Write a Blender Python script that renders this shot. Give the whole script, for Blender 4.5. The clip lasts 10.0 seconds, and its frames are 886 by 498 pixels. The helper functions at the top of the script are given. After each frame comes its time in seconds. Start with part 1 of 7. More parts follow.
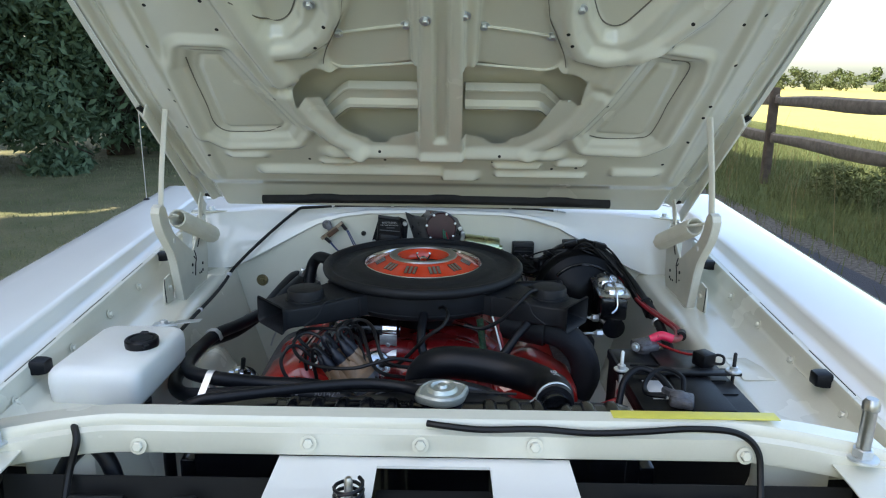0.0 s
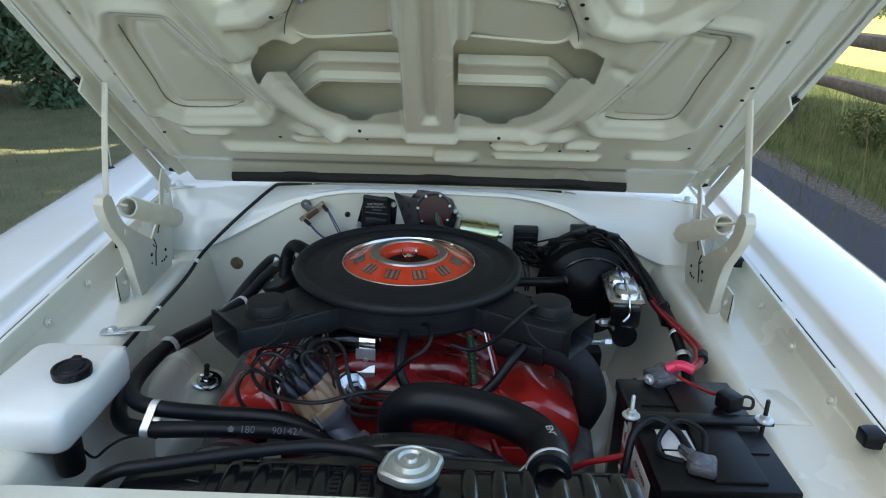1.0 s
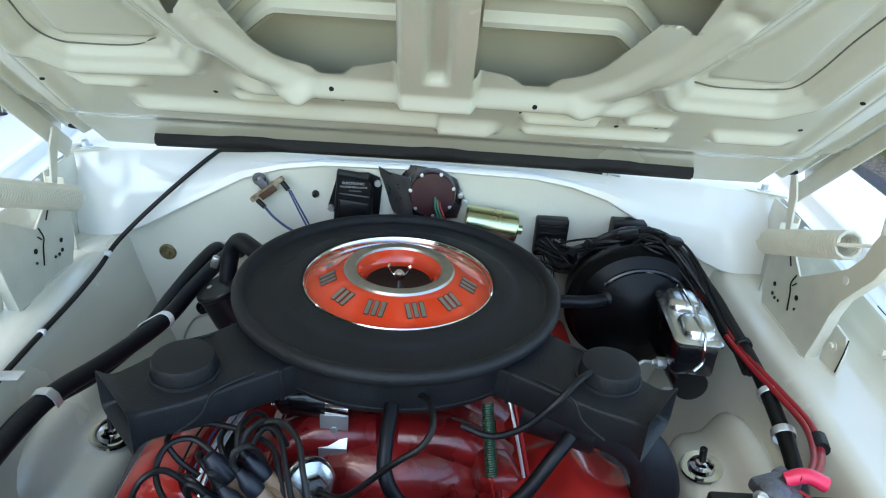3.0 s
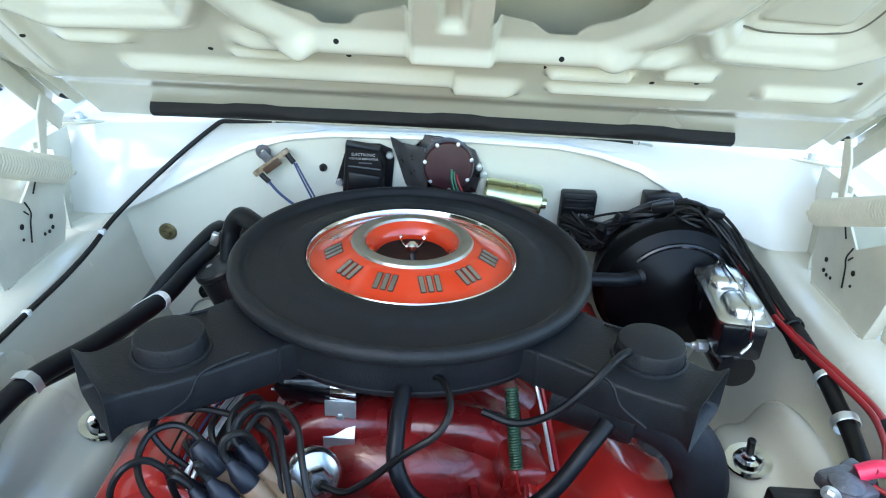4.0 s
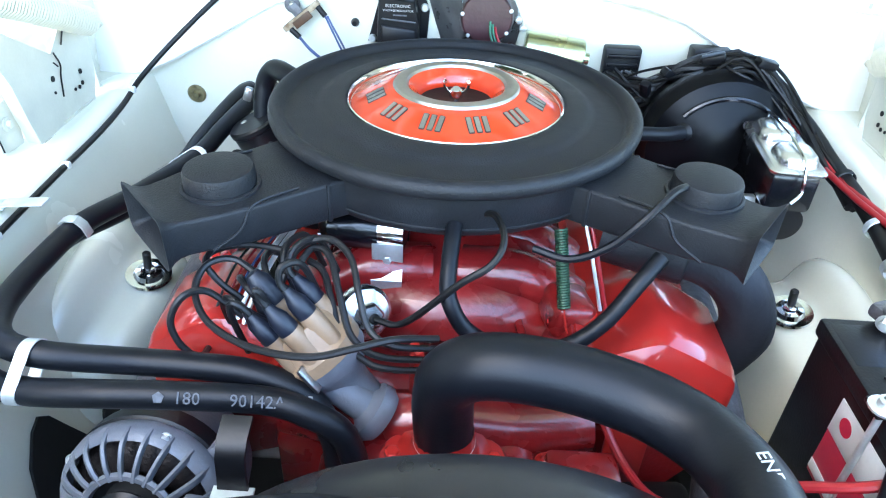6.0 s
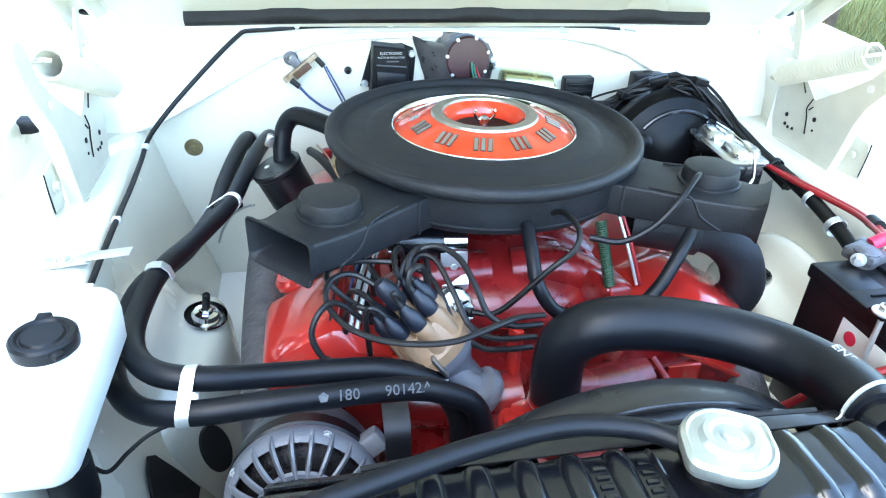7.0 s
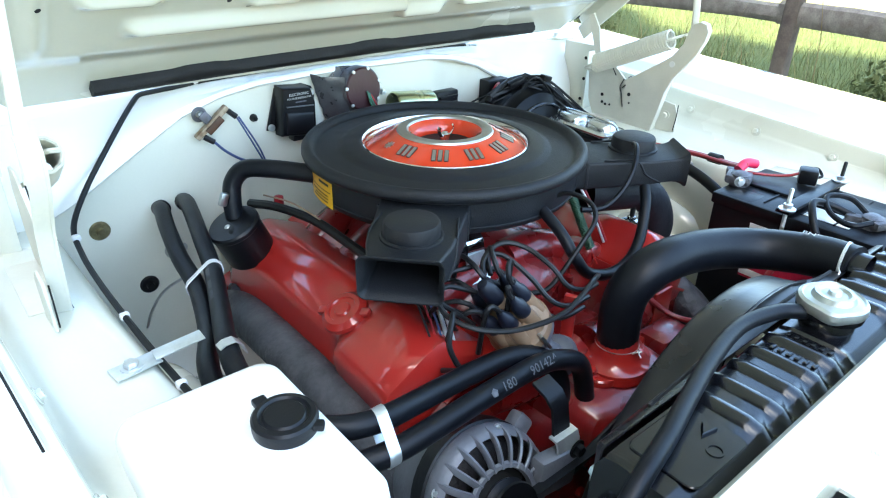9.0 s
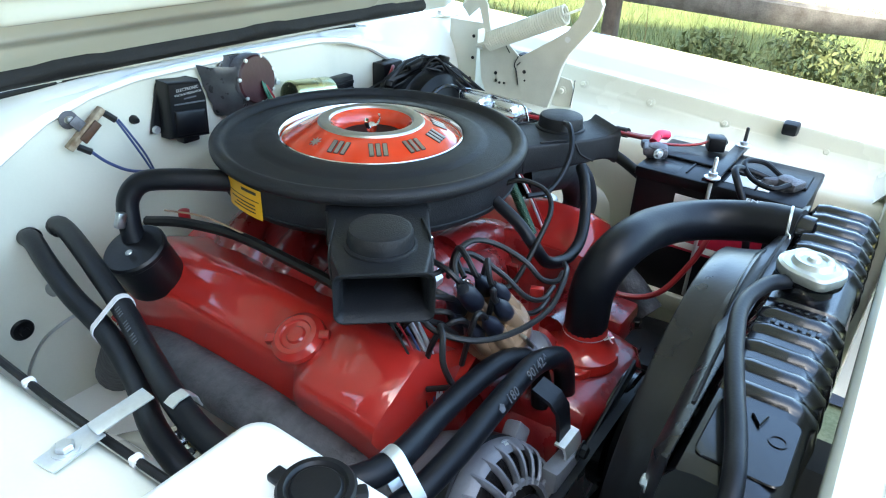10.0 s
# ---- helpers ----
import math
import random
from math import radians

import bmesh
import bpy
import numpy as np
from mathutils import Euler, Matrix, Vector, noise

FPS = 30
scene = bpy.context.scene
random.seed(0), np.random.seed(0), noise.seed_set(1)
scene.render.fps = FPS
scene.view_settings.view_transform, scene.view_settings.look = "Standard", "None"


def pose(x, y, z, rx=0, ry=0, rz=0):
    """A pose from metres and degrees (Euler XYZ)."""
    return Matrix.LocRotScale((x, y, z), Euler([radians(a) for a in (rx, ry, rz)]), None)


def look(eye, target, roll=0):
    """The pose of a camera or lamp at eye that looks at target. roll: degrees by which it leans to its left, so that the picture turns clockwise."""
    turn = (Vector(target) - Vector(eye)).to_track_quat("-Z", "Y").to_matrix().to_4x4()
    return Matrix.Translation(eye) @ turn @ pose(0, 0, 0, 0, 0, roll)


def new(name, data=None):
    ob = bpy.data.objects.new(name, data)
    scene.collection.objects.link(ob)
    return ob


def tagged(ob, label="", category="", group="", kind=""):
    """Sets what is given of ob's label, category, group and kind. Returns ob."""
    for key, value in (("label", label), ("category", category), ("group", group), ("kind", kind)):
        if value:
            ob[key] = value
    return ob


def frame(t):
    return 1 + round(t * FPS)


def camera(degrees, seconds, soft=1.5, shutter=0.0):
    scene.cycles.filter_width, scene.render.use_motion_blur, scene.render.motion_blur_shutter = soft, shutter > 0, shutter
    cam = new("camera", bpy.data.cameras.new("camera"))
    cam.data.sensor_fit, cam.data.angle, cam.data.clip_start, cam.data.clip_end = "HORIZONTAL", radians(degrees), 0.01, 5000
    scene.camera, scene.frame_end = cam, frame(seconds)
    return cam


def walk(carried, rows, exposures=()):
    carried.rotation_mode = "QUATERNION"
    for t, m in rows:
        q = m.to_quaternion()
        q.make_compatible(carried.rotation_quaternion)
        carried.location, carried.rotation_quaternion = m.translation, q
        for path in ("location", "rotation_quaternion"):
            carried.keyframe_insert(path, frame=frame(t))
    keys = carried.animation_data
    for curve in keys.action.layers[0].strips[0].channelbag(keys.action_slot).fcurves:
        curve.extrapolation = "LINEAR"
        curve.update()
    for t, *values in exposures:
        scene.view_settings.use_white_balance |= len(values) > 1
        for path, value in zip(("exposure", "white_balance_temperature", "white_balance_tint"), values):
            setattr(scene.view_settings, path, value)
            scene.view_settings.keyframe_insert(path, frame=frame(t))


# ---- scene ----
cam = camera(66.8, 10.0, soft=1.15)
PATH = [
    (0, (0.006, -0.024, 1.388), (0.004, 1.913, 0.889), 0.9),
    (0.5, (0.027, 0.115, 1.405), (0.039, 2.041, 0.867), 1.1),
    (1, (0.051, 0.206, 1.467), (0.016, 2.08, 0.769), 1.4),
    (1.5, (0.015, 0.308, 1.492), (-0.056, 2.13, 0.67), 1.8),
    (2, (-0.022, 0.431, 1.5), (-0.04, 2.245, 0.659), 2.5),
    (2.5, (-0.02, 0.541, 1.482), (0.03, 2.338, 0.605), 3.7),
    (2.7, (-0.007, 0.578, 1.462), (0.037, 2.372, 0.578), 4.1),
    (3.8, (0.006, 0.699, 1.373), (0.008, 2.498, 0.499), 3.1),
    (4, (0.005, 0.693, 1.361), (-0.009, 2.484, 0.471), 3.0),
    (4.5, (-0.001, 0.678, 1.335), (-0.037, 2.412, 0.34), 3.1),
    (5, (0.001, 0.683, 1.309), (-0.062, 2.362, 0.225), 2.8),
    (5.5, (0.016, 0.689, 1.294), (-0.071, 2.323, 0.143), 2.2),
    (5.7, (0.011, 0.687, 1.29), (-0.081, 2.308, 0.121), 2.0),
    (6.8, (-0.231, 0.582, 1.321), (0.068, 2.276, 0.3), 3.4),
    (7, (-0.277, 0.559, 1.312), (0.072, 2.245, 0.294), 2.6),
    (7.5, (-0.422, 0.519, 1.31), (0.133, 2.15, 0.294), 2.1),
    (8, (-0.572, 0.567, 1.319), (0.23, 2.099, 0.315), 2.7),
    (8.5, (-0.706, 0.623, 1.319), (0.419, 1.976, 0.369), 3.9),
    (9, (-0.709, 0.668, 1.32), (0.439, 2.017, 0.391), 1.2),
    (9.5, (-0.727, 0.772, 1.316), (0.575, 1.983, 0.402), 1.8),
    (10, (-0.749, 0.835, 1.3), (0.697, 1.826, 0.337), 2.5),
]
walk(cam, [(t, look(eye, target, roll)) for t, eye, target, roll in PATH],
     exposures=[(0.0, 1.88, 6650, 6), (1.0, 1.92, 6700, 4), (2.5, 2.53, 6700, 2), (4.0, 3.10, 6350, 1), (5.5, 4.10, 6100, 3), (7.0, 4.12, 6200, 1), (7.5, 4.02, 6200, 0), (8.5, 3.46, 6250, 0), (10.0, 3.32, 6250, 0)])

# ---- daylight ----
SUN_EL, SUN_AZ = 47.0, 250.0        # degrees; azimuth clockwise from +y
world = bpy.data.worlds.new("sky")
scene.world = world
world.use_nodes = True
wn, wl = world.node_tree.nodes, world.node_tree.links
sky = wn.new("ShaderNodeTexSky")
sky.sky_type, sky.sun_disc = "NISHITA", False
sky.sun_elevation, sky.sun_rotation = radians(SUN_EL), radians(SUN_AZ)
sky.air_density, sky.dust_density, sky.ozone_density = 1.0, 2.5, 1.0
wl.new(sky.outputs["Color"], wn["Background"].inputs["Color"])
wn["Background"].inputs["Strength"].default_value = 0.15
sun = new("sun", bpy.data.lights.new("sun", "SUN"))
sun.data.energy, sun.data.angle, sun.data.color = 4.0, radians(0.6), (1.0, 0.92, 0.78)
sun_dir = Vector((math.sin(radians(SUN_AZ)) * math.cos(radians(SUN_EL)), math.cos(radians(SUN_AZ)) * math.cos(radians(SUN_EL)), math.sin(radians(SUN_EL))))
sun.matrix_world = look(sun_dir * 60, (0, 0, 0))

# ---- materials ----


def mat(name, color, rough=0.5, metal=0.0, coat=0.0, vary=0.08, scale=30.0, bump=0.0, bump_scale=200.0, tint=None, spec=0.5, rvary=0.1, fine=260.0, **more):
    """A surface with its colour varied at two scales and fine relief. tint: a second colour for stains."""
    m = bpy.data.materials.new(name)
    m.use_nodes = True
    n, l = m.node_tree.nodes, m.node_tree.links
    p = n["Principled BSDF"]
    p.inputs["Metallic"].default_value = metal
    p.inputs["Coat Weight"].default_value = coat
    p.inputs["Coat Roughness"].default_value = 0.06
    p.inputs["Specular IOR Level"].default_value = spec
    for key, value in more.items():
        p.inputs[key.replace("_", " ")].default_value = value
    tc = n.new("ShaderNodeTexCoord")
    big = n.new("ShaderNodeTexNoise")
    big.inputs["Scale"].default_value, big.inputs["Detail"].default_value = scale, 4
    small = n.new("ShaderNodeTexNoise")
    small.inputs["Scale"].default_value, small.inputs["Detail"].default_value = fine, 2
    for t in (big, small):
        l.new(tc.outputs["Object"], t.inputs["Vector"])
    ramp = n.new("ShaderNodeValToRGB")
    dark = tint or tuple(c * (1 - 2 * vary) for c in color)
    ramp.color_ramp.elements[0].color = (*dark, 1)
    ramp.color_ramp.elements[1].color = (*color, 1)
    ramp.color_ramp.elements[0].position, ramp.color_ramp.elements[1].position = 0.25, 0.70
    l.new(big.outputs["Fac"], ramp.inputs["Fac"])
    mix = n.new("ShaderNodeMix")
    mix.data_type, mix.blend_type = "RGBA", "MULTIPLY"
    mix.inputs[0].default_value = min(1.0, vary * 2)
    l.new(ramp.outputs["Color"], mix.inputs[6])
    l.new(small.outputs["Color"], mix.inputs[7])
    gray = n.new("ShaderNodeRGBToBW")
    l.new(small.outputs["Color"], gray.inputs[0])
    l.new(gray.outputs[0], mix.inputs[7])
    l.new(mix.outputs[2], p.inputs["Base Color"])
    mr = n.new("ShaderNodeMapRange")
    mr.inputs["To Min"].default_value, mr.inputs["To Max"].default_value = max(0.02, rough - rvary), min(1, rough + rvary)
    l.new(big.outputs["Fac"], mr.inputs["Value"])
    l.new(mr.outputs[0], p.inputs["Roughness"])
    if bump:
        b = n.new("ShaderNodeBump")
        rel = n.new("ShaderNodeTexNoise")
        rel.inputs["Scale"].default_value, rel.inputs["Detail"].default_value = bump_scale, 3
        l.new(tc.outputs["Object"], rel.inputs["Vector"])
        b.inputs["Strength"].default_value, b.inputs["Distance"].default_value = min(1.0, bump), 0.004
        l.new(rel.outputs["Fac"], b.inputs["Height"])
        l.new(b.outputs[0], p.inputs["Normal"])
    return m


PAINT = mat("white_enamel", (0.84, 0.83, 0.78), 0.22, coat=0.8, vary=0.012, scale=5, bump=0.015, bump_scale=40, rvary=0.03)
# Same body white, taken darker and creamier for the bay's shade
PAINT_SHADED = mat("shaded_white_enamel", (0.735, 0.72, 0.605), 0.26, coat=0.7, vary=0.03, scale=6, bump=0.03, bump_scale=60, tint=(0.68, 0.66, 0.54), rvary=0.05)
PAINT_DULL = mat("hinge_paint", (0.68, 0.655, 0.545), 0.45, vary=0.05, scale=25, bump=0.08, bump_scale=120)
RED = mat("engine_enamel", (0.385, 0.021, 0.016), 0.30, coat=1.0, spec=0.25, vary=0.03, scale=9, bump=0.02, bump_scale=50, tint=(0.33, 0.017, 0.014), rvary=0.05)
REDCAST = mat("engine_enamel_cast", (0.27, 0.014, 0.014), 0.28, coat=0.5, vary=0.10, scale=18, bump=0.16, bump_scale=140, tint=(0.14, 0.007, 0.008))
WRINKLE = mat("black_crackle_paint", (0.0130, 0.0145, 0.0180), 0.50, spec=0.28, vary=0.08, scale=40, bump=0.22, bump_scale=520, tint=(0.0085, 0.0094, 0.0115))
SATIN = mat("black_satin_paint", (0.0058, 0.0062, 0.0080), 0.36, spec=0.32, vary=0.10, scale=25, bump=0.05, bump_scale=200)
BOOSTER = mat("black_booster_paint", (0.0035, 0.0036, 0.0045), 0.34, spec=0.16, vary=0.12, scale=14, bump=0.08, bump_scale=90)
SHROUD = mat("satin_shroud_paint", (0.016, 0.016, 0.019), 0.30, spec=0.6, vary=0.12, scale=18, bump=0.04, bump_scale=160)
GLOSSBLACK = mat("black_gloss_paint", (0.0055, 0.0060, 0.0085), 0.24, coat=0.3, vary=0.10, scale=14, bump=0.06, bump_scale=90)
RUBBER = mat("black_rubber", (0.0058, 0.0068, 0.0100), 0.42, spec=0.26, vary=0.12, scale=35, bump=0.05, bump_scale=300)
WIREBLACK = mat("black_wire_sleeve", (0.0045, 0.0045, 0.0050), 0.5, vary=0.1, scale=60, spec=0.35)
PLUGWIRE = mat("plug_wire_jacket", (0.012, 0.0115, 0.0125), 0.42, spec=0.32, vary=0.12, scale=60)
PLASTIC = mat("black_plastic", (0.0055, 0.0058, 0.0075), 0.40, spec=0.28, vary=0.08, scale=30, bump=0.06, bump_scale=350)
CHROME = mat("chrome", (0.82, 0.83, 0.85), 0.10, metal=1.0, vary=0.02, scale=12, rvary=0.05)
ZINC = mat("zinc_plate", (0.80, 0.83, 0.83), 0.34, metal=0.75, vary=0.08, scale=60, bump=0.06, bump_scale=160)
STEEL = mat("brushed_steel", (0.55, 0.55, 0.54), 0.34, metal=1.0, vary=0.08, scale=80, bump=0.05, bump_scale=250)
DICHROMATE = mat("yellow_zinc_plate", (0.62, 0.62, 0.34), 0.24, metal=1.0, vary=0.1, scale=16, tint=(0.50, 0.66, 0.50))
CASTALU = mat("cast_aluminium", (0.185, 0.195, 0.222), 0.45, metal=0.2, vary=0.08, scale=30, bump=0.12, bump_scale=260, tint=(0.135, 0.142, 0.165))
IRON = mat("cast_iron", (0.135, 0.135, 0.150), 0.58, metal=0.2, vary=0.25, scale=38, bump=0.75, bump_scale=95, tint=(0.055, 0.055, 0.063), fine=140)
TAN = mat("tan_bakelite", (0.33, 0.215, 0.130), 0.38, vary=0.1, scale=30, bump=0.06, bump_scale=150)
BOOT = mat("blue_black_boot", (0.008, 0.010, 0.020), 0.45, vary=0.1, scale=50)
ORANGE = mat("orange_lacquer", (0.62, 0.042, 0.010), 0.2, coat=0.6, vary=0.03, scale=20, rvary=0.04)
REDWIRE = mat("red_wire_jacket", (0.32, 0.010, 0.016), 0.35, vary=0.1, scale=50)
PINKCLAMP = mat("red_terminal_cover", (0.80, 0.03, 0.10), 0.35, vary=0.05, scale=50)
BLUEWIRE = mat("blue_wire_jacket", (0.045, 0.070, 0.19), 0.4, vary=0.1, scale=60)
GREENWIRE = mat("green_wire_jacket", (0.03, 0.16, 0.09), 0.4, vary=0.1, scale=60)
GREENSPRING = mat("green_spring_paint", (0.035, 0.10, 0.055), 0.4, metal=0.3, vary=0.15, scale=60)
BOTTLE = mat("translucent_white_plastic", (0.86, 0.86, 0.81), 0.34, vary=0.02, scale=10, Subsurface_Weight=0.3, Subsurface_Radius=(0.03, 0.03, 0.025), bump=0.03, bump_scale=60)
BAKELITE = mat("maroon_gear_housing", (0.045, 0.011, 0.015), 0.34, vary=0.12, scale=50, bump=0.08, bump_scale=180)
CERAMIC = mat("ceramic_resistor", (0.44, 0.36, 0.25), 0.6, vary=0.15, scale=90, tint=(0.16, 0.085, 0.035))
INK = mat("white_ink", (0.52, 0.52, 0.51), 0.6, vary=0.12, scale=160)
TINLID = mat("polished_tin", (0.78, 0.79, 0.81), 0.26, metal=1.0, vary=0.03, scale=20, rvary=0.05)
CAPZINC = mat("cap_zinc_plate", (0.58, 0.62, 0.59), 0.40, metal=0.8, vary=0.08, scale=50)
DULLSTEEL = mat("dull_steel", (0.30, 0.30, 0.31), 0.28, metal=1.0, vary=0.1, scale=60)
INKGREY = mat("worn_grey_ink", (0.14, 0.148, 0.168), 0.6, vary=0.25, scale=220)
# Body white darkened to hold the shade on the hood's downward-facing side
PAINT_HOOD_SHADE = mat("hood_shade_enamel", (0.70, 0.685, 0.560), 0.26, coat=0.8, vary=0.025, scale=5, bump=0.02, bump_scale=60, tint=(0.66, 0.642, 0.515), rvary=0.04)
INKBLACK = mat("black_ink", (0.02, 0.02, 0.02), 0.5, vary=0.05)
YELLOWTAPE = mat("yellow_tape", (0.72, 0.66, 0.10), 0.45, vary=0.06, scale=50)
STICKER = mat("yellow_sticker", (0.82, 0.44, 0.02), 0.35, vary=0.05, scale=50)
LABELWHITE = mat("white_label", (0.76, 0.76, 0.76), 0.4, vary=0.04, scale=60)
LABELRED = mat("red_label", (0.55, 0.02, 0.06), 0.4, vary=0.04, scale=60)
LEAD = mat("lead_terminal", (0.20, 0.20, 0.22), 0.5, metal=0.6, vary=0.2, scale=90, bump=0.3, bump_scale=260)
FOAM = mat("cowl_seal_rubber", (0.005, 0.0045, 0.0045), 0.75, vary=0.15, scale=60, bump=0.15, bump_scale=260)
# Near-black standing in for shade in holes, gaps and under the engine
DARK = mat("shade_black", (0.004, 0.004, 0.004), 0.8, vary=0.2, scale=20)
GREYPIPE = mat("paper_foil_duct", (0.018, 0.019, 0.024), 0.6, spec=0.3, vary=0.15, scale=40, bump=0.2, bump_scale=120)
# Brown for thin tubes that stand in for dark panel gaps
GAP_BROWN = mat("brown_gap_line", (0.24, 0.22, 0.175), 0.7, vary=0.2, scale=70)

# ---- mesh tools ----
BASE = {}


def finish(bm, name, material, base, sharp=38, smooth=True):
    bm.transform(Matrix.Translation(-Vector(base)))
    bmesh.ops.remove_doubles(bm, verts=bm.verts, dist=1e-5)
    bmesh.ops.recalc_face_normals(bm, faces=bm.faces)
    if smooth:
        for f in bm.faces:
            f.smooth = True
        lim = radians(sharp)
        for e in bm.edges:
            if len(e.link_faces) == 2 and e.calc_face_angle(0) > lim:
                e.smooth = False
    me = bpy.data.meshes.new(name)
    bm.to_mesh(me)
    bm.free()
    me.materials.append(material)
    return me


def thing(name, loc, label, category, group="", kind=""):
    ob = new(name)
    ob.location, ob.empty_display_size = loc, 0.05
    BASE[ob.name] = Vector(loc)
    return tagged(ob, label, category, group, kind)


def part(name, bm, material, parent, label="", sharp=38, smooth=True):
    base = BASE[parent.name]
    ob = new(name, finish(bm, name, material, base, sharp, smooth))
    ob.parent = parent
    BASE[ob.name] = base
    return tagged(ob, label)


def solo(name, bm, material, loc, label, category, group="", kind="", sharp=38, smooth=True):
    """A thing that is one mesh, with its origin at loc."""
    ob = new(name, finish(bm, name, material, loc, sharp, smooth))
    ob.location = loc
    BASE[ob.name] = Vector(loc)
    return tagged(ob, label, category, group, kind)


def frame_of(z, up=(0, 0, 1)):
    """A turn whose z axis is the given way."""
    z = Vector(z).normalized()
    x = Vector(up).cross(z)
    if x.length < 1e-4:
        x = Vector((1, 0, 0)).cross(z)
        if x.length < 1e-4:
            x = Vector((0, 1, 0)).cross(z)
    x.normalize()
    return Matrix((x, z.cross(x), z)).transposed()


def at(loc, z=(0, 0, 1), up=(0, 0, 1)):
    return Matrix.Translation(loc) @ frame_of(z, up).to_4x4()


def spline(pts, per=6):
    pts = [Vector(p) for p in pts]
    if len(pts) < 3 or per < 2:
        return pts
    out = []
    ext = [pts[0] * 2 - pts[1]] + pts + [pts[-1] * 2 - pts[-2]]
    for i in range(1, len(ext) - 2):
        a, b, c, d = ext[i - 1:i + 3]
        for k in range(per):
            t = k / per
            out.append(0.5 * ((2 * b) + (c - a) * t + (2 * a - 5 * b + 4 * c - d) * t * t + (3 * b - a - 3 * c + d) * t ** 3))
    return out + [pts[-1]]


def bridge(bm, rings, closed=True, cap=True):
    n = len(rings[0])
    for a, b in zip(rings, rings[1:]):
        for i in range(n if closed else n - 1):
            j = (i + 1) % n
            bm.faces.new((a[i], a[j], b[j], b[i]))
    if cap and closed:
        bm.faces.new(rings[0][::-1])
        bm.faces.new(rings[-1])


def sweep(bm, pts, r, n=10, per=6, cap=True, flat=1.0):
    """A tube along a smooth line. r: a number, or a function of 0..1."""
    line = spline(pts, per)
    up = Vector((0.13, 0.21, 0.97))
    rings = []
    for i, p in enumerate(line):
        d = (line[min(i + 1, len(line) - 1)] - line[max(i - 1, 0)]).normalized()
        side = up.cross(d)
        if side.length < 1e-3:
            side = Vector((1, 0, 0)).cross(d)
        side.normalize()
        up = d.cross(side).normalized()
        rad = r(i / (len(line) - 1)) if callable(r) else r
        rings.append([bm.verts.new(p + rad * (math.cos(a) * side + flat * math.sin(a) * up)) for a in (2 * math.pi * k / n for k in range(n))])
    bridge(bm, rings, cap=cap)
    return bm


def tube(pts, r, n=10, per=6, **kw):
    return sweep(bmesh.new(), pts, r, n, per, **kw)


def lathe(bm, prof, n=48, m=Matrix(), cap=False):
    """A profile of (radius, height) turned about z."""
    rings = []
    for r, z in prof:
        if r < 1e-6:
            rings.append([bm.verts.new(m @ Vector((0, 0, z)))])
        else:
            rings.append([bm.verts.new(m @ Vector((r * math.cos(2 * math.pi * k / n), r * math.sin(2 * math.pi * k / n), z))) for k in range(n)])
    for a, b in zip(rings, rings[1:]):
        for i in range(n):
            j = (i + 1) % n
            if len(a) == 1 and len(b) == 1:
                continue
            if len(a) == 1:
                bm.faces.new((a[0], b[i], b[j]))
            elif len(b) == 1:
                bm.faces.new((a[i], a[j], b[0]))
            else:
                bm.faces.new((a[i], a[j], b[j], b[i]))
    if cap:
        for ring in (rings[0], rings[-1]):
            if len(ring) > 2:
                bm.faces.new(ring)
    return bm


def turned(prof, m=Matrix(), n=48, cap=False):
    return lathe(bmesh.new(), prof, n, m, cap)


def box(bm, size, m=Matrix(), bevel=0.0, seg=2):
    """A box of that size about its centre, with rounded edges."""
    made = bmesh.ops.create_cube(bm, size=1.0)["verts"]
    for v in made:
        v.co = Vector((v.co.x * size[0], v.co.y * size[1], v.co.z * size[2]))
    if bevel:
        edges = list({e for v in made for e in v.link_edges})
        res = bmesh.ops.bevel(bm, geom=edges, offset=bevel, segments=seg, profile=0.5, affect="EDGES")
        made = list({v for f in res["faces"] for v in f.verts} | {v for v in made if v.is_valid})
    for v in made:
        v.co = m @ v.co
    return bm


def block(size, loc, bevel=0.003, turn=None, seg=2):
    m = Matrix.Translation(loc)
    if turn is not None:
        m = m @ (turn if isinstance(turn, Matrix) else Euler([radians(a) for a in turn]).to_matrix().to_4x4())
    return box(bmesh.new(), size, m, bevel, seg)


def plate(bm, poly, thick, m=Matrix(), bevel=0.0):
    """A flat outline in x and y, given thickness along z."""
    low = [bm.verts.new(m @ Vector((x, y, 0))) for x, y in poly]
    top = [bm.verts.new(m @ Vector((x, y, thick))) for x, y in poly]
    n = len(poly)
    fs = [bm.faces.new(low[::-1]), bm.faces.new(top)]
    for i in range(n):
        fs.append(bm.faces.new((low[i], low[(i + 1) % n], top[(i + 1) % n], top[i])))
    if bevel:
        bmesh.ops.bevel(bm, geom=[e for e in fs[1].edges] + [e for e in fs[0].edges], offset=bevel, segments=1, affect="EDGES")
    return bm


def rounded(w, h, r, n=5):
    """A rounded rectangle's outline about 0."""
    out = []
    for cx, cy, a0 in ((w / 2 - r, h / 2 - r, 0), (-w / 2 + r, h / 2 - r, 90), (-w / 2 + r, -h / 2 + r, 180), (w / 2 - r, -h / 2 + r, 270)):
        for k in range(n + 1):
            a = radians(a0 + 90 * k / n)
            out.append((cx + r * math.cos(a), cy + r * math.sin(a)))
    return out


def loft(sections, cap=True, bm=None):
    """Closed rings of points, joined one to the next."""
    bm = bm or bmesh.new()
    bridge(bm, [[bm.verts.new(p) for p in ring] for ring in sections], cap=cap)
    return bm


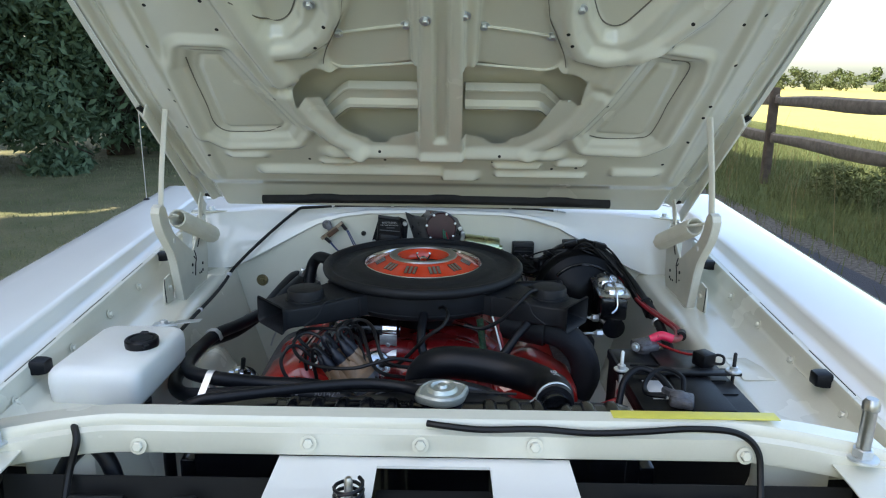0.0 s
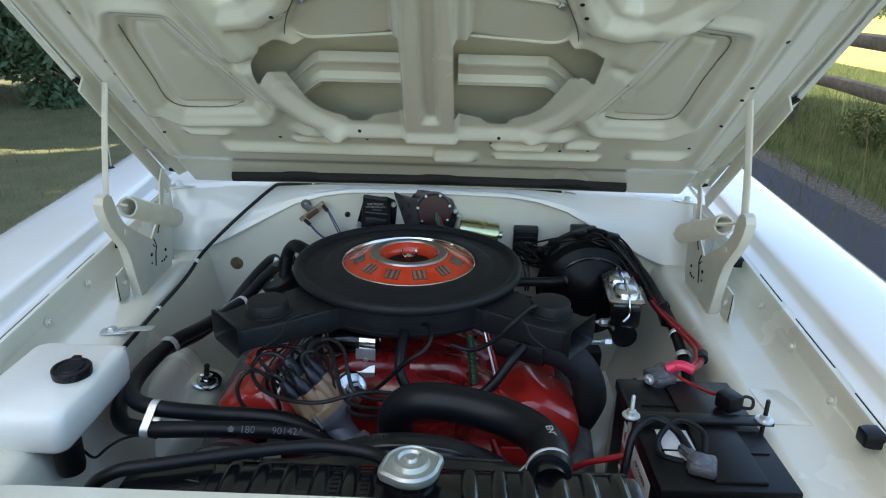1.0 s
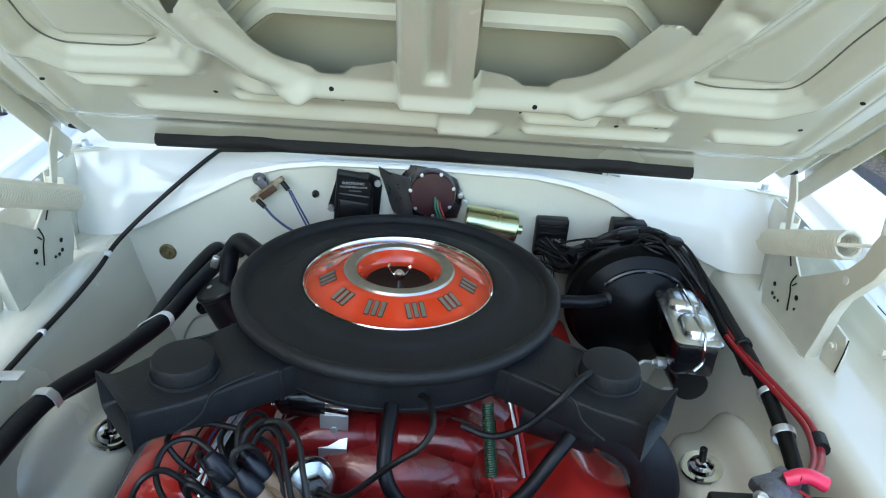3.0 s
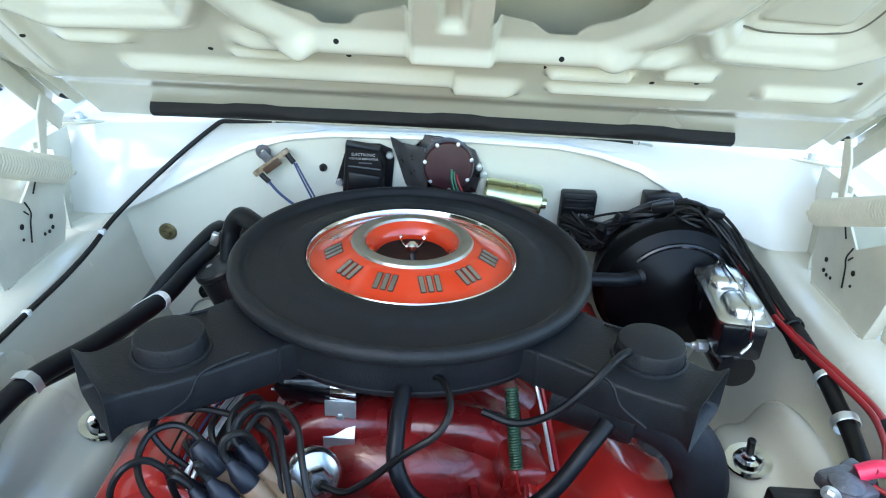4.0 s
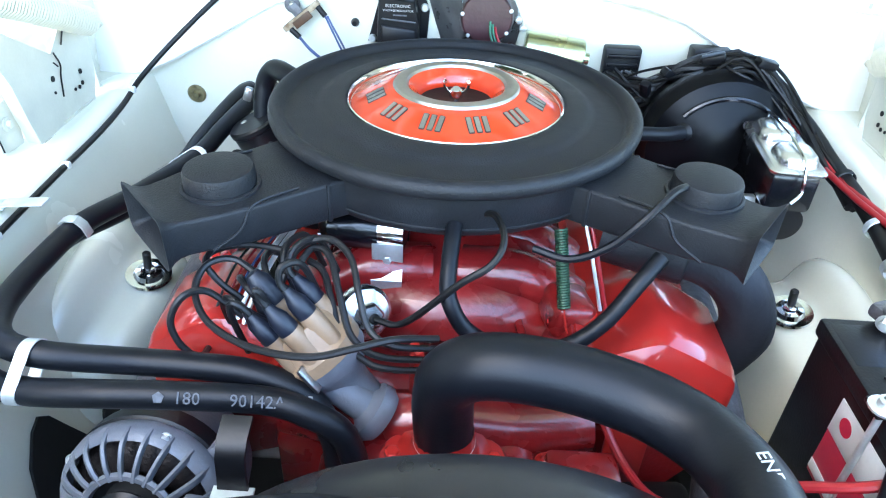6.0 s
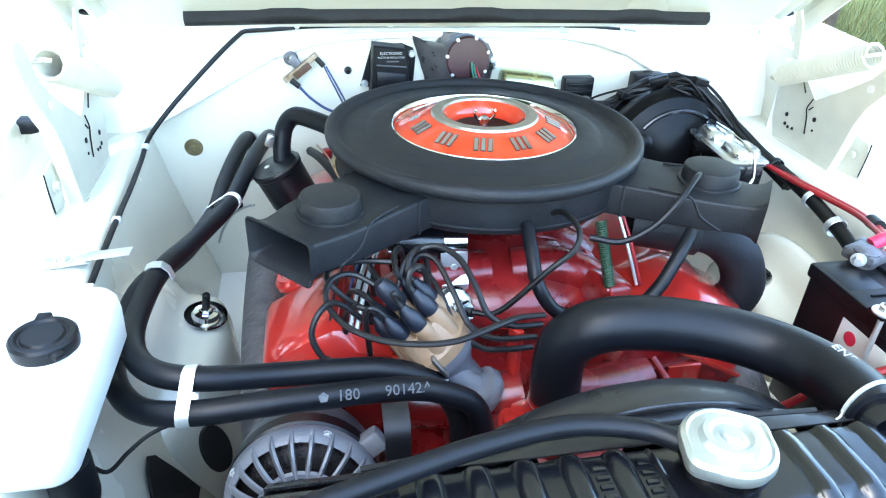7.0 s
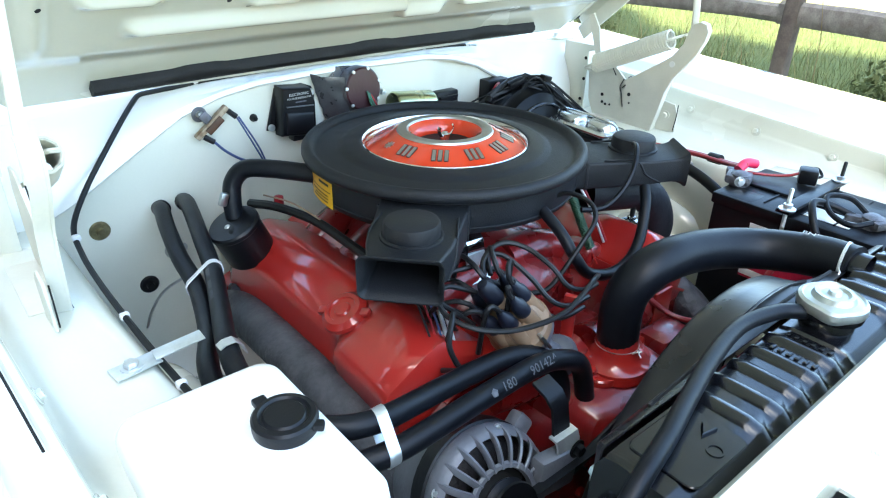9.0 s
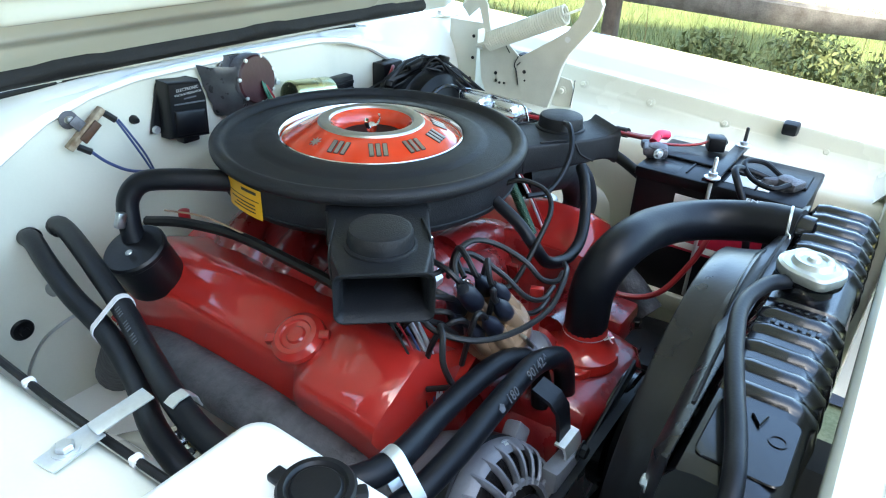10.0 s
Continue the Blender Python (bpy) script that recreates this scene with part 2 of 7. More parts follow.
def sheet(rows, bm=None):
    """An open grid of points."""
    bm = bm or bmesh.new()
    bridge(bm, [[bm.verts.new(p) for p in row] for row in rows], closed=False)
    return bm


def thicken(bm, depth):
    """Gives a sheet a thickness."""
    bmesh.ops.recalc_face_normals(bm, faces=bm.faces)
    bmesh.ops.solidify(bm, geom=bm.faces[:], thickness=depth)
    return bm


def hexbolt(bm, m, r=0.007, h=0.006, washer=0.011):
    lathe(bm, [(0, 0), (washer, 0), (washer, 0.0015), (r, 0.0016)], 16, m)
    lathe(bm, [(r, 0.0015), (r, h), (r * 0.8, h + 0.0012), (0, h + 0.0012)], 6, m)
    return bm


def interp(x, pts):
    return float(np.interp(x, [p[0] for p in pts], [p[1] for p in pts]))


def step(x):
    x = min(1.0, max(0.0, x))
    return x * x * (3 - 2 * x)


def lettering(text, size, m, depth=0.0004):
    """Raised characters as a bmesh."""
    cu = bpy.data.curves.new("letters", "FONT")
    cu.body, cu.size, cu.extrude, cu.align_x, cu.align_y = text, size, depth, "CENTER", "CENTER"
    cu.resolution_u = 2
    ob = bpy.data.objects.new("letters", cu)
    me = bpy.data.meshes.new_from_object(ob)
    bm = bmesh.new()
    bm.from_mesh(me)
    bm.transform(m)
    bpy.data.objects.remove(ob)
    bpy.data.meshes.remove(me)
    bpy.data.curves.remove(cu)
    return bm

# ---- the car's body round the engine bay ----
CX = -0.012                         # the car's middle line
FW = 1.780                          # the firewall
car = thing("car_body", (CX, 1.3, 0.0), "white classic coupe body, engine bay open, parked beside a lane", "car")


def fender_edge(y):
    return 0.641 + 0.063 * y, 0.900 + 0.050 * y


def fender(s):
    """Inner gutter, crown and outer flank, front to back."""
    rows = []
    for k in range(33):
        y = 0.34 + 1.86 * k / 32
        xi, zi = fender_edge(y)
        nose = max(0.0, (0.62 - y) / 0.28) ** 2
        xo = 0.872 + 0.022 * y
        prof = [(xi - 0.030, zi - 0.034), (xi - 0.008, zi - 0.034), (xi - 0.003, zi - 0.029), (xi - 0.001, zi - 0.008), (xi + 0.002, zi - 0.002), (xi + 0.012, zi + 0.001)]
        prof += [(xi + 0.012 + (xo - 0.02 - xi) * f, zi + 0.001 + 0.008 * math.sin(2.4 * f)) for f in (0.25, 0.5, 0.75, 0.92)]
        prof += [(xo + 0.006, zi - 0.004), (xo + 0.030, zi - 0.030), (xo + 0.052, zi - 0.10), (xo + 0.062, zi - 0.22), (xo + 0.056, zi - 0.40), (xo + 0.034, zi - 0.60), (xo - 0.016, zi - 0.70)]
        rows.append([(CX + s * x, y, z - 0.05 * nose) for x, z in prof])
    return thicken(sheet(rows), 0.0015)


def apron(s):
    """The inner fender: shelf on top, wall down to the frame, gutter ledge along the fender."""
    rows = []
    for k in range(41):
        y = 0.80 + (FW - 0.80) * k / 40
        xi, zi = fender_edge(y)
        sh = 0.862 + 0.012 * (y - 1.3)
        inn = interp(y, [(0.8, 0.520), (1.2, 0.545), (1.45, 0.560), (1.775, 0.565)])
        wall = xi - 0.052
        prof = [(inn - 0.13, 0.34), (inn - 0.115, 0.46), (inn - 0.075, 0.60), (inn - 0.04, 0.72), (inn - 0.014, sh - 0.045), (inn - 0.006, sh - 0.014), (inn + 0.006, sh - 0.003), (inn + 0.022, sh), (wall - 0.032, sh + 0.002), (wall - 0.016, sh + 0.010), (wall - 0.004, sh + 0.03), (wall - 0.001, zi - 0.066), (wall + 0.003, zi - 0.062), (wall + 0.003, zi - 0.036), (wall + 0.006, zi - 0.030), (wall + 0.012, zi - 0.029), (wall + 0.015, zi - 0.034), (xi - 0.026, zi - 0.0345)]
        rows.append([(CX + s * x, y, z) for x, z in prof])
    return thicken(sheet(rows), 0.0016)


def tower(s):
    """The pressed dome that carries the shock absorber's upper end: a seat for the nut, a crest outboard of it, a groove."""
    shape = [(0.58, 0.36), (0.405, 0.36), (0.398, 0.50), (0.402, 0.62), (0.407, 0.680), (0.412, 0.698), (0.420, 0.708), (0.432, 0.713), (0.455, 0.716), (0.467, 0.722), (0.476, 0.735), (0.485, 0.752), (0.495, 0.766), (0.507, 0.772), (0.519, 0.768), (0.528, 0.760), (0.535, 0.762), (0.541, 0.780), (0.548, 0.802), (0.558, 0.816), (0.58, 0.820)]
    secs = []
    for k in range(29):
        f = k / 28
        y = 1.19 + 0.41 * f
        env = math.sin(math.pi * f) ** 0.6 if 0 < k < 28 else 0.0
        secs.append([(CX + s * (0.58 - (0.58 - x) * (0.25 + 0.75 * env)), y, z if z < 0.4 else 0.4 + (z - 0.4) * (0.55 + 0.45 * env)) for x, z in shape])
    return loft(secs)


for s, side in ((-1, "passenger"), (1, "driver")):
    part("fender", fender(s), PAINT, car, "glossy white front fender", sharp=50)
    part("inner_fender", apron(s), PAINT_SHADED, car, "white painted inner fender with a flat shelf", sharp=50)
    part("shock_tower", tower(s), PAINT_SHADED, car, "pressed white shock absorber tower", sharp=75)
    # the shock absorber's stud, nut and cupped washer
    b = bmesh.new()
    base = Vector((CX + s * 0.439, 1.392, 0.7165))
    tilt = frame_of((-0.16 * s, -0.10, 1)).to_4x4()
    lathe(b, [(0.010, 0.004), (0.026, 0.001), (0.031, 0.004), (0.030, 0.007), (0.020, 0.006), (0.017, 0.012), (0.010, 0.013)], 28, Matrix.Translation(base) @ tilt)
    lathe(b, [(0.009, 0.010), (0.009, 0.019), (0.0055, 0.020)], 6, Matrix.Translation(base) @ tilt)
    nut = part("strut_nut", b, CHROME, car, "zinc-plated cupped washer and nut")
    part("stud", turned([(0.0055, 0.015), (0.0055, 0.044), (0.0035, 0.046), (0, 0.046)], Matrix.Translation(base) @ tilt, 12), WIREBLACK, nut)
    # rubber stops along the fender's gutter
    for y, size, low in ((1.00, 0.95, 0.0), (1.60, 0.85, 0.004)):
        xi, zi = fender_edge(y)
        b = loft([[(CX + s * (xi - 0.054 + px), y + py * g * size, zi - 0.036 - low + pz * g * size) for py, pz in rounded(0.030, 0.026, 0.004, 2)] for px, g in ((0.006, 1.0), (-0.008, 1.0), (-0.018, 0.85), (-0.020, 0.6))])
        part("rubber_stop", b, RUBBER, car, "black rubber hood stop")
    # dark open stretches of the seam between fender and inner fender
    for y0, y1 in ((0.94, 1.10), (1.17, 1.33), (1.40, 1.52)):
        pts = []
        for k in range(5):
            y = y0 + (y1 - y0) * k / 4
            xi, zi = fender_edge(y)
            pts.append((CX + s * (xi - 0.052 + 0.0175), y, zi - 0.0332))
        part("gutter_seam", tube(pts, 0.0013, 5, 1), DARK, car, "dark open seam")
    # bolts through the gutter wall
    for y in (0.93, 1.12, 1.28, 1.44):
        xi, zi = fender_edge(y)
        part("fender_bolt", hexbolt(bmesh.new(), at((CX + s * (xi - 0.054), y, zi - 0.062), (-s, 0, 0.3)), 0.006, 0.005, 0.010), PAINT_SHADED, car, "painted bolt")
    # hood pin at the front corner
    base = Vector((CX + s * 0.562, 0.752, 0.918))
    b = turned([(0.0, 0.0), (0.020, 0.0), (0.020, 0.003), (0.012, 0.0035)], Matrix.Translation(base), 20)
    lathe(b, [(0.013, 0.0035), (0.013, 0.014), (0.010, 0.015)], 6, Matrix.Translation(base))
    pin = part("hood_adjuster", b, ZINC, car, "zinc-plated adjuster")
    part("bolt", turned([(0.0085, 0.012), (0.0085, 0.068), (0.0105, 0.070), (0.0105, 0.078), (0.007, 0.084), (0, 0.084)], Matrix.Translation(base), 18), STEEL, pin)


def lip(x):
    """Height of the cowl panel's lower edge."""
    return interp(abs(x), [(0.0, 1.026), (0.19, 1.022), (0.26, 1.012), (0.33, 0.990), (0.42, 0.942), (0.52, 0.888), (0.57, 0.868), (0.65, 0.862)])


def firewall():
    rows = []
    for i in range(25):
        row = []
        for k in range(61):
            x = -0.60 + 1.2 * k / 60
            z = 0.36 + (lip(x) + 0.002 - 0.36) * i / 24
            y = FW
            low = max(0.0, (0.70 - z) / 0.35)
            y += 0.10 * low ** 2 * (1 if abs(x) < 0.30 else 0.4)
            # pressed wells and swages
            for cx, cz, w, h, d in ((0.275, 0.955, 0.045, 0.075, 0.010), (-0.06, 0.70, 0.18, 0.16, 0.02)):
                e = max(abs(x - cx) / w, abs(z - cz) / h)
                y += d * (1 - min(1, max(0, (e - 0.8) / 0.25)))
            rr = math.hypot(x + 0.39, z - 0.80)
            y -= 0.004 * math.exp(-((rr - 0.155) / 0.008) ** 2)
            row.append((CX + x, y, z))
        rows.append(row)
    return thicken(sheet(rows), 0.0018)


part("firewall", firewall(), PAINT_SHADED, car, "white painted firewall", sharp=60)


def cowl():
    rows = []
    for k in range(81):
        x = -0.66 + 1.32 * k / 80
        e = lip(x)
        grow = min(1.0, (1.03 - e) / 0.06)
        nose = FW - 0.010 - 0.020 * step((abs(x) - 0.30) / 0.34)
        top = 1.040 - 0.024 * (abs(x) / 0.66) ** 2
        back = 0.012 + 0.040 * step((1.030 - e) / 0.10)
        prof = [(FW + 0.014, e - 0.003), (nose + 0.004, e - 0.003), (nose, e + 0.001), (nose + 0.001, e + 0.006)]
        for f in (0.3, 0.6, 0.85):
            prof.append((nose + back * f - 0.010 * grow * math.sin(math.pi * f), e + 0.008 + (max(top - 0.016, e + 0.010) - e - 0.008) * f))
        prof += [(nose + back, top - 0.008), (nose + back + 0.010, top - 0.002), (nose + back + 0.030, top), (FW + 0.12, top + 0.010), (FW + 0.26, top + 0.02)]
        rows.append([(CX + x, y, z) for y, z in prof])
    return thicken(sheet(rows), 0.0016)


part("cowl_panel", cowl(), PAINT, car, "rolled white cowl panel above the firewall", sharp=32)
# the cowl's end brackets beside the hinges, with folded flange and dark bolt holes
for s in (-1, 1):
    b = block((0.004, 0.10, 0.165), (CX + s * 0.640, 1.735, 0.930), 0.0015)
    box(b, (0.030, 0.004, 0.150), Matrix.Translation((CX + s * 0.624, 1.688, 0.928)), 0.001)
    part("cowl_end_bracket", b, PAINT_SHADED, car, "folded white bracket")
    for dy, dz in ((-0.03, 0.05), (-0.03, 0.0), (-0.025, -0.05)):
        part("bracket_hole", turned([(0, 0), (0.004, 0), (0.004, 0.0015), (0, 0.0015)], at((CX + s * 0.6375, 1.745 + dy, 0.930 + dz), (-s, 0, 0)), 10), DARK, car, "dark bolt hole")
    # bracket and bolt of the hood's striker on the cowl top
    b = bmesh.new()
    plate(b, [(-0.055, -0.018), (0.040, -0.022), (0.055, 0.0), (0.03, 0.022), (-0.05, 0.016)], 0.004, Matrix.Translation((CX + s * 0.630, 1.812, 1.013)) @ Euler((0, 0, -s * 0.4)).to_matrix().to_4x4(), 0.001)
    cb = part("cowl_corner_plate", b, PAINT_SHADED, car, "small bolted corner plate")
    part("bolt", hexbolt(bmesh.new(), Matrix.Translation((CX + s * 0.630, 1.812, 1.017)), 0.007, 0.010, 0.013), ZINC, cb)
# the door side of the car and windscreen base, hidden behind the hood, close the body
for s in (-1, 1):
    part("door", block((0.06, 1.9, 0.62), (CX + s * 0.90, 2.95, 0.62), 0.02), PAINT, car)
# the roof and windscreen behind the hood
rows = []
for y, z, w in ((2.02, 1.05, 0.72), (2.30, 1.18, 0.66), (2.55, 1.31, 0.58), (2.95, 1.36, 0.56), (3.6, 1.34, 0.55), (4.2, 1.02, 0.62)):
    rows.append([(CX + w * c, y, z - 0.04 * c * c) for c in (-1, -0.6, -0.2, 0.2, 0.6, 1)])
part("roof", thicken(sheet(rows), 0.004), PAINT, car)
part("rocker", block((1.74, 3.2, 0.25), (CX, 3.0, 0.42), 0.03), PAINT, car)
# frame rails and crossmember, near-black for the shade below, with an added dark plate
for s in (-1, 1):
    part("frame_rail", block((0.10, 1.5, 0.11), (CX + s * 0.40, 1.25, 0.36), 0.01), DARK, car, "black frame rail")
part("underbay_shade_plate", block((1.30, 1.55, 0.006), (CX, 1.18, 0.215), 0.001), DARK, car, "near-black plate added below for the darkness under the bay")
part("crossmember", block((0.80, 0.16, 0.12), (CX, 1.30, 0.30), 0.01), DARK, car)
for s in (-1, 1):
    for y in (1.32,):
        b = turned([(0.18, -0.09), (0.30, -0.10), (0.325, -0.07), (0.325, 0.07), (0.30, 0.10), (0.18, 0.09)], at((CX + s * 0.78, y, 0.325), (s, 0, 0)), 40)
        w = part("wheel", b, RUBBER, car, "black tyre")
        part("rim", turned([(0, 0.05), (0.06, 0.06), (0.15, 0.04), (0.185, 0.085), (0.19, -0.085), (0, -0.085)], at((CX + s * 0.78, y, 0.325), (s, 0, 0)), 32), STEEL, w)


# ---- radiator support and latch panel ----
SUP = 0.800                         # its rear edge


def support():
    rows = []
    for k in range(61):
        x = -0.60 + 1.2 * k / 60
        a = abs(x)
        drop = 0.030 * max(0.0, (a - 0.40) / 0.2) ** 1.5
        wide = 0.030 + 0.012 * max(0.0, (a - 0.42) / 0.2)
        z = 0.955 - drop
        prof = [(SUP, z - 0.045), (SUP + 0.001, z - 0.006), (SUP - 0.004, z), (SUP - wide, z), (SUP - wide - 0.004, z - 0.006), (SUP - wide - 0.004, z - 0.014), (SUP - wide - 0.012, z - 0.018), (SUP - wide - 0.014, z - 0.044), (SUP - wide - 0.012, z - 0.049), (SUP - wide + 0.004, z - 0.052)]
        rows.append([(CX + x, y, zz) for y, zz in prof])
    return thicken(sheet(rows), 0.002)


part("radiator_support", support(), PAINT_SHADED, car, "white radiator support crossbar", sharp=45)
# flanks that sweep from the crossbar out to the fenders
for s in (-1, 1):
    rows = []
    for k in range(13):
        f = k / 12
        x = 0.525 + 0.145 * f
        rise = f * f
        rows.append([(CX + s * (x + dx), y, z) for dx, y, z in ((0.0, 0.84, 0.84 + 0.04 * f), (0.0, 0.80, 0.90), (0.0, 0.775, 0.912 - 0.012 * f), (0, 0.70, 0.905), (0.0, 0.60, 0.890), (0.0, 0.52, 0.86))])
    part("support_end_panel", thicken(sheet(rows), 0.002), PAINT_SHADED, car, "white end panel of the radiator support", sharp=50)
    part("support_leg", block((0.10, 0.03, 0.55), (CX + s * 0.50, 0.80, 0.64), 0.008), PAINT_SHADED, car)

# lower latch panel with its square openings
b = bmesh.new()
ZL = 0.900
for x0, x1, y0, y1 in ((-0.205, -0.075, 0.50, 0.762), (0.070, 0.175, 0.50, 0.762), (-0.075, 0.070, 0.742, 0.762), (-0.075, 0.070, 0.50, 0.58)):
    box(b, (x1 - x0, y1 - y0, 0.004), Matrix.Translation(((x0 + x1) / 2, (y0 + y1) / 2, ZL)))
part("latch_panel", b, PAINT, car, "white hood latch panel with a square opening")
# Near-black sheets and a block stand in for shade behind the openings
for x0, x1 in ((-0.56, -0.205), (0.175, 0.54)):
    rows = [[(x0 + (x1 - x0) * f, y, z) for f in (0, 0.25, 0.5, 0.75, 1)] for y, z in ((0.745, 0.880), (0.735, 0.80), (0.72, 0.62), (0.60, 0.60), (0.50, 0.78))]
    part("grille_shade_sheet", thicken(sheet(rows), 0.003), DARK, car, "near-black sheet for the shade in the grille cavity")
part("latch_shade_block", block((0.15, 0.16, 0.16), (-0.002, 0.66, 0.79), 0.004), DARK, car, "near-black block for the shade in the latch pocket")
# coil spring of the hood latch
turns = [(-0.098 + 0.0165 * math.cos(a), 0.648 + 0.0165 * math.sin(a), 0.902 + 0.0014 * a) for a in (0.5 * k for k in range(53))]
part("latch_spring", tube(turns, 0.0024, 6, 1), SATIN, car, "black coil spring of the hood latch")
part("latch_pin", turned([(0, 0), (0.005, 0), (0.005, 0.042), (0.003, 0.046), (0, 0.046)], Matrix.Translation((-0.098, 0.648, 0.900)), 14), STEEL, car)
# bolts in the face of the support
for x in (-0.165, -0.020, 0.128, 0.40, -0.385):
    part("support_bolt", hexbolt(bmesh.new(), at((x, 0.753, 0.926 if abs(x) < 0.3 else 0.918), (0, -1, 0.25)), 0.007, 0.006, 0.011), PAINT_SHADED, car, "painted bolt")
for x0, x1 in ((-0.46, -0.39), (0.24, 0.30), (0.33, 0.40), (-0.33, -0.30)):
    part("headlamp_bracket", block((x1 - x0, 0.012, 0.020), ((x0 + x1) / 2, 0.712, 0.862), 0.003), SATIN, car, "small dark metal bracket")
part("yellow_tape", block((0.220, 0.020, 0.0012), (0.343, SUP - 0.013, 0.9562), 0.0004), YELLOWTAPE, car, "strip of yellow tape on the radiator support")
harness = solo("front_harness", tube([(-0.012, 0.766, 0.950), (0.01, 0.760, 0.950), (0.06, 0.757, 0.947), (0.13, 0.757, 0.949), (0.20, 0.756, 0.945), (0.27, 0.757, 0.948), (0.33, 0.757, 0.953), (0.385, 0.754, 0.950), (0.412, 0.748, 0.930), (0.415, 0.735, 0.895), (0.405, 0.70, 0.85), (0.40, 0.66, 0.80)], 0.0044, 8, 6), WIREBLACK, (0, 0.757, 0.94), "black taped wiring loom along the radiator support", "wiring loom")
solo("front_wire", tube([(-0.49, 0.80, 0.93), (-0.472, 0.765, 0.938), (-0.462, 0.748, 0.925), (-0.470, 0.735, 0.885), (-0.466, 0.69, 0.82)], 0.0048, 8), WIREBLACK, (-0.44, 0.75, 0.92), "black wire hanging over the radiator support", "wire")
b = tube([(-0.52, 0.79, 0.84), (-0.49, 0.785, 0.885), (-0.455, 0.775, 0.905), (-0.43, 0.77, 0.86), (-0.425, 0.74, 0.80)], 0.011, 10)
solo("washer_hose", b, RUBBER, (-0.47, 0.78, 0.86), "thick black rubber hose by the radiator support", "hose")


# ---- the open hood ----
HO, HV, HN = Vector((0.002, 1.75, 1.043)), Vector((0, -0.751, 0.660)), Vector((0, -0.660, -0.751))


def hood_at(u, v, h=0.0):
    return HO + Vector((u, 0, 0)) + HV * v + HN * h


def to_line(u, v, line):
    best = 9.0
    for (ax, ay), (bx, by) in zip(line, line[1:]):
        dx, dy = bx - ax, by - ay
        t = min(1, max(0, ((u - ax) * dx + (v - ay) * dy) / (dx * dx + dy * dy)))
        best = min(best, math.hypot(u - ax - t * dx, v - ay - t * dy))
    return best


def inside(u, v, poly):
    """Signed distance to an outline: positive within."""
    c, n = False, len(poly)
    for i in range(n):
        (ax, ay), (bx, by) = poly[i], poly[i - 1]
        if (ay > v) != (by > v) and u < (bx - ax) * (v - ay) / (by - ay) + ax:
            c = not c
    d = to_line(u, v, poly + poly[:1])
    return d if c else -d


WINDOW_L = [(0.056, 0.345), (0.054, 0.550), (0.090, 0.541), (0.150, 0.532), (0.212, 0.519), (0.240, 0.533), (0.258, 0.540), (0.284, 0.520), (0.311, 0.478), (0.308, 0.437), (0.290, 0.450), (0.257, 0.451), (0.248, 0.414), (0.234, 0.366), (0.213, 0.335), (0.188, 0.321), (0.172, 0.315), (0.164, 0.297), (0.130, 0.297), (0.114, 0.319), (0.081, 0.330), (0.066, 0.338)]
WINDOW_R = [(0.040, 0.342), (0.036, 0.552), (0.120, 0.536), (0.206, 0.522), (0.222, 0.536), (0.260, 0.533), (0.288, 0.510), (0.286, 0.436), (0.264, 0.454), (0.240, 0.454), (0.224, 0.409), (0.204, 0.357), (0.182, 0.333), (0.154, 0.322), (0.140, 0.299), (0.108, 0.299), (0.088, 0.321), (0.052, 0.331)]
SIDE_L = [(0.492, 0.580), (0.425, 0.577), (0.372, 0.440), (0.332, 0.345), (0.350, 0.312), (0.490, 0.304), (0.516, 0.330), (0.516, 0.400), (0.512, 0.530)]
SIDE_R = [(0.480, 0.566), (0.400, 0.580), (0.362, 0.440), (0.318, 0.335), (0.335, 0.304), (0.450, 0.298), (0.476, 0.320), (0.480, 0.400), (0.486, 0.520)]
UPPER_L = [(0.250, 0.720), (0.268, 0.662), (0.300, 0.626), (0.326, 0.622), (0.340, 0.640), (0.352, 0.718), (0.400, 0.830), (0.440, 0.980), (0.400, 1.08), (0.290, 1.08), (0.250, 0.980), (0.242, 0.800)]
UPPER_R = [(0.250, 0.720), (0.271, 0.669), (0.296, 0.628), (0.318, 0.621), (0.344, 0.643), (0.376, 0.710), (0.440, 0.830), (0.460, 0.980), (0.400, 1.08), (0.290, 1.08), (0.250, 0.980), (0.242, 0.800)]
UPRIM_L = [(0.195, 0.800), (0.198, 0.686), (0.227, 0.631), (0.276, 0.592), (0.332, 0.583), (0.362, 0.606)]
UPRIM_R = [(0.205, 0.800), (0.216, 0.694), (0.231, 0.641), (0.261, 0.592), (0.307, 0.578), (0.348, 0.587), (0.410, 0.632), (0.458, 0.700), (0.500, 0.800)]
DIAG = [(0.400, 0.790), (0.383, 0.708), (0.363, 0.628), (0.345, 0.570), (0.328, 0.512)]
DIAGLOW = [(0.320, 0.462), (0.291, 0.385), (0.250, 0.315), (0.195, 0.268)]
PLATEP = [(0.062, 0.515), (0.209, 0.505), (0.238, 0.552), (0.227, 0.583), (0.188, 0.671), (0.178, 0.740), (0.062, 0.740)]


def window(u, v):
    return inside(abs(u), v, WINDOW_L if u < 0 else WINDOW_R)


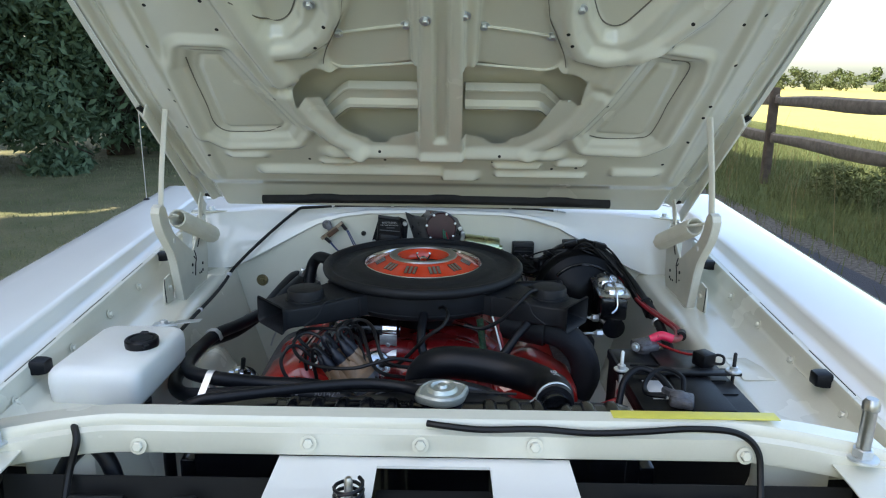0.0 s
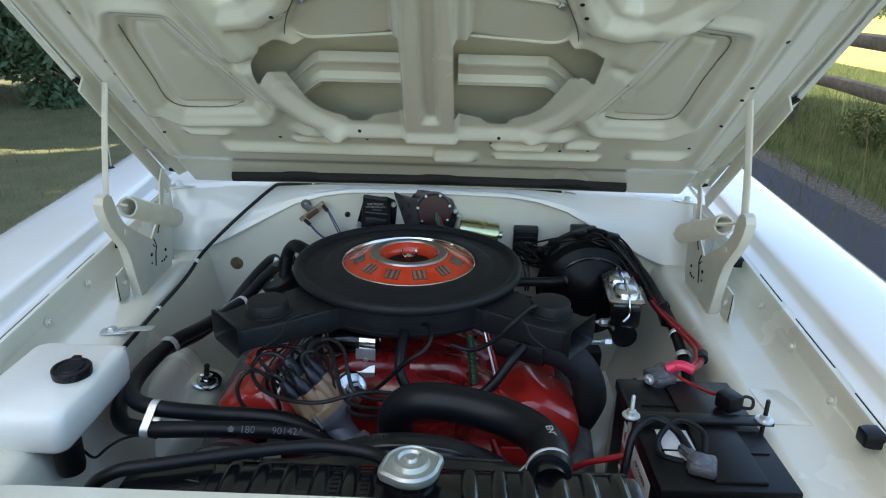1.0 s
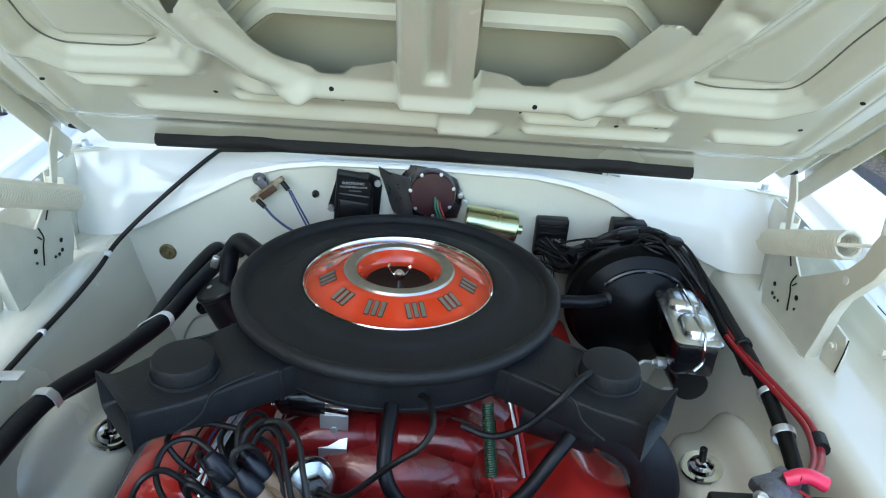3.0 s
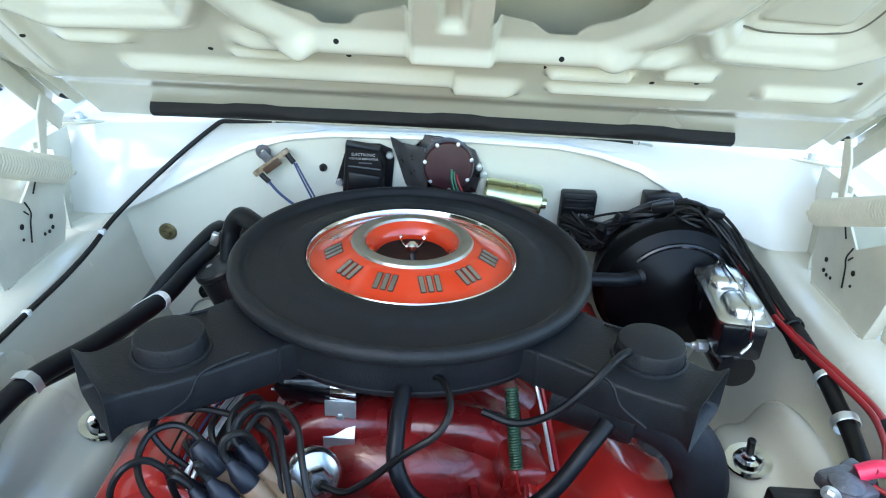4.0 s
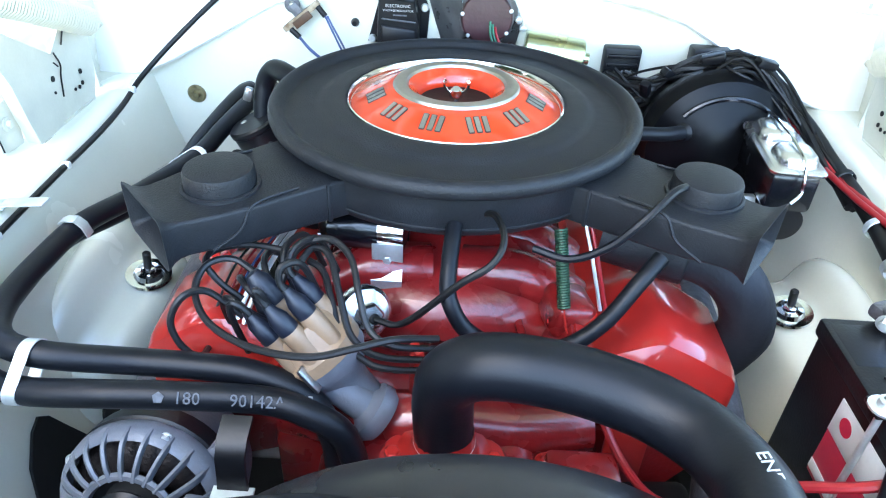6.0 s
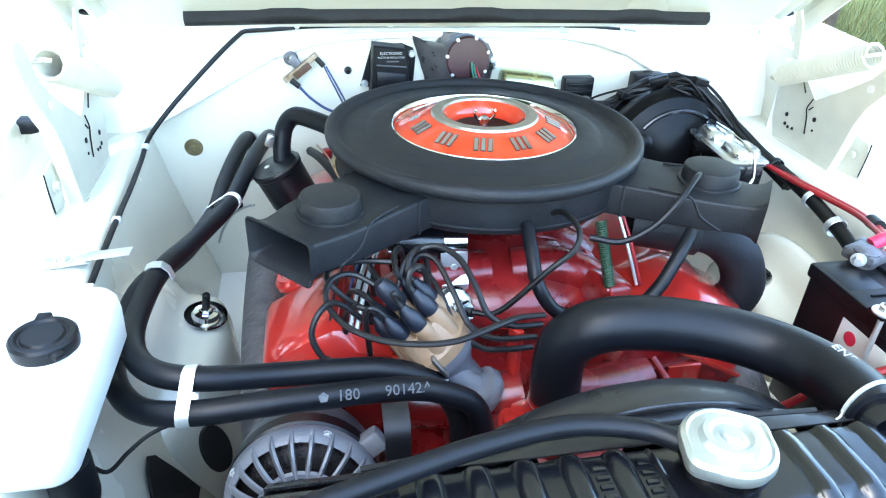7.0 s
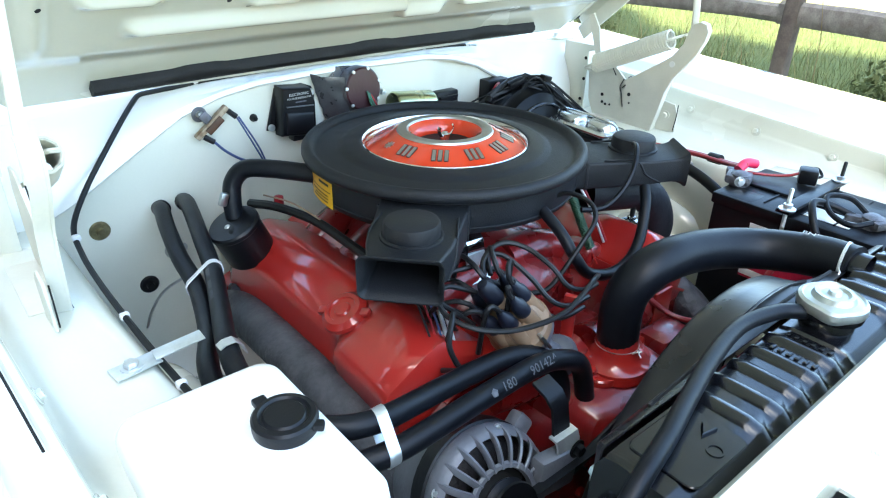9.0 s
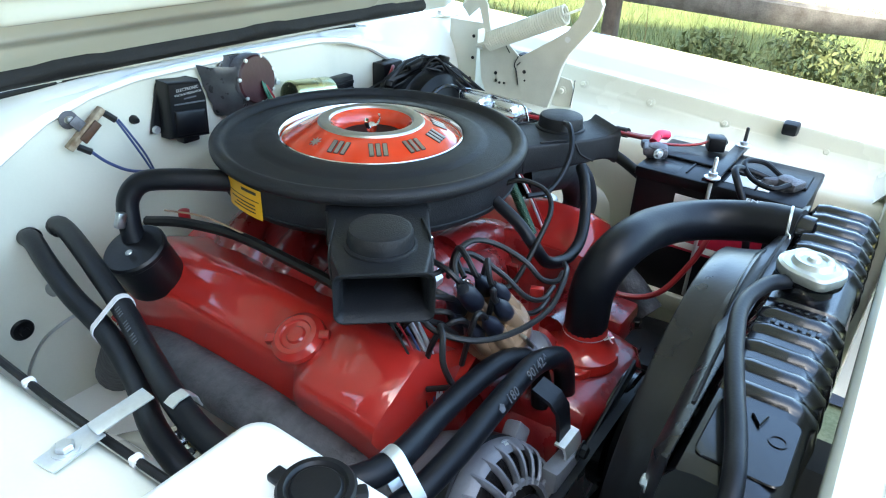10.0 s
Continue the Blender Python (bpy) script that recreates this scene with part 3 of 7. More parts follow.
def hood_height(u, v):
    a = abs(u)
    edge = 0.612 + 0.03 * math.sin(v * 2.2)
    side, upper = (SIDE_L, UPPER_L) if u < 0 else (SIDE_R, UPPER_R)
    h = 0.0
    h -= 0.022 * step((a - edge + 0.035) / 0.03)                       # sunk border flange
    h += 0.010 * step(1 - abs(a - edge - 0.012) / 0.016)               # rolled edge
    # diagonal ribs and the rim of the upper pocket run into one another
    ribs = [(0.022 if u < 0 else 0.008) * step(1.3 - to_line(a, v, DIAG) / 0.028), (0.018 if u < 0 else 0.010) * step(1.2 - to_line(a, v, DIAGLOW) / 0.023), 0.017 * step(1.25 - to_line(a, v, UPRIM_L if u < 0 else UPRIM_R) / 0.022)]
    h += max(ribs)
    h -= 0.026 * step(inside(a, v, upper) / 0.016 + 0.5)
    d = inside(a, v, side)
    h -= 0.012 * step(d / 0.022 + 0.5)
    h -= 0.004 * step(1 - abs(d - 0.022) / 0.008)
    h += 0.010 * step(1 - abs(d + 0.030) / 0.020)                      # bead round the side pocket
    c = abs(u + 0.0055)
    wide = 0.0560 - 0.035 * max(0.0, v - 0.32)
    h += 0.018 * step((wide - c) / 0.008) * step((v - 0.24) / 0.03)    # middle rib
    h -= 0.014 * step((0.0165 - c) / 0.006) * step((v - 0.315) / 0.014)
    h -= 0.020 * step(inside(a, v, PLATEP) / 0.012 + 0.5)
    # crossbars above the cowl, not alike on both sides
    h += 0.016 * step(1 - abs(v - 0.258) / 0.030) * step((0.30 - a) / 0.05)
    if u < 0:
        h += 0.014 * step(1 - abs(v - 0.182) / 0.024) * step((0.46 - a) / 0.03)
        h += 0.010 * step(1 - abs(v - 0.222) / 0.014) * step((a - 0.20) / 0.02) * step((0.30 - a) / 0.02)
        h += 0.012 * step(1 - abs(v - 0.245) / 0.020) * step((a - 0.40) / 0.03) * step((0.52 - a) / 0.03)
    else:
        h += 0.014 * step(1 - abs(v - 0.216) / 0.016) * step((a - 0.115) / 0.010) * step((0.236 - a) / 0.012)
        h += 0.012 * step(1 - abs(v - 0.226) / 0.018) * step((a - 0.262) / 0.008) * step((0.340 - a) / 0.012)
        h += 0.012 * step(1 - abs(v - 0.176) / 0.014) * step((a - 0.12) / 0.012) * step((0.352 - a) / 0.012)
        h += 0.012 * step(1 - abs(v - 0.190) / 0.022) * step((a - 0.400) / 0.012) * step((0.54 - a) / 0.04)
        h += 0.016 * step(1 - abs(v - 0.165) / 0.026) * step((0.10 - a) / 0.03)
    h -= 0.012 * step((0.135 - v) / 0.05)
    h += 0.008 * step(1 - abs(a - 0.555) / 0.02) * step((v - 0.12) / 0.05)
    return h


hood = thing("hood", hood_at(0, 0), "white steel hood propped open, its pressed underside showing", "car hood")
NU, NV, CELL = 296, 282, 0.0045
bm = bmesh.new()
grid = []
for j in range(NV + 1):
    v = -0.012 + CELL * j
    half = 0.655 + 0.012 * math.sin(min(1.0, v / 0.6) * 1.57) - 0.05 * step((v - 1.0) / 0.26)
    row = []
    for i in range(NU + 1):
        u = half * (2 * i / NU - 1)
        a, vv = abs(u), v
        if 0.03 < a < 0.35 and 0.27 < v < 0.56:
            d = window(u, v)
            if abs(d) < CELL * 0.62:                                   # draw the cut edge clean
                e = 1e-4 * (1 if u > 0 else -1)
                gx, gy = (window(u + e, v) - d) / 1e-4, (window(u, v + 1e-4) - d) / 1e-4
                g = max(0.3, math.hypot(gx, gy))
                a, vv = a - d * gx / g, v - d * gy / g
        row.append((math.copysign(a, u), vv))
    grid.append(row)
made = [[bm.verts.new(hood_at(u, v, hood_height(u, v))) for u, v in row] for row in grid]
for j in range(NV):
    for i in range(NU):
        q = (grid[j][i], grid[j][i + 1], grid[j + 1][i + 1], grid[j + 1][i])
        cu, cv = sum(p[0] for p in q) / 4, sum(p[1] for p in q) / 4
        if 0.03 < abs(cu) < 0.35 and 0.27 < cv < 0.56 and window(cu, cv) > 0:
            continue
        bm.faces.new((made[j][i], made[j][i + 1], made[j + 1][i + 1], made[j + 1][i]))
for v in [v for v in bm.verts if not v.link_faces]:
    bm.verts.remove(v)
part("inner_panel", bm, PAINT_HOOD_SHADE, hood, "pressed inner frame with ribs, pockets and openings", sharp=80)
rows = []
for j in range(15):
    v = -0.02 + 1.30 * j / 14
    half = 0.668 - 0.05 * step((v - 1.0) / 0.26)
    rows.append([hood_at(half * c, v, -0.052 - 0.010 * (1 - c * c)) for c in (-1, -0.8, -0.6, -0.4, -0.2, 0, 0.2, 0.4, 0.6, 0.8, 1)])
part("outer_skin", thicken(sheet(rows), 0.002), PAINT_HOOD_SHADE, hood, "smooth outer skin", sharp=60)
# folded hem round the sides
for s in (-1, 1):
    rows = []
    for j in range(22):
        v = -0.015 + 1.27 * j / 21
        half = 0.655 + 0.012 * math.sin(min(1.0, v / 0.6) * 1.57) - 0.05 * step((v - 1.0) / 0.26)
        rows.append([hood_at(s * (half + du), v, h) for du, h in ((-0.004, -0.013), (0.006, -0.012), (0.012, -0.020), (0.014, -0.042))])
    part("hem", thicken(sheet(rows), 0.0015), PAINT_HOOD_SHADE, hood)
# scoop bars inside the openings and blanking plates above them
for s in (-1, 1):
    secs = []
    for u, dv in ((0.045, 0.0), (0.204, 0.0), (0.214, -0.006), (0.236, -0.030), (0.262, -0.062), (0.285, -0.085)):
        secs.append([hood_at(s * u, 0.405 + dv + p * 0.94, h) for p, h in ((-0.054, -0.049), (-0.046, -0.042), (-0.030, -0.040), (-0.020, -0.026), (-0.012, -0.022), (-0.004, -0.024), (0.006, -0.034), (0.030, -0.036), (0.038, -0.030), (0.043, -0.031), (0.046, -0.049))])
    part("scoop_bar", loft(secs), PAINT_HOOD_SHADE, hood, "ribbed bar inside the opening", sharp=30)
    for u, v in ((0.072, 0.638), (0.202, 0.615), (0.035, 0.686), (0.239, 0.702)):
        part("bolt", hexbolt(bmesh.new(), at(hood_at(s * u, v, hood_height(s * u, v) + 0.0005), HN), 0.0065, 0.007, 0.011), ZINC, hood, "small bolt")
    part("plate_rim", tube([hood_at(s * u, v, hood_height(s * u, v) + 0.001) for u, v in ((0.238, 0.548), (0.229, 0.580), (0.205, 0.636), (0.190, 0.668), (0.180, 0.715))], 0.0010, 6), GAP_BROWN, hood)
    part("plate_ridge", tube([hood_at(s * u, v, hood_height(s * u, v) + 0.001) for u, v in ((0.078, 0.637), (0.140, 0.627), (0.196, 0.616))], 0.0035, 8), PAINT_HOOD_SHADE, hood)
    part("plate_lip", tube([hood_at(s * u, v, hood_height(s * 0.14, 0.545) + 0.001) for u, v in ((0.056, 0.538), (0.140, 0.529), (0.206, 0.524), (0.236, 0.546))], 0.0032, 8), PAINT_HOOD_SHADE, hood)
    # dark seam at the outer side of each pocket
    line = [(0.503, 0.562), (0.509, 0.500), (0.510, 0.410), (0.512, 0.350), (0.496, 0.319), (0.460, 0.314), (0.400, 0.318), (0.366, 0.332)] if s < 0 else [(0.440, 0.566), (0.472, 0.562), (0.481, 0.545), (0.478, 0.490), (0.473, 0.430), (0.471, 0.370), (0.464, 0.325), (0.438, 0.312), (0.366, 0.310), (0.330, 0.322)]
    part("seam", tube([hood_at(s * u, v, hood_height(s * u, v) + 0.0003) for u, v in line], 0.0013, 5), GAP_BROWN, hood, "brown seam")
    line = [(0.262, 0.705), (0.284, 0.658), (0.307, 0.639), (0.328, 0.642), (0.344, 0.665), (0.372, 0.722)]
    part("seam", tube([hood_at(s * u, v, hood_height(s * u, v) + 0.0003) for u, v in line], 0.0015, 5), GAP_BROWN, hood)
# drilled holes, as near-black discs for the shade inside them
HOLES_L = [(0.532, 0.694), (0.430, 0.705), (0.420, 0.638), (0.562, 0.598), (0.566, 0.472), (0.567, 0.435), (0.572, 0.344), (0.552, 0.244), (0.354, 0.450), (0.319, 0.225), (0.287, 0.209), (0.148, 0.272), (0.139, 0.226), (0.241, 0.612), (0.218, 0.664)]
HOLES_R = [(0.223, 0.656), (0.235, 0.627), (0.438, 0.685), (0.424, 0.621), (0.564, 0.697), (0.537, 0.670), (0.559, 0.573), (0.344, 0.438), (0.555, 0.450), (0.553, 0.412), (0.550, 0.323), (0.523, 0.224), (0.320, 0.203), (0.262, 0.198), (0.115, 0.223), (0.130, 0.266)]
for s in (-1, 1):
    for u, v in HOLES_L if s < 0 else HOLES_R:
        n = Vector((hood_height(s * u + 0.004, v) - hood_height(s * u - 0.004, v), hood_height(s * u, v + 0.004) - hood_height(s * u, v - 0.004))) / 0.008
        nn = (HN - Vector((n.x, 0, 0)) - HV * n.y).normalized()
        part("drilled_hole", turned([(0, 0.0004), (0.0036, 0.0004), (0.0040, -0.002)], at(hood_at(s * u, v, hood_height(s * u, v)), nn), 10), DARK, hood, "dark drilled hole")
    part("drain_hole", turned([(0, 0.0006), (0.011, 0.0006), (0.0115, -0.003)], at(hood_at(s * 0.632, 0.004, hood_height(0.632, 0.004) + 0.001), HN) @ Matrix.Diagonal((1, 0.6, 1, 1)), 14), DARK, hood, "dark oval hole")
# rubber seal along the rear edge
secs = []
for k in range(41):
    u = -0.478 + 0.920 * k / 40
    bow = 0.010 * (1 - (u / 0.455) ** 2)
    tab = 0.005 if k in (6, 7, 8, 20, 21, 22, 33, 34, 35) else 0.0
    secs.append([hood_at(u, v + bow, h) for v, h in ((0.016, -0.016), (0.038 + tab, -0.014), (0.037 + tab, -0.002), (0.032 + tab * 0.5, 0.004), (0.020, 0.004), (0.014, -0.001))])
part("cowl_seal", loft(secs), FOAM, hood, "black rubber seal along the rear edge", sharp=50)
# ragged notch in the hem where the hinge passes, as a near-black tube
for s in (-1, 1):
    part("notch", tube([hood_at(s * u, v, -0.012) for u, v in ((0.664, 0.395), (0.655, 0.372), (0.662, 0.345), (0.656, 0.318))], 0.006, 6), DARK, hood, "dark torn notch in the edge")


# ---- hood hinges ----
def hinge(s):
    X = CX + s * 0.597
    h = None

    def flat(poly, x, thick, name="plate", label=""):
        m = Matrix(((0, 0, s, x), (1, 0, 0, 0), (0, 1, 0, 0), (0, 0, 0, 1)))
        return part(name, plate(bmesh.new(), poly, thick, m, 0.0008), PAINT_DULL, h, label)

    # base plate on the inner fender, with its foot and a bolted bracket in front
    m0 = Matrix(((0, 0, s, X), (1, 0, 0, 0), (0, 1, 0, 0), (0, 0, 0, 1)))
    h = part("hood_hinge", plate(bmesh.new(), [(1.545, 0.864), (1.646, 0.862), (1.664, 0.90), (1.672, 0.962), (1.655, 1.000), (1.622, 1.004), (1.596, 0.985), (1.566, 0.962)], 0.004, m0, 0.0008), PAINT_DULL, car, "cream painted hood hinge with a thick coil spring")
    part("foot", block((0.045, 0.15, 0.004), (X + s * 0.02, 1.57, 0.866), 0.0015), PAINT_DULL, h)
    flat([(1.438, 0.868), (1.486, 0.864), (1.492, 0.915), (1.476, 0.932), (1.446, 0.928), (1.438, 0.910)], X + s * 0.022, 0.004, "front_bracket")
    part("bolt", hexbolt(bmesh.new(), at((X + s * 0.021, 1.464, 0.902), (-s, 0, 0)), 0.006, 0.005, 0.010), PAINT_DULL, h)
    # broad swinging arm: a plate that widens downwards, its front edge folded outward, its top a shallow cup
    AXM = X - s * 0.003
    EDGE = [(1.484, 0.862), (1.472, 0.908), (1.462, 0.954), (1.450, 0.986), (1.426, 1.016), (1.404, 1.044), (1.391, 1.072), (1.387, 1.092)]
    flat(EDGE + [(1.394, 1.104), (1.408, 1.108), (1.424, 1.100), (1.432, 1.082), (1.436, 1.060), (1.458, 1.032), (1.490, 1.010), (1.530, 0.984), (1.566, 0.962), (1.570, 0.930), (1.560, 0.900), (1.545, 0.862)], AXM, 0.004, "arm")
    rows = [[(AXM + s * dx, y + 0.003 * dx / 0.018, z) for dx in (0.0, 0.006, 0.012, 0.020)] for y, z in EDGE + [(1.394, 1.104), (1.408, 1.108)]]
    part("arm_flange", thicken(sheet(rows), 0.003), PAINT_DULL, h)
    for line in ([(1.567, 0.964), (1.575, 0.945), (1.569, 0.930), (1.562, 0.902)], [(1.569, 0.944), (1.561, 0.952)], [(1.605, 0.988), (1.590, 0.968)]):
        part("seam", tube([(AXM - s * 0.0012, y, z) for y, z in line], 0.0012, 5), DARK, h, "dark gap between the plates")
    part("seam", tube([(X + s * 0.020, 1.436, 0.930), (X + s * 0.020, 1.4365, 0.905), (X + s * 0.020, 1.440, 0.872)], 0.0011, 5), DARK, h)
    # Near-black lines put in for the shadow under the foot
    for y0, y1 in ((1.488, 1.540), (1.566, 1.642)):
        part("seam", tube([(AXM - s * 0.002, y0, 0.8635), (AXM - s * 0.003, y1, 0.8635)], 0.0014, 5, 1), DARK, h)
    # upper links up to the hood
    flat([(1.650, 0.99), (1.668, 1.00), (1.690, 1.06), (1.70, 1.085), (1.685, 1.09), (1.665, 1.06)], X + s * 0.012, 0.004, "rear_link")
    part("prop_link", tube([(X + s * 0.010, 1.424, 1.052), (X + s * 0.006, 1.426, 1.12), (X - s * 0.001, 1.432, 1.20), (X - s * 0.012, 1.445, 1.31)], 0.0072, 8, flat=0.5), PAINT_DULL, h, "flat upright link to the hood")
    part("hood_bracket", block((0.005, 0.42, 0.032), hood_at(s * 0.640 + 0.0, 0.20, 0.008), 0.0015, (-41.3, 0, 0)), PAINT_DULL, h)
    # the spring: close coils, hooked at both ends
    a, e = Vector((X - s * 0.012, 1.460, 1.068)), Vector((X - s * 0.028, 1.632, 0.990))
    ax = (e - a).normalized()
    f = frame_of(ax)
    n = 34
    pts = []
    for k in range(n * 10 + 1):
        t = k / (n * 10)
        w = 2 * math.pi * n * t
        pts.append(a + (e - a) * t + f @ Vector((0.0190 * math.cos(w), 0.0190 * math.sin(w), 0)))
    part("spring", tube(pts, 0.00275, 6, 1), PAINT_DULL, h, "cream painted coil spring")
    part("spring_hook", tube([a + f @ Vector((0.0195, 0, 0)), a - ax * 0.010 + f @ Vector((0.014, 0, 0)), a - ax * 0.022, a - ax * 0.030 + f @ Vector((-0.006, 0, 0)), a - ax * 0.024 + f @ Vector((-0.014, 0, 0))], 0.0030, 6), PAINT_DULL, h)
    part("spring_hook", tube([e + f @ Vector((0.0195, 0, 0)), e + ax * 0.012, e + ax * 0.030, Vector((X, 1.665, 0.965))], 0.0035, 6), PAINT_DULL, h)
    for y, z, r in ((1.624, 0.917, 0.0040), (1.622, 0.900, 0.0034), (1.612, 0.897, 0.0030), (1.600, 0.898, 0.0026)):
        part("bolt_hole", turned([(0, 0.0), (r, 0.0), (r, 0.0012), (0, 0.0012)], at((X - s * 0.0006, y, z), (-s, 0, 0)), 10), DARK, h, "dark bolt hole")
    for y, z, r in ((1.454, 1.017, 0.0065), (1.549, 0.933, 0.0042), (1.546, 0.914, 0.0022)):
        part("bolt_hole", turned([(0, 0.0), (r, 0.0), (r, 0.0012), (0, 0.0012)], at((AXM - s * 0.0006, y, z), (-s, 0, 0)), 12), DARK if z < 1 else PAINT, h)


hinge(-1)
hinge(1)

# ---- air cleaner ----
AX, AY = -0.040, 1.4553
A0 = Matrix.Translation((AX, AY, 0))
ALID = Matrix.Translation((AX, AY, 0.0058)) @ Matrix.Diagonal((0.992, 0.992, 1, 1))
ac = thing("air_cleaner", (AX, AY, 0.905), "round black crackle-painted air cleaner with two snorkels on the engine", "air cleaner")
part("lid", turned([(0.1335, 0.958), (0.1338, 0.9690), (0.1348, 0.9712), (0.1370, 0.9722), (0.142, 0.9720), (0.158, 0.9708), (0.1635, 0.9690), (0.1690, 0.9662), (0.1740, 0.9652), (0.198, 0.9640), (0.2035, 0.9632), (0.2070, 0.9634), (0.2100, 0.9660), (0.2125, 0.9700), (0.2160, 0.9728), (0.2205, 0.9734), (0.2250, 0.9715), (0.2280, 0.9675), (0.2285, 0.9620), (0.2270, 0.9570), (0.2235, 0.9545), (0.2190, 0.9540), (0.215, 0.950)], ALID, 128), WRINKLE, ac, "black crackle-finish lid with a rolled rim", sharp=60)
part("pan", turned([(0.12, 0.9060), (0.190, 0.9062), (0.2025, 0.9075), (0.2085, 0.9110), (0.2115, 0.9180), (0.2128, 0.9400), (0.2135, 0.9595), (0.200, 0.9615)], A0, 128), WRINKLE, ac, "black pan under the lid", sharp=60)
part("pan_seam", turned([(0.2118, 0.9185), (0.2136, 0.9192), (0.2136, 0.9206), (0.2120, 0.9215)], A0, 128), WRINKLE, ac)
part("carburettor_neck", turned([(0.075, 0.84), (0.075, 0.90), (0.12, 0.910)], A0, 40), SATIN, ac)
pie = part("pie_plate", turned([(0.1295, 0.9690), (0.126, 0.9712), (0.100, 0.9832), (0.086, 0.9894), (0.0785, 0.9922), (0.072, 0.9926)], A0, 96), ORANGE, ac, "glossy orange cone plate")
part("rim", turned([(0.1330, 0.9660), (0.1328, 0.9772), (0.1316, 0.9784), (0.1306, 0.9772), (0.1288, 0.9700), (0.1255, 0.9690)], A0, 96), CHROME, ac, "chrome rim")
part("ring", turned([(0.0775, 0.9918), (0.0750, 0.9952), (0.0690, 0.9966), (0.0610, 0.9952), (0.0580, 0.9910)], A0, 80), STEEL, ac, "polished silver ring")
part("inner_cone", turned([(0.0585, 0.9925), (0.0510, 0.986), (0.0460, 0.978), (0.0455, 0.971)], A0, 64), ORANGE, ac)
part("recess", turned([(0.0460, 0.972), (0.030, 0.9675), (0.012, 0.9665), (0, 0.9665)], A0, 48), SATIN, ac, "black recess")
b = turned([(0.004, 0.966), (0.004, 0.977), (0.0085, 0.977), (0.0075, 0.986), (0.004, 0.989), (0, 0.989)], A0, 20)
for s in (-1, 1):
    sweep(b, [(AX + s * 0.004, AY, 0.981), (AX + s * 0.011, AY - 0.002, 0.986), (AX + s * 0.015, AY - 0.003, 0.994), (AX + s * 0.013, AY - 0.003, 0.999)], 0.0032, 8, flat=0.5)
part("wing_nut", b, CHROME, ac, "chrome wing nut")
# the name on the cone stands as plain silver blocks with black borders
for deg in (-75, -44, -14, 16, 46, 77):
    a = radians(deg - 90)
    r, z = 0.0985, 0.9838
    nrm = Vector((math.cos(a) * 0.415, math.sin(a) * 0.415, 0.910))
    m = Matrix.Translation((AX + r * math.cos(a), AY + r * math.sin(a), z)) @ Matrix((Vector((-math.sin(a), math.cos(a), 0)), nrm.cross(Vector((-math.sin(a), math.cos(a), 0))), nrm)).transposed().to_4x4()
    b, e = bmesh.new(), bmesh.new()
    for dx in (-0.0093, 0.0, 0.0093):
        plate(b, [(x + dx, y) for x, y in rounded(0.0050, 0.0215, 0.0008, 2)], 0.0006, m @ Matrix.Translation((0, 0, 0.0008)))
        plate(e, [(x + dx, y) for x, y in rounded(0.0070, 0.0238, 0.0012, 2)], 0.0010, m @ Matrix.Translation((0, 0, -0.0002)))
    part("block_border", e, INKBLACK, ac)
    part("silver_block", b, STEEL, ac)
a = radians(-98 - 90)
star = bmesh.new()
m = Matrix.Translation((AX + 0.100 * math.cos(a), AY + 0.100 * math.sin(a), 0.9834)) @ Matrix((Vector((-math.sin(a), math.cos(a), 0)), Vector((-0.910 * math.cos(a), -0.910 * math.sin(a), 0.415)), Vector((0.415 * math.cos(a), 0.415 * math.sin(a), 0.910)))).transposed().to_4x4()
plate(star, [((0.009 if k % 2 else 0.004) * math.cos(math.pi * k / 8), (0.009 if k % 2 else 0.004) * math.sin(math.pi * k / 8)) for k in range(16)], 0.0008, m)
part("emblem", star, STEEL, ac, "small star-shaped emblem")


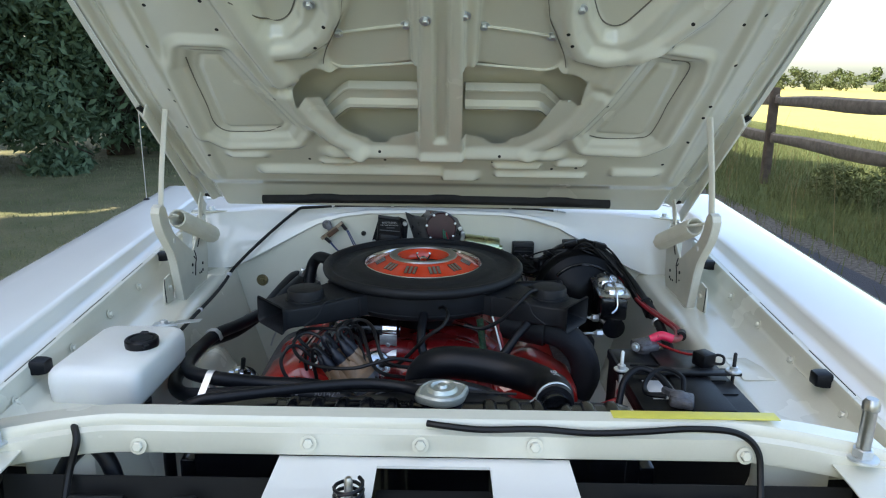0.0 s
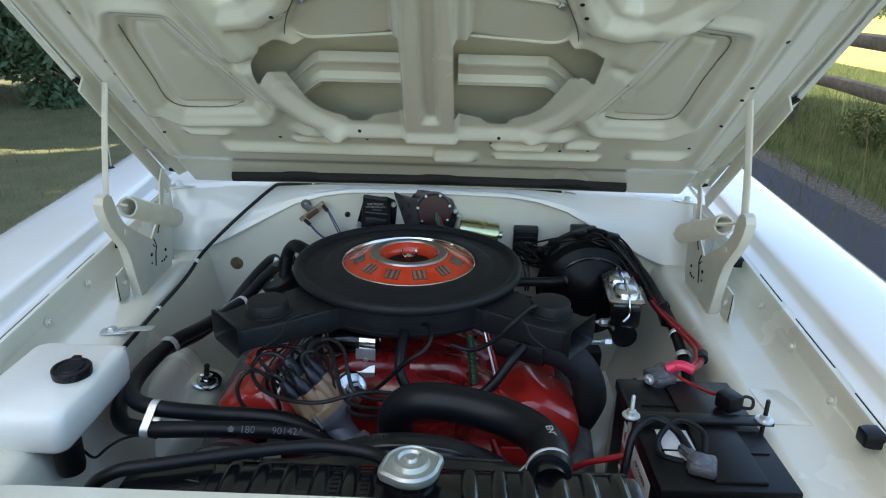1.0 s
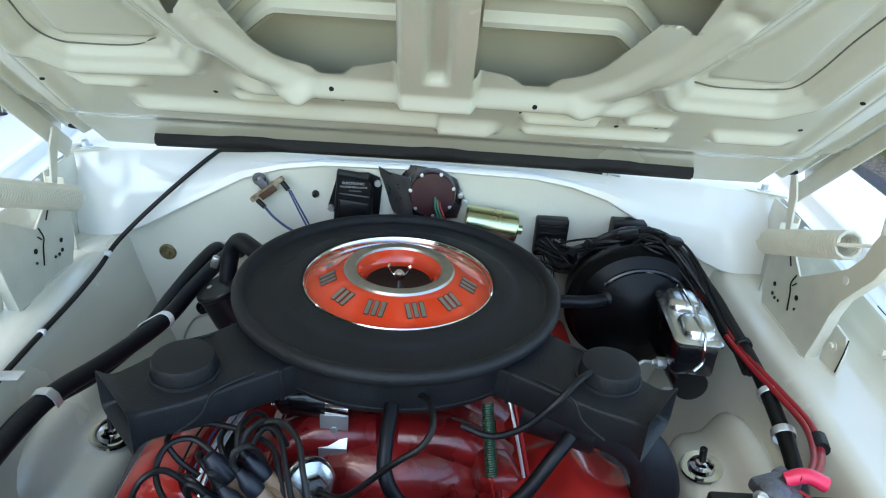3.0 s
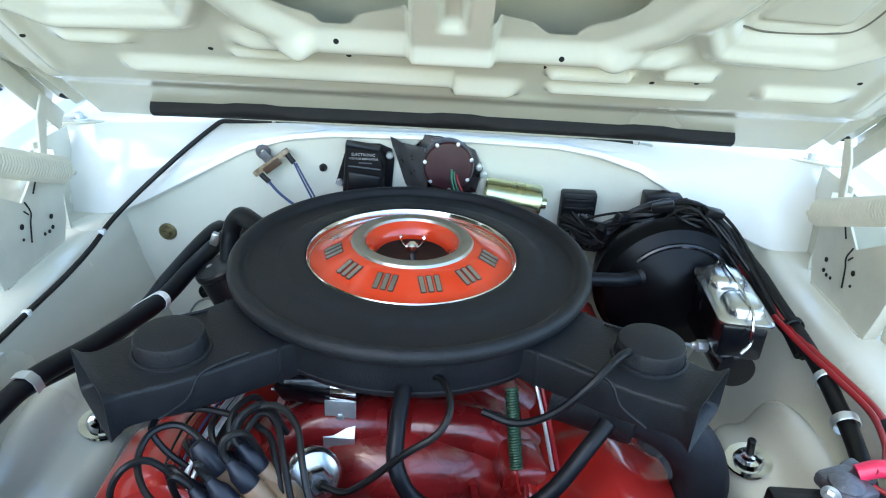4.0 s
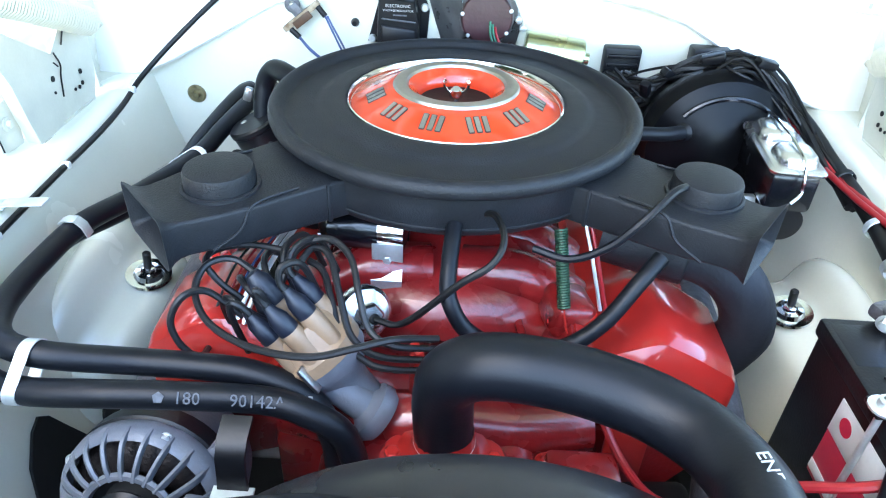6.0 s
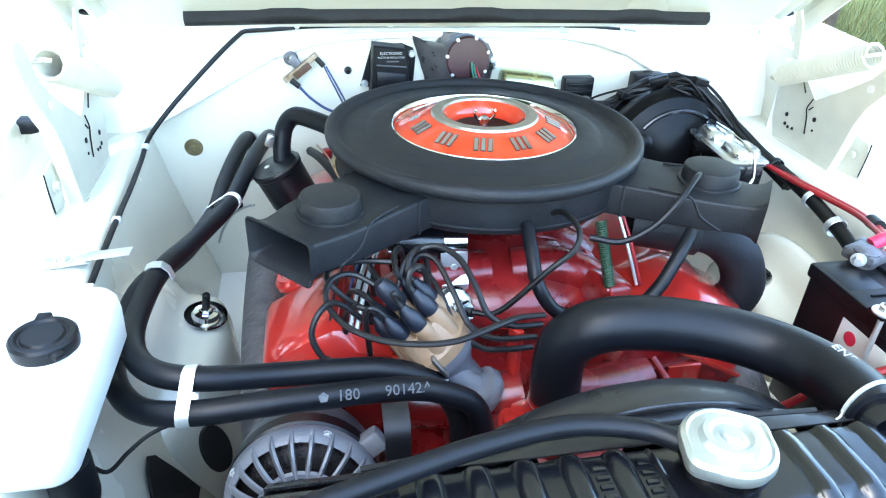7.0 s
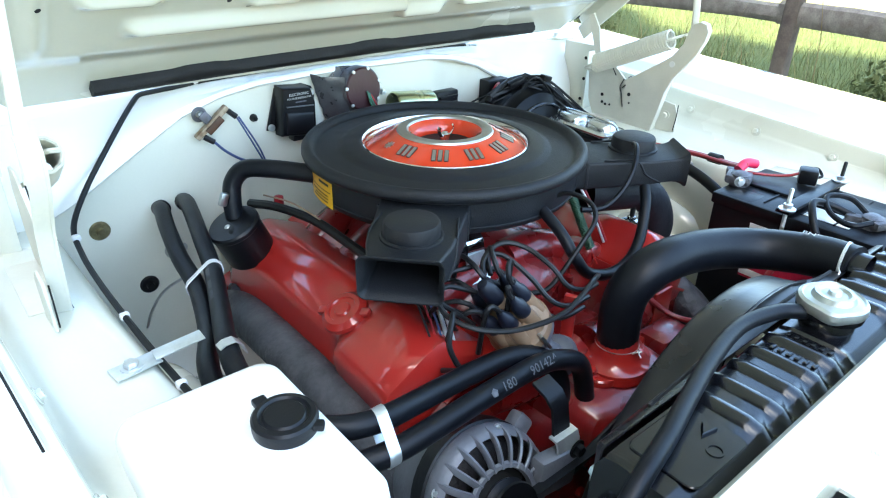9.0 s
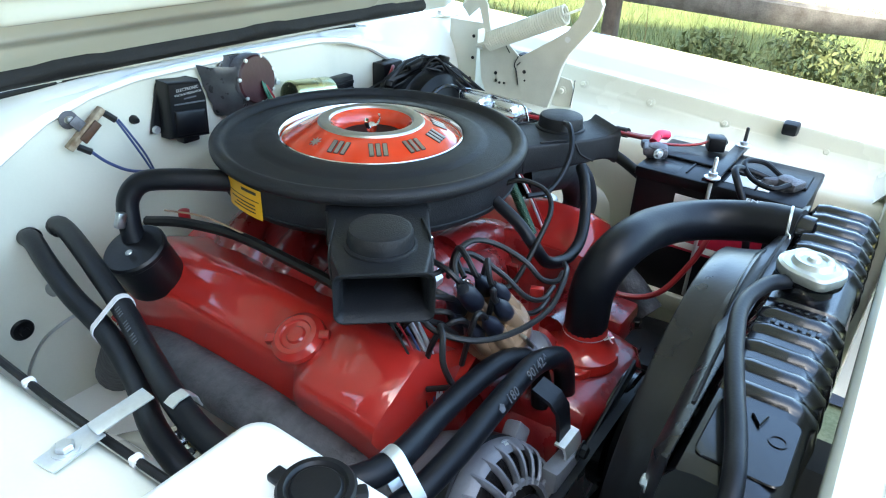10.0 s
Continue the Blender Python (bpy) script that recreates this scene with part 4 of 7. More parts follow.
def snorkel(way, cap_at, g=1.0):
    """A flat duct that leaves the pan, narrows a little and ends in a flared, hollow mouth. g: its width."""
    d = Vector((way[0], way[1], 0)).normalized()
    w = Vector((-d.y, d.x, 0))

    def ring(dist, wide, z0, z1, rr):
        return [Vector((AX, AY, (z0 + z1) / 2)) + d * dist + w * x * g + Vector((0, 0, y)) for x, y in rounded(wide, z1 - z0, rr, 4)]

    outer = ((0.180, 0.128, 0.9105, 0.9545, 0.004), (0.215, 0.122, 0.9110, 0.9550, 0.004), (0.250, 0.117, 0.9125, 0.9555, 0.004), (0.300, 0.112, 0.9150, 0.9560, 0.004), (0.330, 0.105, 0.9165, 0.9560, 0.004), (0.352, 0.094, 0.9180, 0.9560, 0.004), (0.366, 0.088, 0.9180, 0.9565, 0.004), (0.374, 0.088, 0.9170, 0.9580, 0.005), (0.381, 0.092, 0.9145, 0.9610, 0.007), (0.3865, 0.099, 0.9105, 0.9665, 0.010), (0.3885, 0.1005, 0.9100, 0.9675, 0.010))
    # turned back inside the mouth, so that it is hollow
    inner = ((0.3885, 0.0985, 0.9115, 0.9655, 0.009), (0.3840, 0.0900, 0.9155, 0.9600, 0.006), (0.3760, 0.0845, 0.9185, 0.9560, 0.004), (0.366, 0.083, 0.9200, 0.9540, 0.004), (0.28, 0.083, 0.9200, 0.9530, 0.004))
    sn = part("snorkel", loft([ring(*q) for q in outer + inner]), WRINKLE, ac, "black tapered snorkel with a flared mouth", sharp=32)
    c = Vector((cap_at[0], cap_at[1], 0))
    part("vacuum_motor", turned([(0.040, 0.954), (0.0395, 0.9585), (0.0370, 0.9595), (0.0355, 0.9590), (0.0350, 0.9730), (0.0335, 0.9765), (0.0300, 0.9778), (0, 0.9782)], Matrix.Translation(c), 40), WRINKLE, sn, "round black vacuum motor")
    for s in (-1, 1):
        part("rib", tube([Vector((AX, AY, 0.9565)) + d * 0.250 + w * s * 0.050 * g, Vector((AX, AY, 0.9570)) + d * 0.300 + w * s * 0.054 * g, Vector((AX, AY, 0.935)) + d * 0.318 + w * s * 0.055 * g, Vector((AX, AY, 0.919)) + d * 0.345 + w * s * 0.049 * g], 0.0016, 6), WRINKLE, sn)
        part("root_flange", block((0.005, 0.003, 0.044), Vector((AX, AY, 0.933)) + d * 0.222 + w * s * 0.0605 * g, 0.001, Matrix((d, w, Vector((0, 0, 1)))).transposed().to_4x4()), WRINKLE, sn)
    return sn


snorkel((-0.2805, -0.2590), (-0.267, 1.246))
snorkel((0.310, -0.233), (0.222, 1.281), 0.90)
# sticker on the pan's side
b = bmesh.new()
rows = [[(AX + 0.2142 * math.cos(a), AY + 0.2142 * math.sin(a), z) for a in (radians(160 + 21 * k / 8) for k in range(9))] for z in (0.9125, 0.953)]
st = part("warning_sticker", thicken(sheet(rows, b), 0.0004), STICKER, ac, "yellow warning sticker")
b = bmesh.new()
for z, f0, f1, h in ((0.9455, 0.5, 0.9, 0.004), (0.9360, 0.05, 0.95, 0.0014), (0.9290, 0.15, 0.85, 0.002), (0.9240, 0.3, 0.85, 0.002), (0.9190, 0.2, 0.85, 0.002)):
    rows = [[(AX + 0.2150 * math.cos(a), AY + 0.2150 * math.sin(a), zz) for a in (radians(160 + 21 * (f0 + (f1 - f0) * k / 5)) for k in range(6))] for zz in (z, z + h)]
    sheet(rows, b)
part("print", b, INKBLACK, st)
# thin vacuum hose to the driver side motor
solo("vacuum_hose", tube([(0.200, 1.268, 0.972), (0.178, 1.245, 0.976), (0.150, 1.225, 0.955), (0.120, 1.22, 0.925), (0.085, 1.225, 0.905), (0.050, 1.24, 0.905)], 0.0042, 8), RUBBER, (0.15, 1.23, 0.93), "thin black vacuum hose looping from the snorkel", "hose")

# ---- engine ----
EX = -0.040
eng = thing("engine", (EX, 1.42, 0.40), "orange-red painted V8 engine with finned accessories", "engine")


def valve_cover(s):
    """Pressed cover, higher at its front third."""
    secs = []
    for y, lift, grow in ((1.168, -0.050, 1.0), (1.172, -0.030, 1.0), (1.186, -0.006, 0.97), (1.198, 0.0, 0.94), (1.215, 0.002, 0.93), (1.290, 0.002, 0.93), (1.300, 0.0, 0.93), (1.308, -0.004, 0.93), (1.316, -0.008, 0.92), (1.326, -0.010, 0.92), (1.345, -0.010, 0.92), (1.60, -0.010, 0.92), (1.655, -0.012, 0.93), (1.672, -0.020, 0.96), (1.684, -0.040, 1.0)):
        n = Vector((s * 0.47, 0, 0.883))
        mid = Vector((EX + s * 0.265, y, 0.822)) + n * lift
        w = Vector((s * 0.883, 0, -0.47))
        ring = []
        boxy = step((1.325 - y) / 0.022)                 # the front third is squarer
        outer = [(0.034 + 0.018 * boxy, -0.0005), (0.043 + 0.019 * boxy, -0.005), (0.049 + 0.020 * boxy, -0.013), (0.083 - 0.003 * boxy, -0.056), (0.088, -0.072)]
        for a, d in [(-0.092, -0.072), (-0.086, -0.056), (-0.050, -0.012), (-0.043, -0.005), (-0.034, -0.0005), (0.0, 0.001)] + outer:
            dd = d if lift > -0.045 else min(d, -0.02)
            ring.append(mid + w * a * grow + n * (dd if d > -0.06 else d - lift))
        secs.append(ring)
    cover = part("valve_cover", loft(secs), RED, eng, "glossy orange-red pressed valve cover", sharp=32)
    n = Vector((s * 0.47, 0, 0.883))
    w = Vector((s * 0.883, 0, -0.47))
    rim = []
    for y in (1.160, 1.168, 1.40, 1.685, 1.692):
        out = 0.096 if 1.165 < y < 1.688 else 0.094
        mid = Vector((EX + s * 0.265, y, 0.822)) - n * 0.070
        rim.append([mid + w * a + n * d for a, d in ((-out, -0.004), (-out, 0.001), (out, 0.001), (out, -0.004))])
    part("flange", loft(rim), RED, cover)
    for y in (1.20, 1.44, 1.66):
        part("bolt", hexbolt(bmesh.new(), at(Vector((EX + s * 0.265, y, 0.822)) - n * 0.068 + w * 0.094, n), 0.006, 0.006, 0.009), RED, cover)
    # cylinder head under the cover
    secs = [[Vector((EX + s * 0.265, y, 0.822)) + n * d + w * a for a, d in ((-0.10, -0.072), (0.095, -0.072), (0.085, -0.17), (-0.11, -0.20))] for y in (1.165, 1.69)]
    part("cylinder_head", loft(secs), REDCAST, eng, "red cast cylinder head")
    return cover


left_cover = valve_cover(-1)
right_cover = valve_cover(1)
# oil filler cap, painted with the cover
n = Vector((-0.47, 0, 0.883))
m = at((-0.312, 1.335, 0.8165), n)
b = bmesh.new()
lathe(b, [(0.034, 0.0), (0.033, 0.006), (0.029, 0.009), (0.026, 0.012), (0.020, 0.0125), (0.0185, 0.010), (0.012, 0.010), (0.010, 0.0125), (0.004, 0.013), (0, 0.013)], 40, m)
for k in range(2):
    box(b, (0.014, 0.012, 0.009), m @ Matrix.Rotation(math.pi * k + 0.5, 4, "Z") @ Matrix.Translation((0.034, 0, 0.005)), 0.002)
part("oil_cap", b, RED, left_cover, "round twist-off oil filler cap")
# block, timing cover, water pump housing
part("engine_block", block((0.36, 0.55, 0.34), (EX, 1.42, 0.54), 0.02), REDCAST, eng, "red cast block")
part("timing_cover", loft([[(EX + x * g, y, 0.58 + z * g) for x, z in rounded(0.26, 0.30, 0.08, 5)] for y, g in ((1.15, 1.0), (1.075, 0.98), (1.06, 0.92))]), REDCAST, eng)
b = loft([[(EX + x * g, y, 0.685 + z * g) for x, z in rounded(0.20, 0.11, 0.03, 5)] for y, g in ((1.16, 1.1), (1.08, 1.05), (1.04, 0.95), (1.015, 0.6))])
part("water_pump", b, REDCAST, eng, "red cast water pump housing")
b = bmesh.new()
lathe(b, [(0.045, 0.0), (0.045, 0.03), (0.036, 0.045), (0, 0.045)], 30, at((EX, 1.035, 0.66), (0, -1, 0)))
part("pump_nose", b, REDCAST, eng)


def intake():
    """A long plenum with arched runners down to each head and a water crossover across the front."""
    b = bmesh.new()
    secs = []
    for y, w, z, low in ((1.258, 0.085, 0.768, 0.752), (1.264, 0.118, 0.788, 0.744), (1.280, 0.134, 0.806, 0.735), (1.315, 0.142, 0.821, 0.73), (1.38, 0.146, 0.832, 0.73), (1.60, 0.130, 0.835, 0.73), (1.66, 0.09, 0.815, 0.73)):
        secs.append([(EX + 0.010 + x, y - 0.018 * (1 - abs(x) / w), zz) for x, zz in ((-w, low), (-w * 0.98, z - 0.045), (-w * 0.86, z - 0.022), (-w * 0.62, z - 0.007), (-w * 0.3, z), (0, z + 0.001), (w * 0.3, z), (w * 0.62, z - 0.007), (w * 0.86, z - 0.022), (w * 0.98, z - 0.045), (w, low))])
    loft(secs, bm=b)
    return b


def runner(s, y):
    return tube([(EX + s * 0.02, y + 0.01, 0.808), (EX + s * 0.09, y, 0.812), (EX + s * 0.15, y - 0.005, 0.785), (EX + s * 0.20, y - 0.005, 0.735)], lambda f: 0.036 - 0.004 * f, 14, 6, flat=0.85)


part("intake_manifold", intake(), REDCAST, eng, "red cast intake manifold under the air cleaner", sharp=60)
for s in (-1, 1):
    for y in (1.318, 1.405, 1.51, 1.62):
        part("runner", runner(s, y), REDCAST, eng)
part("valley_pan", sheet([[(EX + x, y, 0.725 + 0.14 * abs(x)) for x in (-0.24, -0.12, 0, 0.12, 0.24)] for y in (1.16, 1.69)]), REDCAST, eng)
for s in (-1, 1):
    b = tube([(EX + s * 0.01, 1.145, 0.745), (EX + s * 0.08, 1.15, 0.735), (EX + s * 0.16, 1.165, 0.735)], 0.032, 12)
    part("water_crossover", b, REDCAST, eng, "red water passage across the front")
# bosses and webs of the manifold's front
part("manifold_boss", block((0.052, 0.060, 0.046), (EX + 0.142, 1.272, 0.800), 0.012, (0, 10, 14), 4), REDCAST, eng)
part("manifold_web", block((0.010, 0.040, 0.066), (EX + 0.094, 1.262, 0.756), 0.003, (0, -12, 8)), REDCAST, eng)
part("side_boss", block((0.075, 0.05, 0.05), (EX + 0.150, 1.10, 0.715), 0.008), REDCAST, eng)
# thermostat housing under the radiator hose
b = turned([(0.050, -0.030), (0.048, -0.016), (0.036, -0.010), (0.031, 0.0), (0.029, 0.018), (0.028, 0.024)], Matrix.Translation((-0.030, 1.092, 0.772)), 36)
plate(b, [(x * 1.0, y) for x, y in rounded(0.125, 0.062, 0.028, 6)], 0.012, Matrix.Translation((-0.030, 1.092, 0.740)), 0.002)
part("thermostat_housing", b, RED, eng, "red thermostat housing")
for x in (-0.080, 0.020):
    part("bolt", hexbolt(bmesh.new(), Matrix.Translation((x, 1.092, 0.752)), 0.008, 0.007, 0.012), RED, eng)
# tall red lug and coil bracket strap
part("lug", block((0.010, 0.018, 0.110), (-0.062, 1.154, 0.784), 0.002, (0, 0, 25)), RED, eng, "upright red lug")
part("lug", block((0.045, 0.006, 0.10), (EX + 0.20, 1.142, 0.72), 0.002), RED, eng)
# bolts scattered on the front castings
for x, y, z in ((-0.10, 1.062, 0.66), (0.03, 1.062, 0.66), (-0.115, 1.062, 0.58), (0.05, 1.062, 0.57), (-0.12, 1.118, 0.735), (0.075, 1.118, 0.725)):
    part("bolt", hexbolt(bmesh.new(), at((x, y, z), (0, -1, 0.2)), 0.008, 0.008, 0.012), RED, eng)

# exhaust manifolds
for s in (-1, 1):
    b = tube([(EX + s * 0.31, 1.72, 0.60), (EX + s * 0.322, 1.65, 0.68), (EX + s * 0.326, 1.56, 0.722), (EX + s * 0.325, 1.42, 0.730), (EX + s * 0.322, 1.28, 0.722), (EX + s * 0.315, 1.16, 0.695), (EX + s * 0.30, 1.09, 0.65)], lambda f: 0.034 - 0.004 * f, 18)
    for y in (1.215, 1.345, 1.50, 1.63):
        part("exhaust_branch", tube([(EX + s * 0.27, y, 0.690), (EX + s * 0.295, y, 0.700), (EX + s * 0.32, y + 0.01, 0.715)], 0.024, 12), IRON, eng)
    part("exhaust_manifold", b, IRON, eng, "rusty-grey cast iron exhaust manifold")
# front dress: pulleys and belts
crank = part("crank_pulley", turned([(0, 0), (0.05, 0), (0.082, 0.004), (0.085, -0.006), (0.078, -0.014), (0.085, -0.022), (0.085, -0.04), (0, -0.04)], at((EX, 0.985, 0.47), (0, -1, 0)), 44), GLOSSBLACK, eng)
pump = part("fan_pulley", turned([(0, 0.002), (0.06, 0.002), (0.082, 0.006), (0.084, -0.004), (0.076, -0.012), (0.084, -0.020), (0.084, -0.036), (0.05, -0.038)], at((EX, 0.992, 0.660), (0, -1, 0)), 44), GLOSSBLACK, eng, "black pressed fan pulley")
b = bmesh.new()
for k in range(7):
    a = 2 * math.pi * k / 7 + 0.35
    m = at((EX, 0.955, 0.660), (0, -1, 0)) @ Matrix.Rotation(a, 4, "Z")
    sheet([[m @ Vector((r, t * (0.030 + 0.1 * r), 0.012 * t - 0.002)) for t in (-1, 0, 1)] for r in (0.04, 0.10, 0.16, 0.20)], b)
part("fan", thicken(b, 0.002), GLOSSBLACK, eng, "black fan blades")
part("fan_hub", turned([(0, 0.03), (0.05, 0.03), (0.062, 0.012), (0.065, -0.012), (0.04, -0.03), (0, -0.03)], at((EX, 0.962, 0.660), (0, -1, 0)), 30), GLOSSBLACK, eng)


def belt(c1, r1, c2, r2, y, name="drive_belt"):
    """A belt round two pulleys in a plane of constant y."""
    (x1, z1), (x2, z2) = c1, c2
    base = math.atan2(z2 - z1, x2 - x1)
    dist = math.hypot(x2 - x1, z2 - z1)
    off = math.acos((r1 - r2) / dist)
    pts = [(x1 + r1 * math.cos(base + a), z1 + r1 * math.sin(base + a)) for a in (off + (2 * math.pi - 2 * off) * k / 16 for k in range(17))]
    pts += [(x2 + r2 * math.cos(base + a), z2 + r2 * math.sin(base + a)) for a in (-off + 2 * off * k / 12 for k in range(13))]
    cx, cz = (x1 + x2) / 2, (z1 + z2) / 2
    secs = []
    for x, z in pts + pts[:1]:
        d = Vector((x - cx, 0, z - cz)).normalized()
        secs.append([Vector((x, y, z)) + d * h + Vector((0, t, 0)) for h, t in ((0.004, -0.006), (0.004, 0.006), (-0.004, 0.004), (-0.004, -0.004))])
    return loft(secs, cap=False)


solo("drive_belt", belt((EX, 0.660), 0.078, (-0.295, 0.700), 0.034, 1.008), RUBBER, (EX, 1.008, 0.66), "black rubber fan belt with worn white print", "belt")
solo("drive_belt", belt((EX, 0.660), 0.078, (EX, 0.47), 0.080, 0.999), RUBBER, (EX, 0.999, 0.56), "black rubber crank belt", "belt")

# breather cap with its hose to the air cleaner
n = Vector((-0.40, -0.05, 0.915)).normalized()
bc = thing("breather", (-0.322, 1.590, 0.815), "black cylindrical crankcase breather on the valve cover", "breather")
part("can", turned([(0.0, -0.012), (0.038, -0.012), (0.040, -0.008), (0.040, 0.046), (0.042, 0.048), (0.042, 0.054), (0.039, 0.057), (0.0, 0.058)], at((-0.322, 1.590, 0.818), n), 40), SATIN, bc, "satin black can")
part("dimple", turned([(0.0, 0.0588), (0.003, 0.0588), (0.004, 0.0592), (0.005, 0.0582)], at((-0.334, 1.580, 0.818), n), 20), STEEL, bc)
bc.location += Vector((-0.002, 0.017, -0.009))
solo("breather_hose", tube([(-0.336, 1.618, 0.862), (-0.334, 1.624, 0.890), (-0.327, 1.628, 0.918), (-0.310, 1.618, 0.938), (-0.283, 1.588, 0.942), (-0.245, 1.548, 0.939), (-0.215, 1.515, 0.936)], 0.0145, 14), RUBBER, (-0.33, 1.62, 0.90), "thick black rubber breather hose bending to the air cleaner", "hose")
b = block((0.013, 0.010, 0.022), (-0.352, 1.612, 0.900), 0.003, (0, 20, 0))
solo("hose_clip", b, STEEL, (-0.358, 1.602, 0.892), "small grey metal clip by the breather", "clip")
# loom that runs along the back of the passenger valve cover
solo("engine_loom", tube([(-0.29, 1.66, 0.86), (-0.272, 1.60, 0.870), (-0.248, 1.52, 0.868), (-0.240, 1.44, 0.860), (-0.236, 1.36, 0.852), (-0.232, 1.28, 0.838), (-0.225, 1.21, 0.815)], 0.0075, 8), WIREBLACK, (-0.245, 1.45, 0.86), "black taped engine wiring loom", "wiring loom")
solo("engine_wire", tube([(-0.278, 1.63, 0.882), (-0.262, 1.57, 0.886), (-0.250, 1.52, 0.878), (-0.238, 1.49, 0.865)], 0.0014, 6), TAN, (-0.26, 1.56, 0.88), "thin tan wire on the loom", "wire")
part("sender", turned([(0, 0), (0.008, 0), (0.008, 0.014), (0.004, 0.016), (0, 0.016)], Matrix.Translation((-0.262, 1.61, 0.868)), 14), REDWIRE, eng, "small red sender")

# ---- distributor, coil, plug wires ----
di = thing("distributor", (-0.115, 1.165, 0.71), "distributor with a tan cap and dark boots", "distributor")
dax = Vector((-0.60, 0.10, 0.79)).normalized()
d0 = Vector((-0.112, 1.150, 0.765))
part("shaft_housing", turned([(0.020, -0.03), (0.021, 0.03), (0.026, 0.04), (0.036, 0.052), (0.042, 0.062), (0.042, 0.078), (0, 0.078)], at(d0, dax), 30), CASTALU, di, "grey cast housing")
cap = part("cap", turned([(0.043, 0.070), (0.0435, 0.082), (0.038, 0.088), (0.036, 0.108), (0.033, 0.114), (0.018, 0.117), (0, 0.117)], at(d0, dax), 36), TAN, di, "tan bakelite cap")
towers = []
fr = frame_of(dax, (0, -1, 0))
for k in range(8):
    a = 2 * math.pi * k / 8 + 0.3
    o = d0 + dax * 0.098 + fr @ Vector((0.0295 * math.cos(a), 0.0295 * math.sin(a), 0))
    towers.append((o, a))
    part("tower", turned([(0.0118, -0.014), (0.0112, 0.010), (0.0102, 0.032), (0, 0.033)], at(o, dax), 14), TAN, cap)
    part("boot", turned([(0.0100, 0.022), (0.0106, 0.024), (0.0100, 0.040), (0.0066, 0.048), (0.0046, 0.056), (0, 0.056)], at(o, dax), 14), BOOT, cap, "dark rubber boot")
o = d0 + dax * 0.118
part("tower", turned([(0.0105, 0), (0.0100, 0.032), (0, 0.033)], at(o, dax), 14), TAN, cap)
part("boot", turned([(0.0115, 0.026), (0.0125, 0.030), (0.0115, 0.052), (0.007, 0.062), (0, 0.064)], at(o, dax), 14), BOOT, cap)
for s in (-1, 1):
    part("clip", block((0.010, 0.004, 0.030), d0 + dax * 0.075 + fr @ Vector((0, s * 0.045, 0)), 0.001, at((0, 0, 0), dax)), STEEL, di)
# vacuum advance: a thick neck and its round can
part("vacuum_advance", turned([(0.016, 0.0), (0.017, 0.045), (0.022, 0.050), (0.030, 0.052), (0.031, 0.062), (0.026, 0.070), (0.010, 0.074), (0, 0.074)], at((-0.150, 1.140, 0.800), (0.75, -0.10, -0.55)), 30), CASTALU, di, "grey vacuum advance can")
# steel sender with its hex boss in front of the manifold
sd = thing("pressure_sender", (-0.124, 1.219, 0.824), "steel canister sender with a hexagon boss", "sender")
m = at((-0.124, 1.219, 0.824), (0.42, -0.78, 0.45))
part("can", turned([(0, -0.010), (0.026, -0.010), (0.0285, -0.006), (0.0305, -0.004), (0.0305, 0.001), (0.028, 0.003), (0.026, 0.008), (0.018, 0.011), (0, 0.011)], m, 40), TINLID, sd, "crimped bright steel can")
part("hexagon", turned([(0.0145, 0.010), (0.0145, 0.026), (0.012, 0.029), (0.006, 0.029), (0, 0.029)], m, 6), TINLID, sd)
part("terminal", turned([(0.006, 0.028), (0.006, 0.038), (0.004, 0.040), (0, 0.040)], m, 12), WIREBLACK, sd)
tip = m @ Vector((0, 0, 0.039))
solo("sender_wire", tube([tip, tip + Vector((0.03, -0.01, 0.006)), (-0.025, 1.172, 0.905), (0.005, 1.180, 0.925), (0.016, 1.20, 0.940), (0.008, 1.235, 0.945), (-0.01, 1.26, 0.93)], 0.0036, 8), WIREBLACK, tip, "black wire curling from the sender", "wire")
# ignition coil with its chrome clamp
co = thing("ignition_coil", (-0.12, 1.255, 0.885), "black ignition coil in a chrome clamp", "ignition coil")
m = at((-0.168, 1.290, 0.890), (1, -0.08, 0.02))
part("can", turned([(0, 0), (0.024, 0), (0.0265, 0.003), (0.0265, 0.088), (0.025, 0.091), (0, 0.091)], m, 36), GLOSSBLACK, co, "gloss black can")
part("tower", turned([(0, -0.030), (0.008, -0.030), (0.009, -0.012), (0.020, -0.006), (0.0255, 0.002)], m, 24), PLASTIC, co)
part("band", turned([(0.0268, 0.062), (0.0280, 0.062), (0.0280, 0.092), (0.0268, 0.092)], m, 36), CHROME, co, "chrome band")
b = sheet([[(-0.096 + dx, 1.2565 - dy, z - 0.012) for dx in (-0.018, 0.018)] for dy, z in ((0.0, 0.900), (0.002, 0.885), (0.001, 0.874), (0.010, 0.868), (0.016, 0.860), (0.014, 0.836))])
cl = part("clamp", thicken(b, 0.0025), ZINC, co, "bent bright clamp")
part("screw", hexbolt(bmesh.new(), at((-0.096, 1.2545, 0.867), (0, -1, 0.1)), 0.005, 0.004, 0.008), ZINC, cl)
part("slot", turned([(0, 0.0005), (0.007, 0.0005), (0.007, -0.002)], at((-0.096, 1.2395, 0.838), (0, -1, 0)), 16), DARK, cl)
for dz, y0 in ((0.010, -0.03), (-0.008, -0.028)):
    part("terminal", turned([(0.003, 0), (0.003, 0.012), (0, 0.012)], at((-0.169, 1.290 - 0.012, 0.890 + dz), (-1, 0, 0)), 10), CHROME, co)
co.location += Vector((-0.012, 0.046, -0.031))
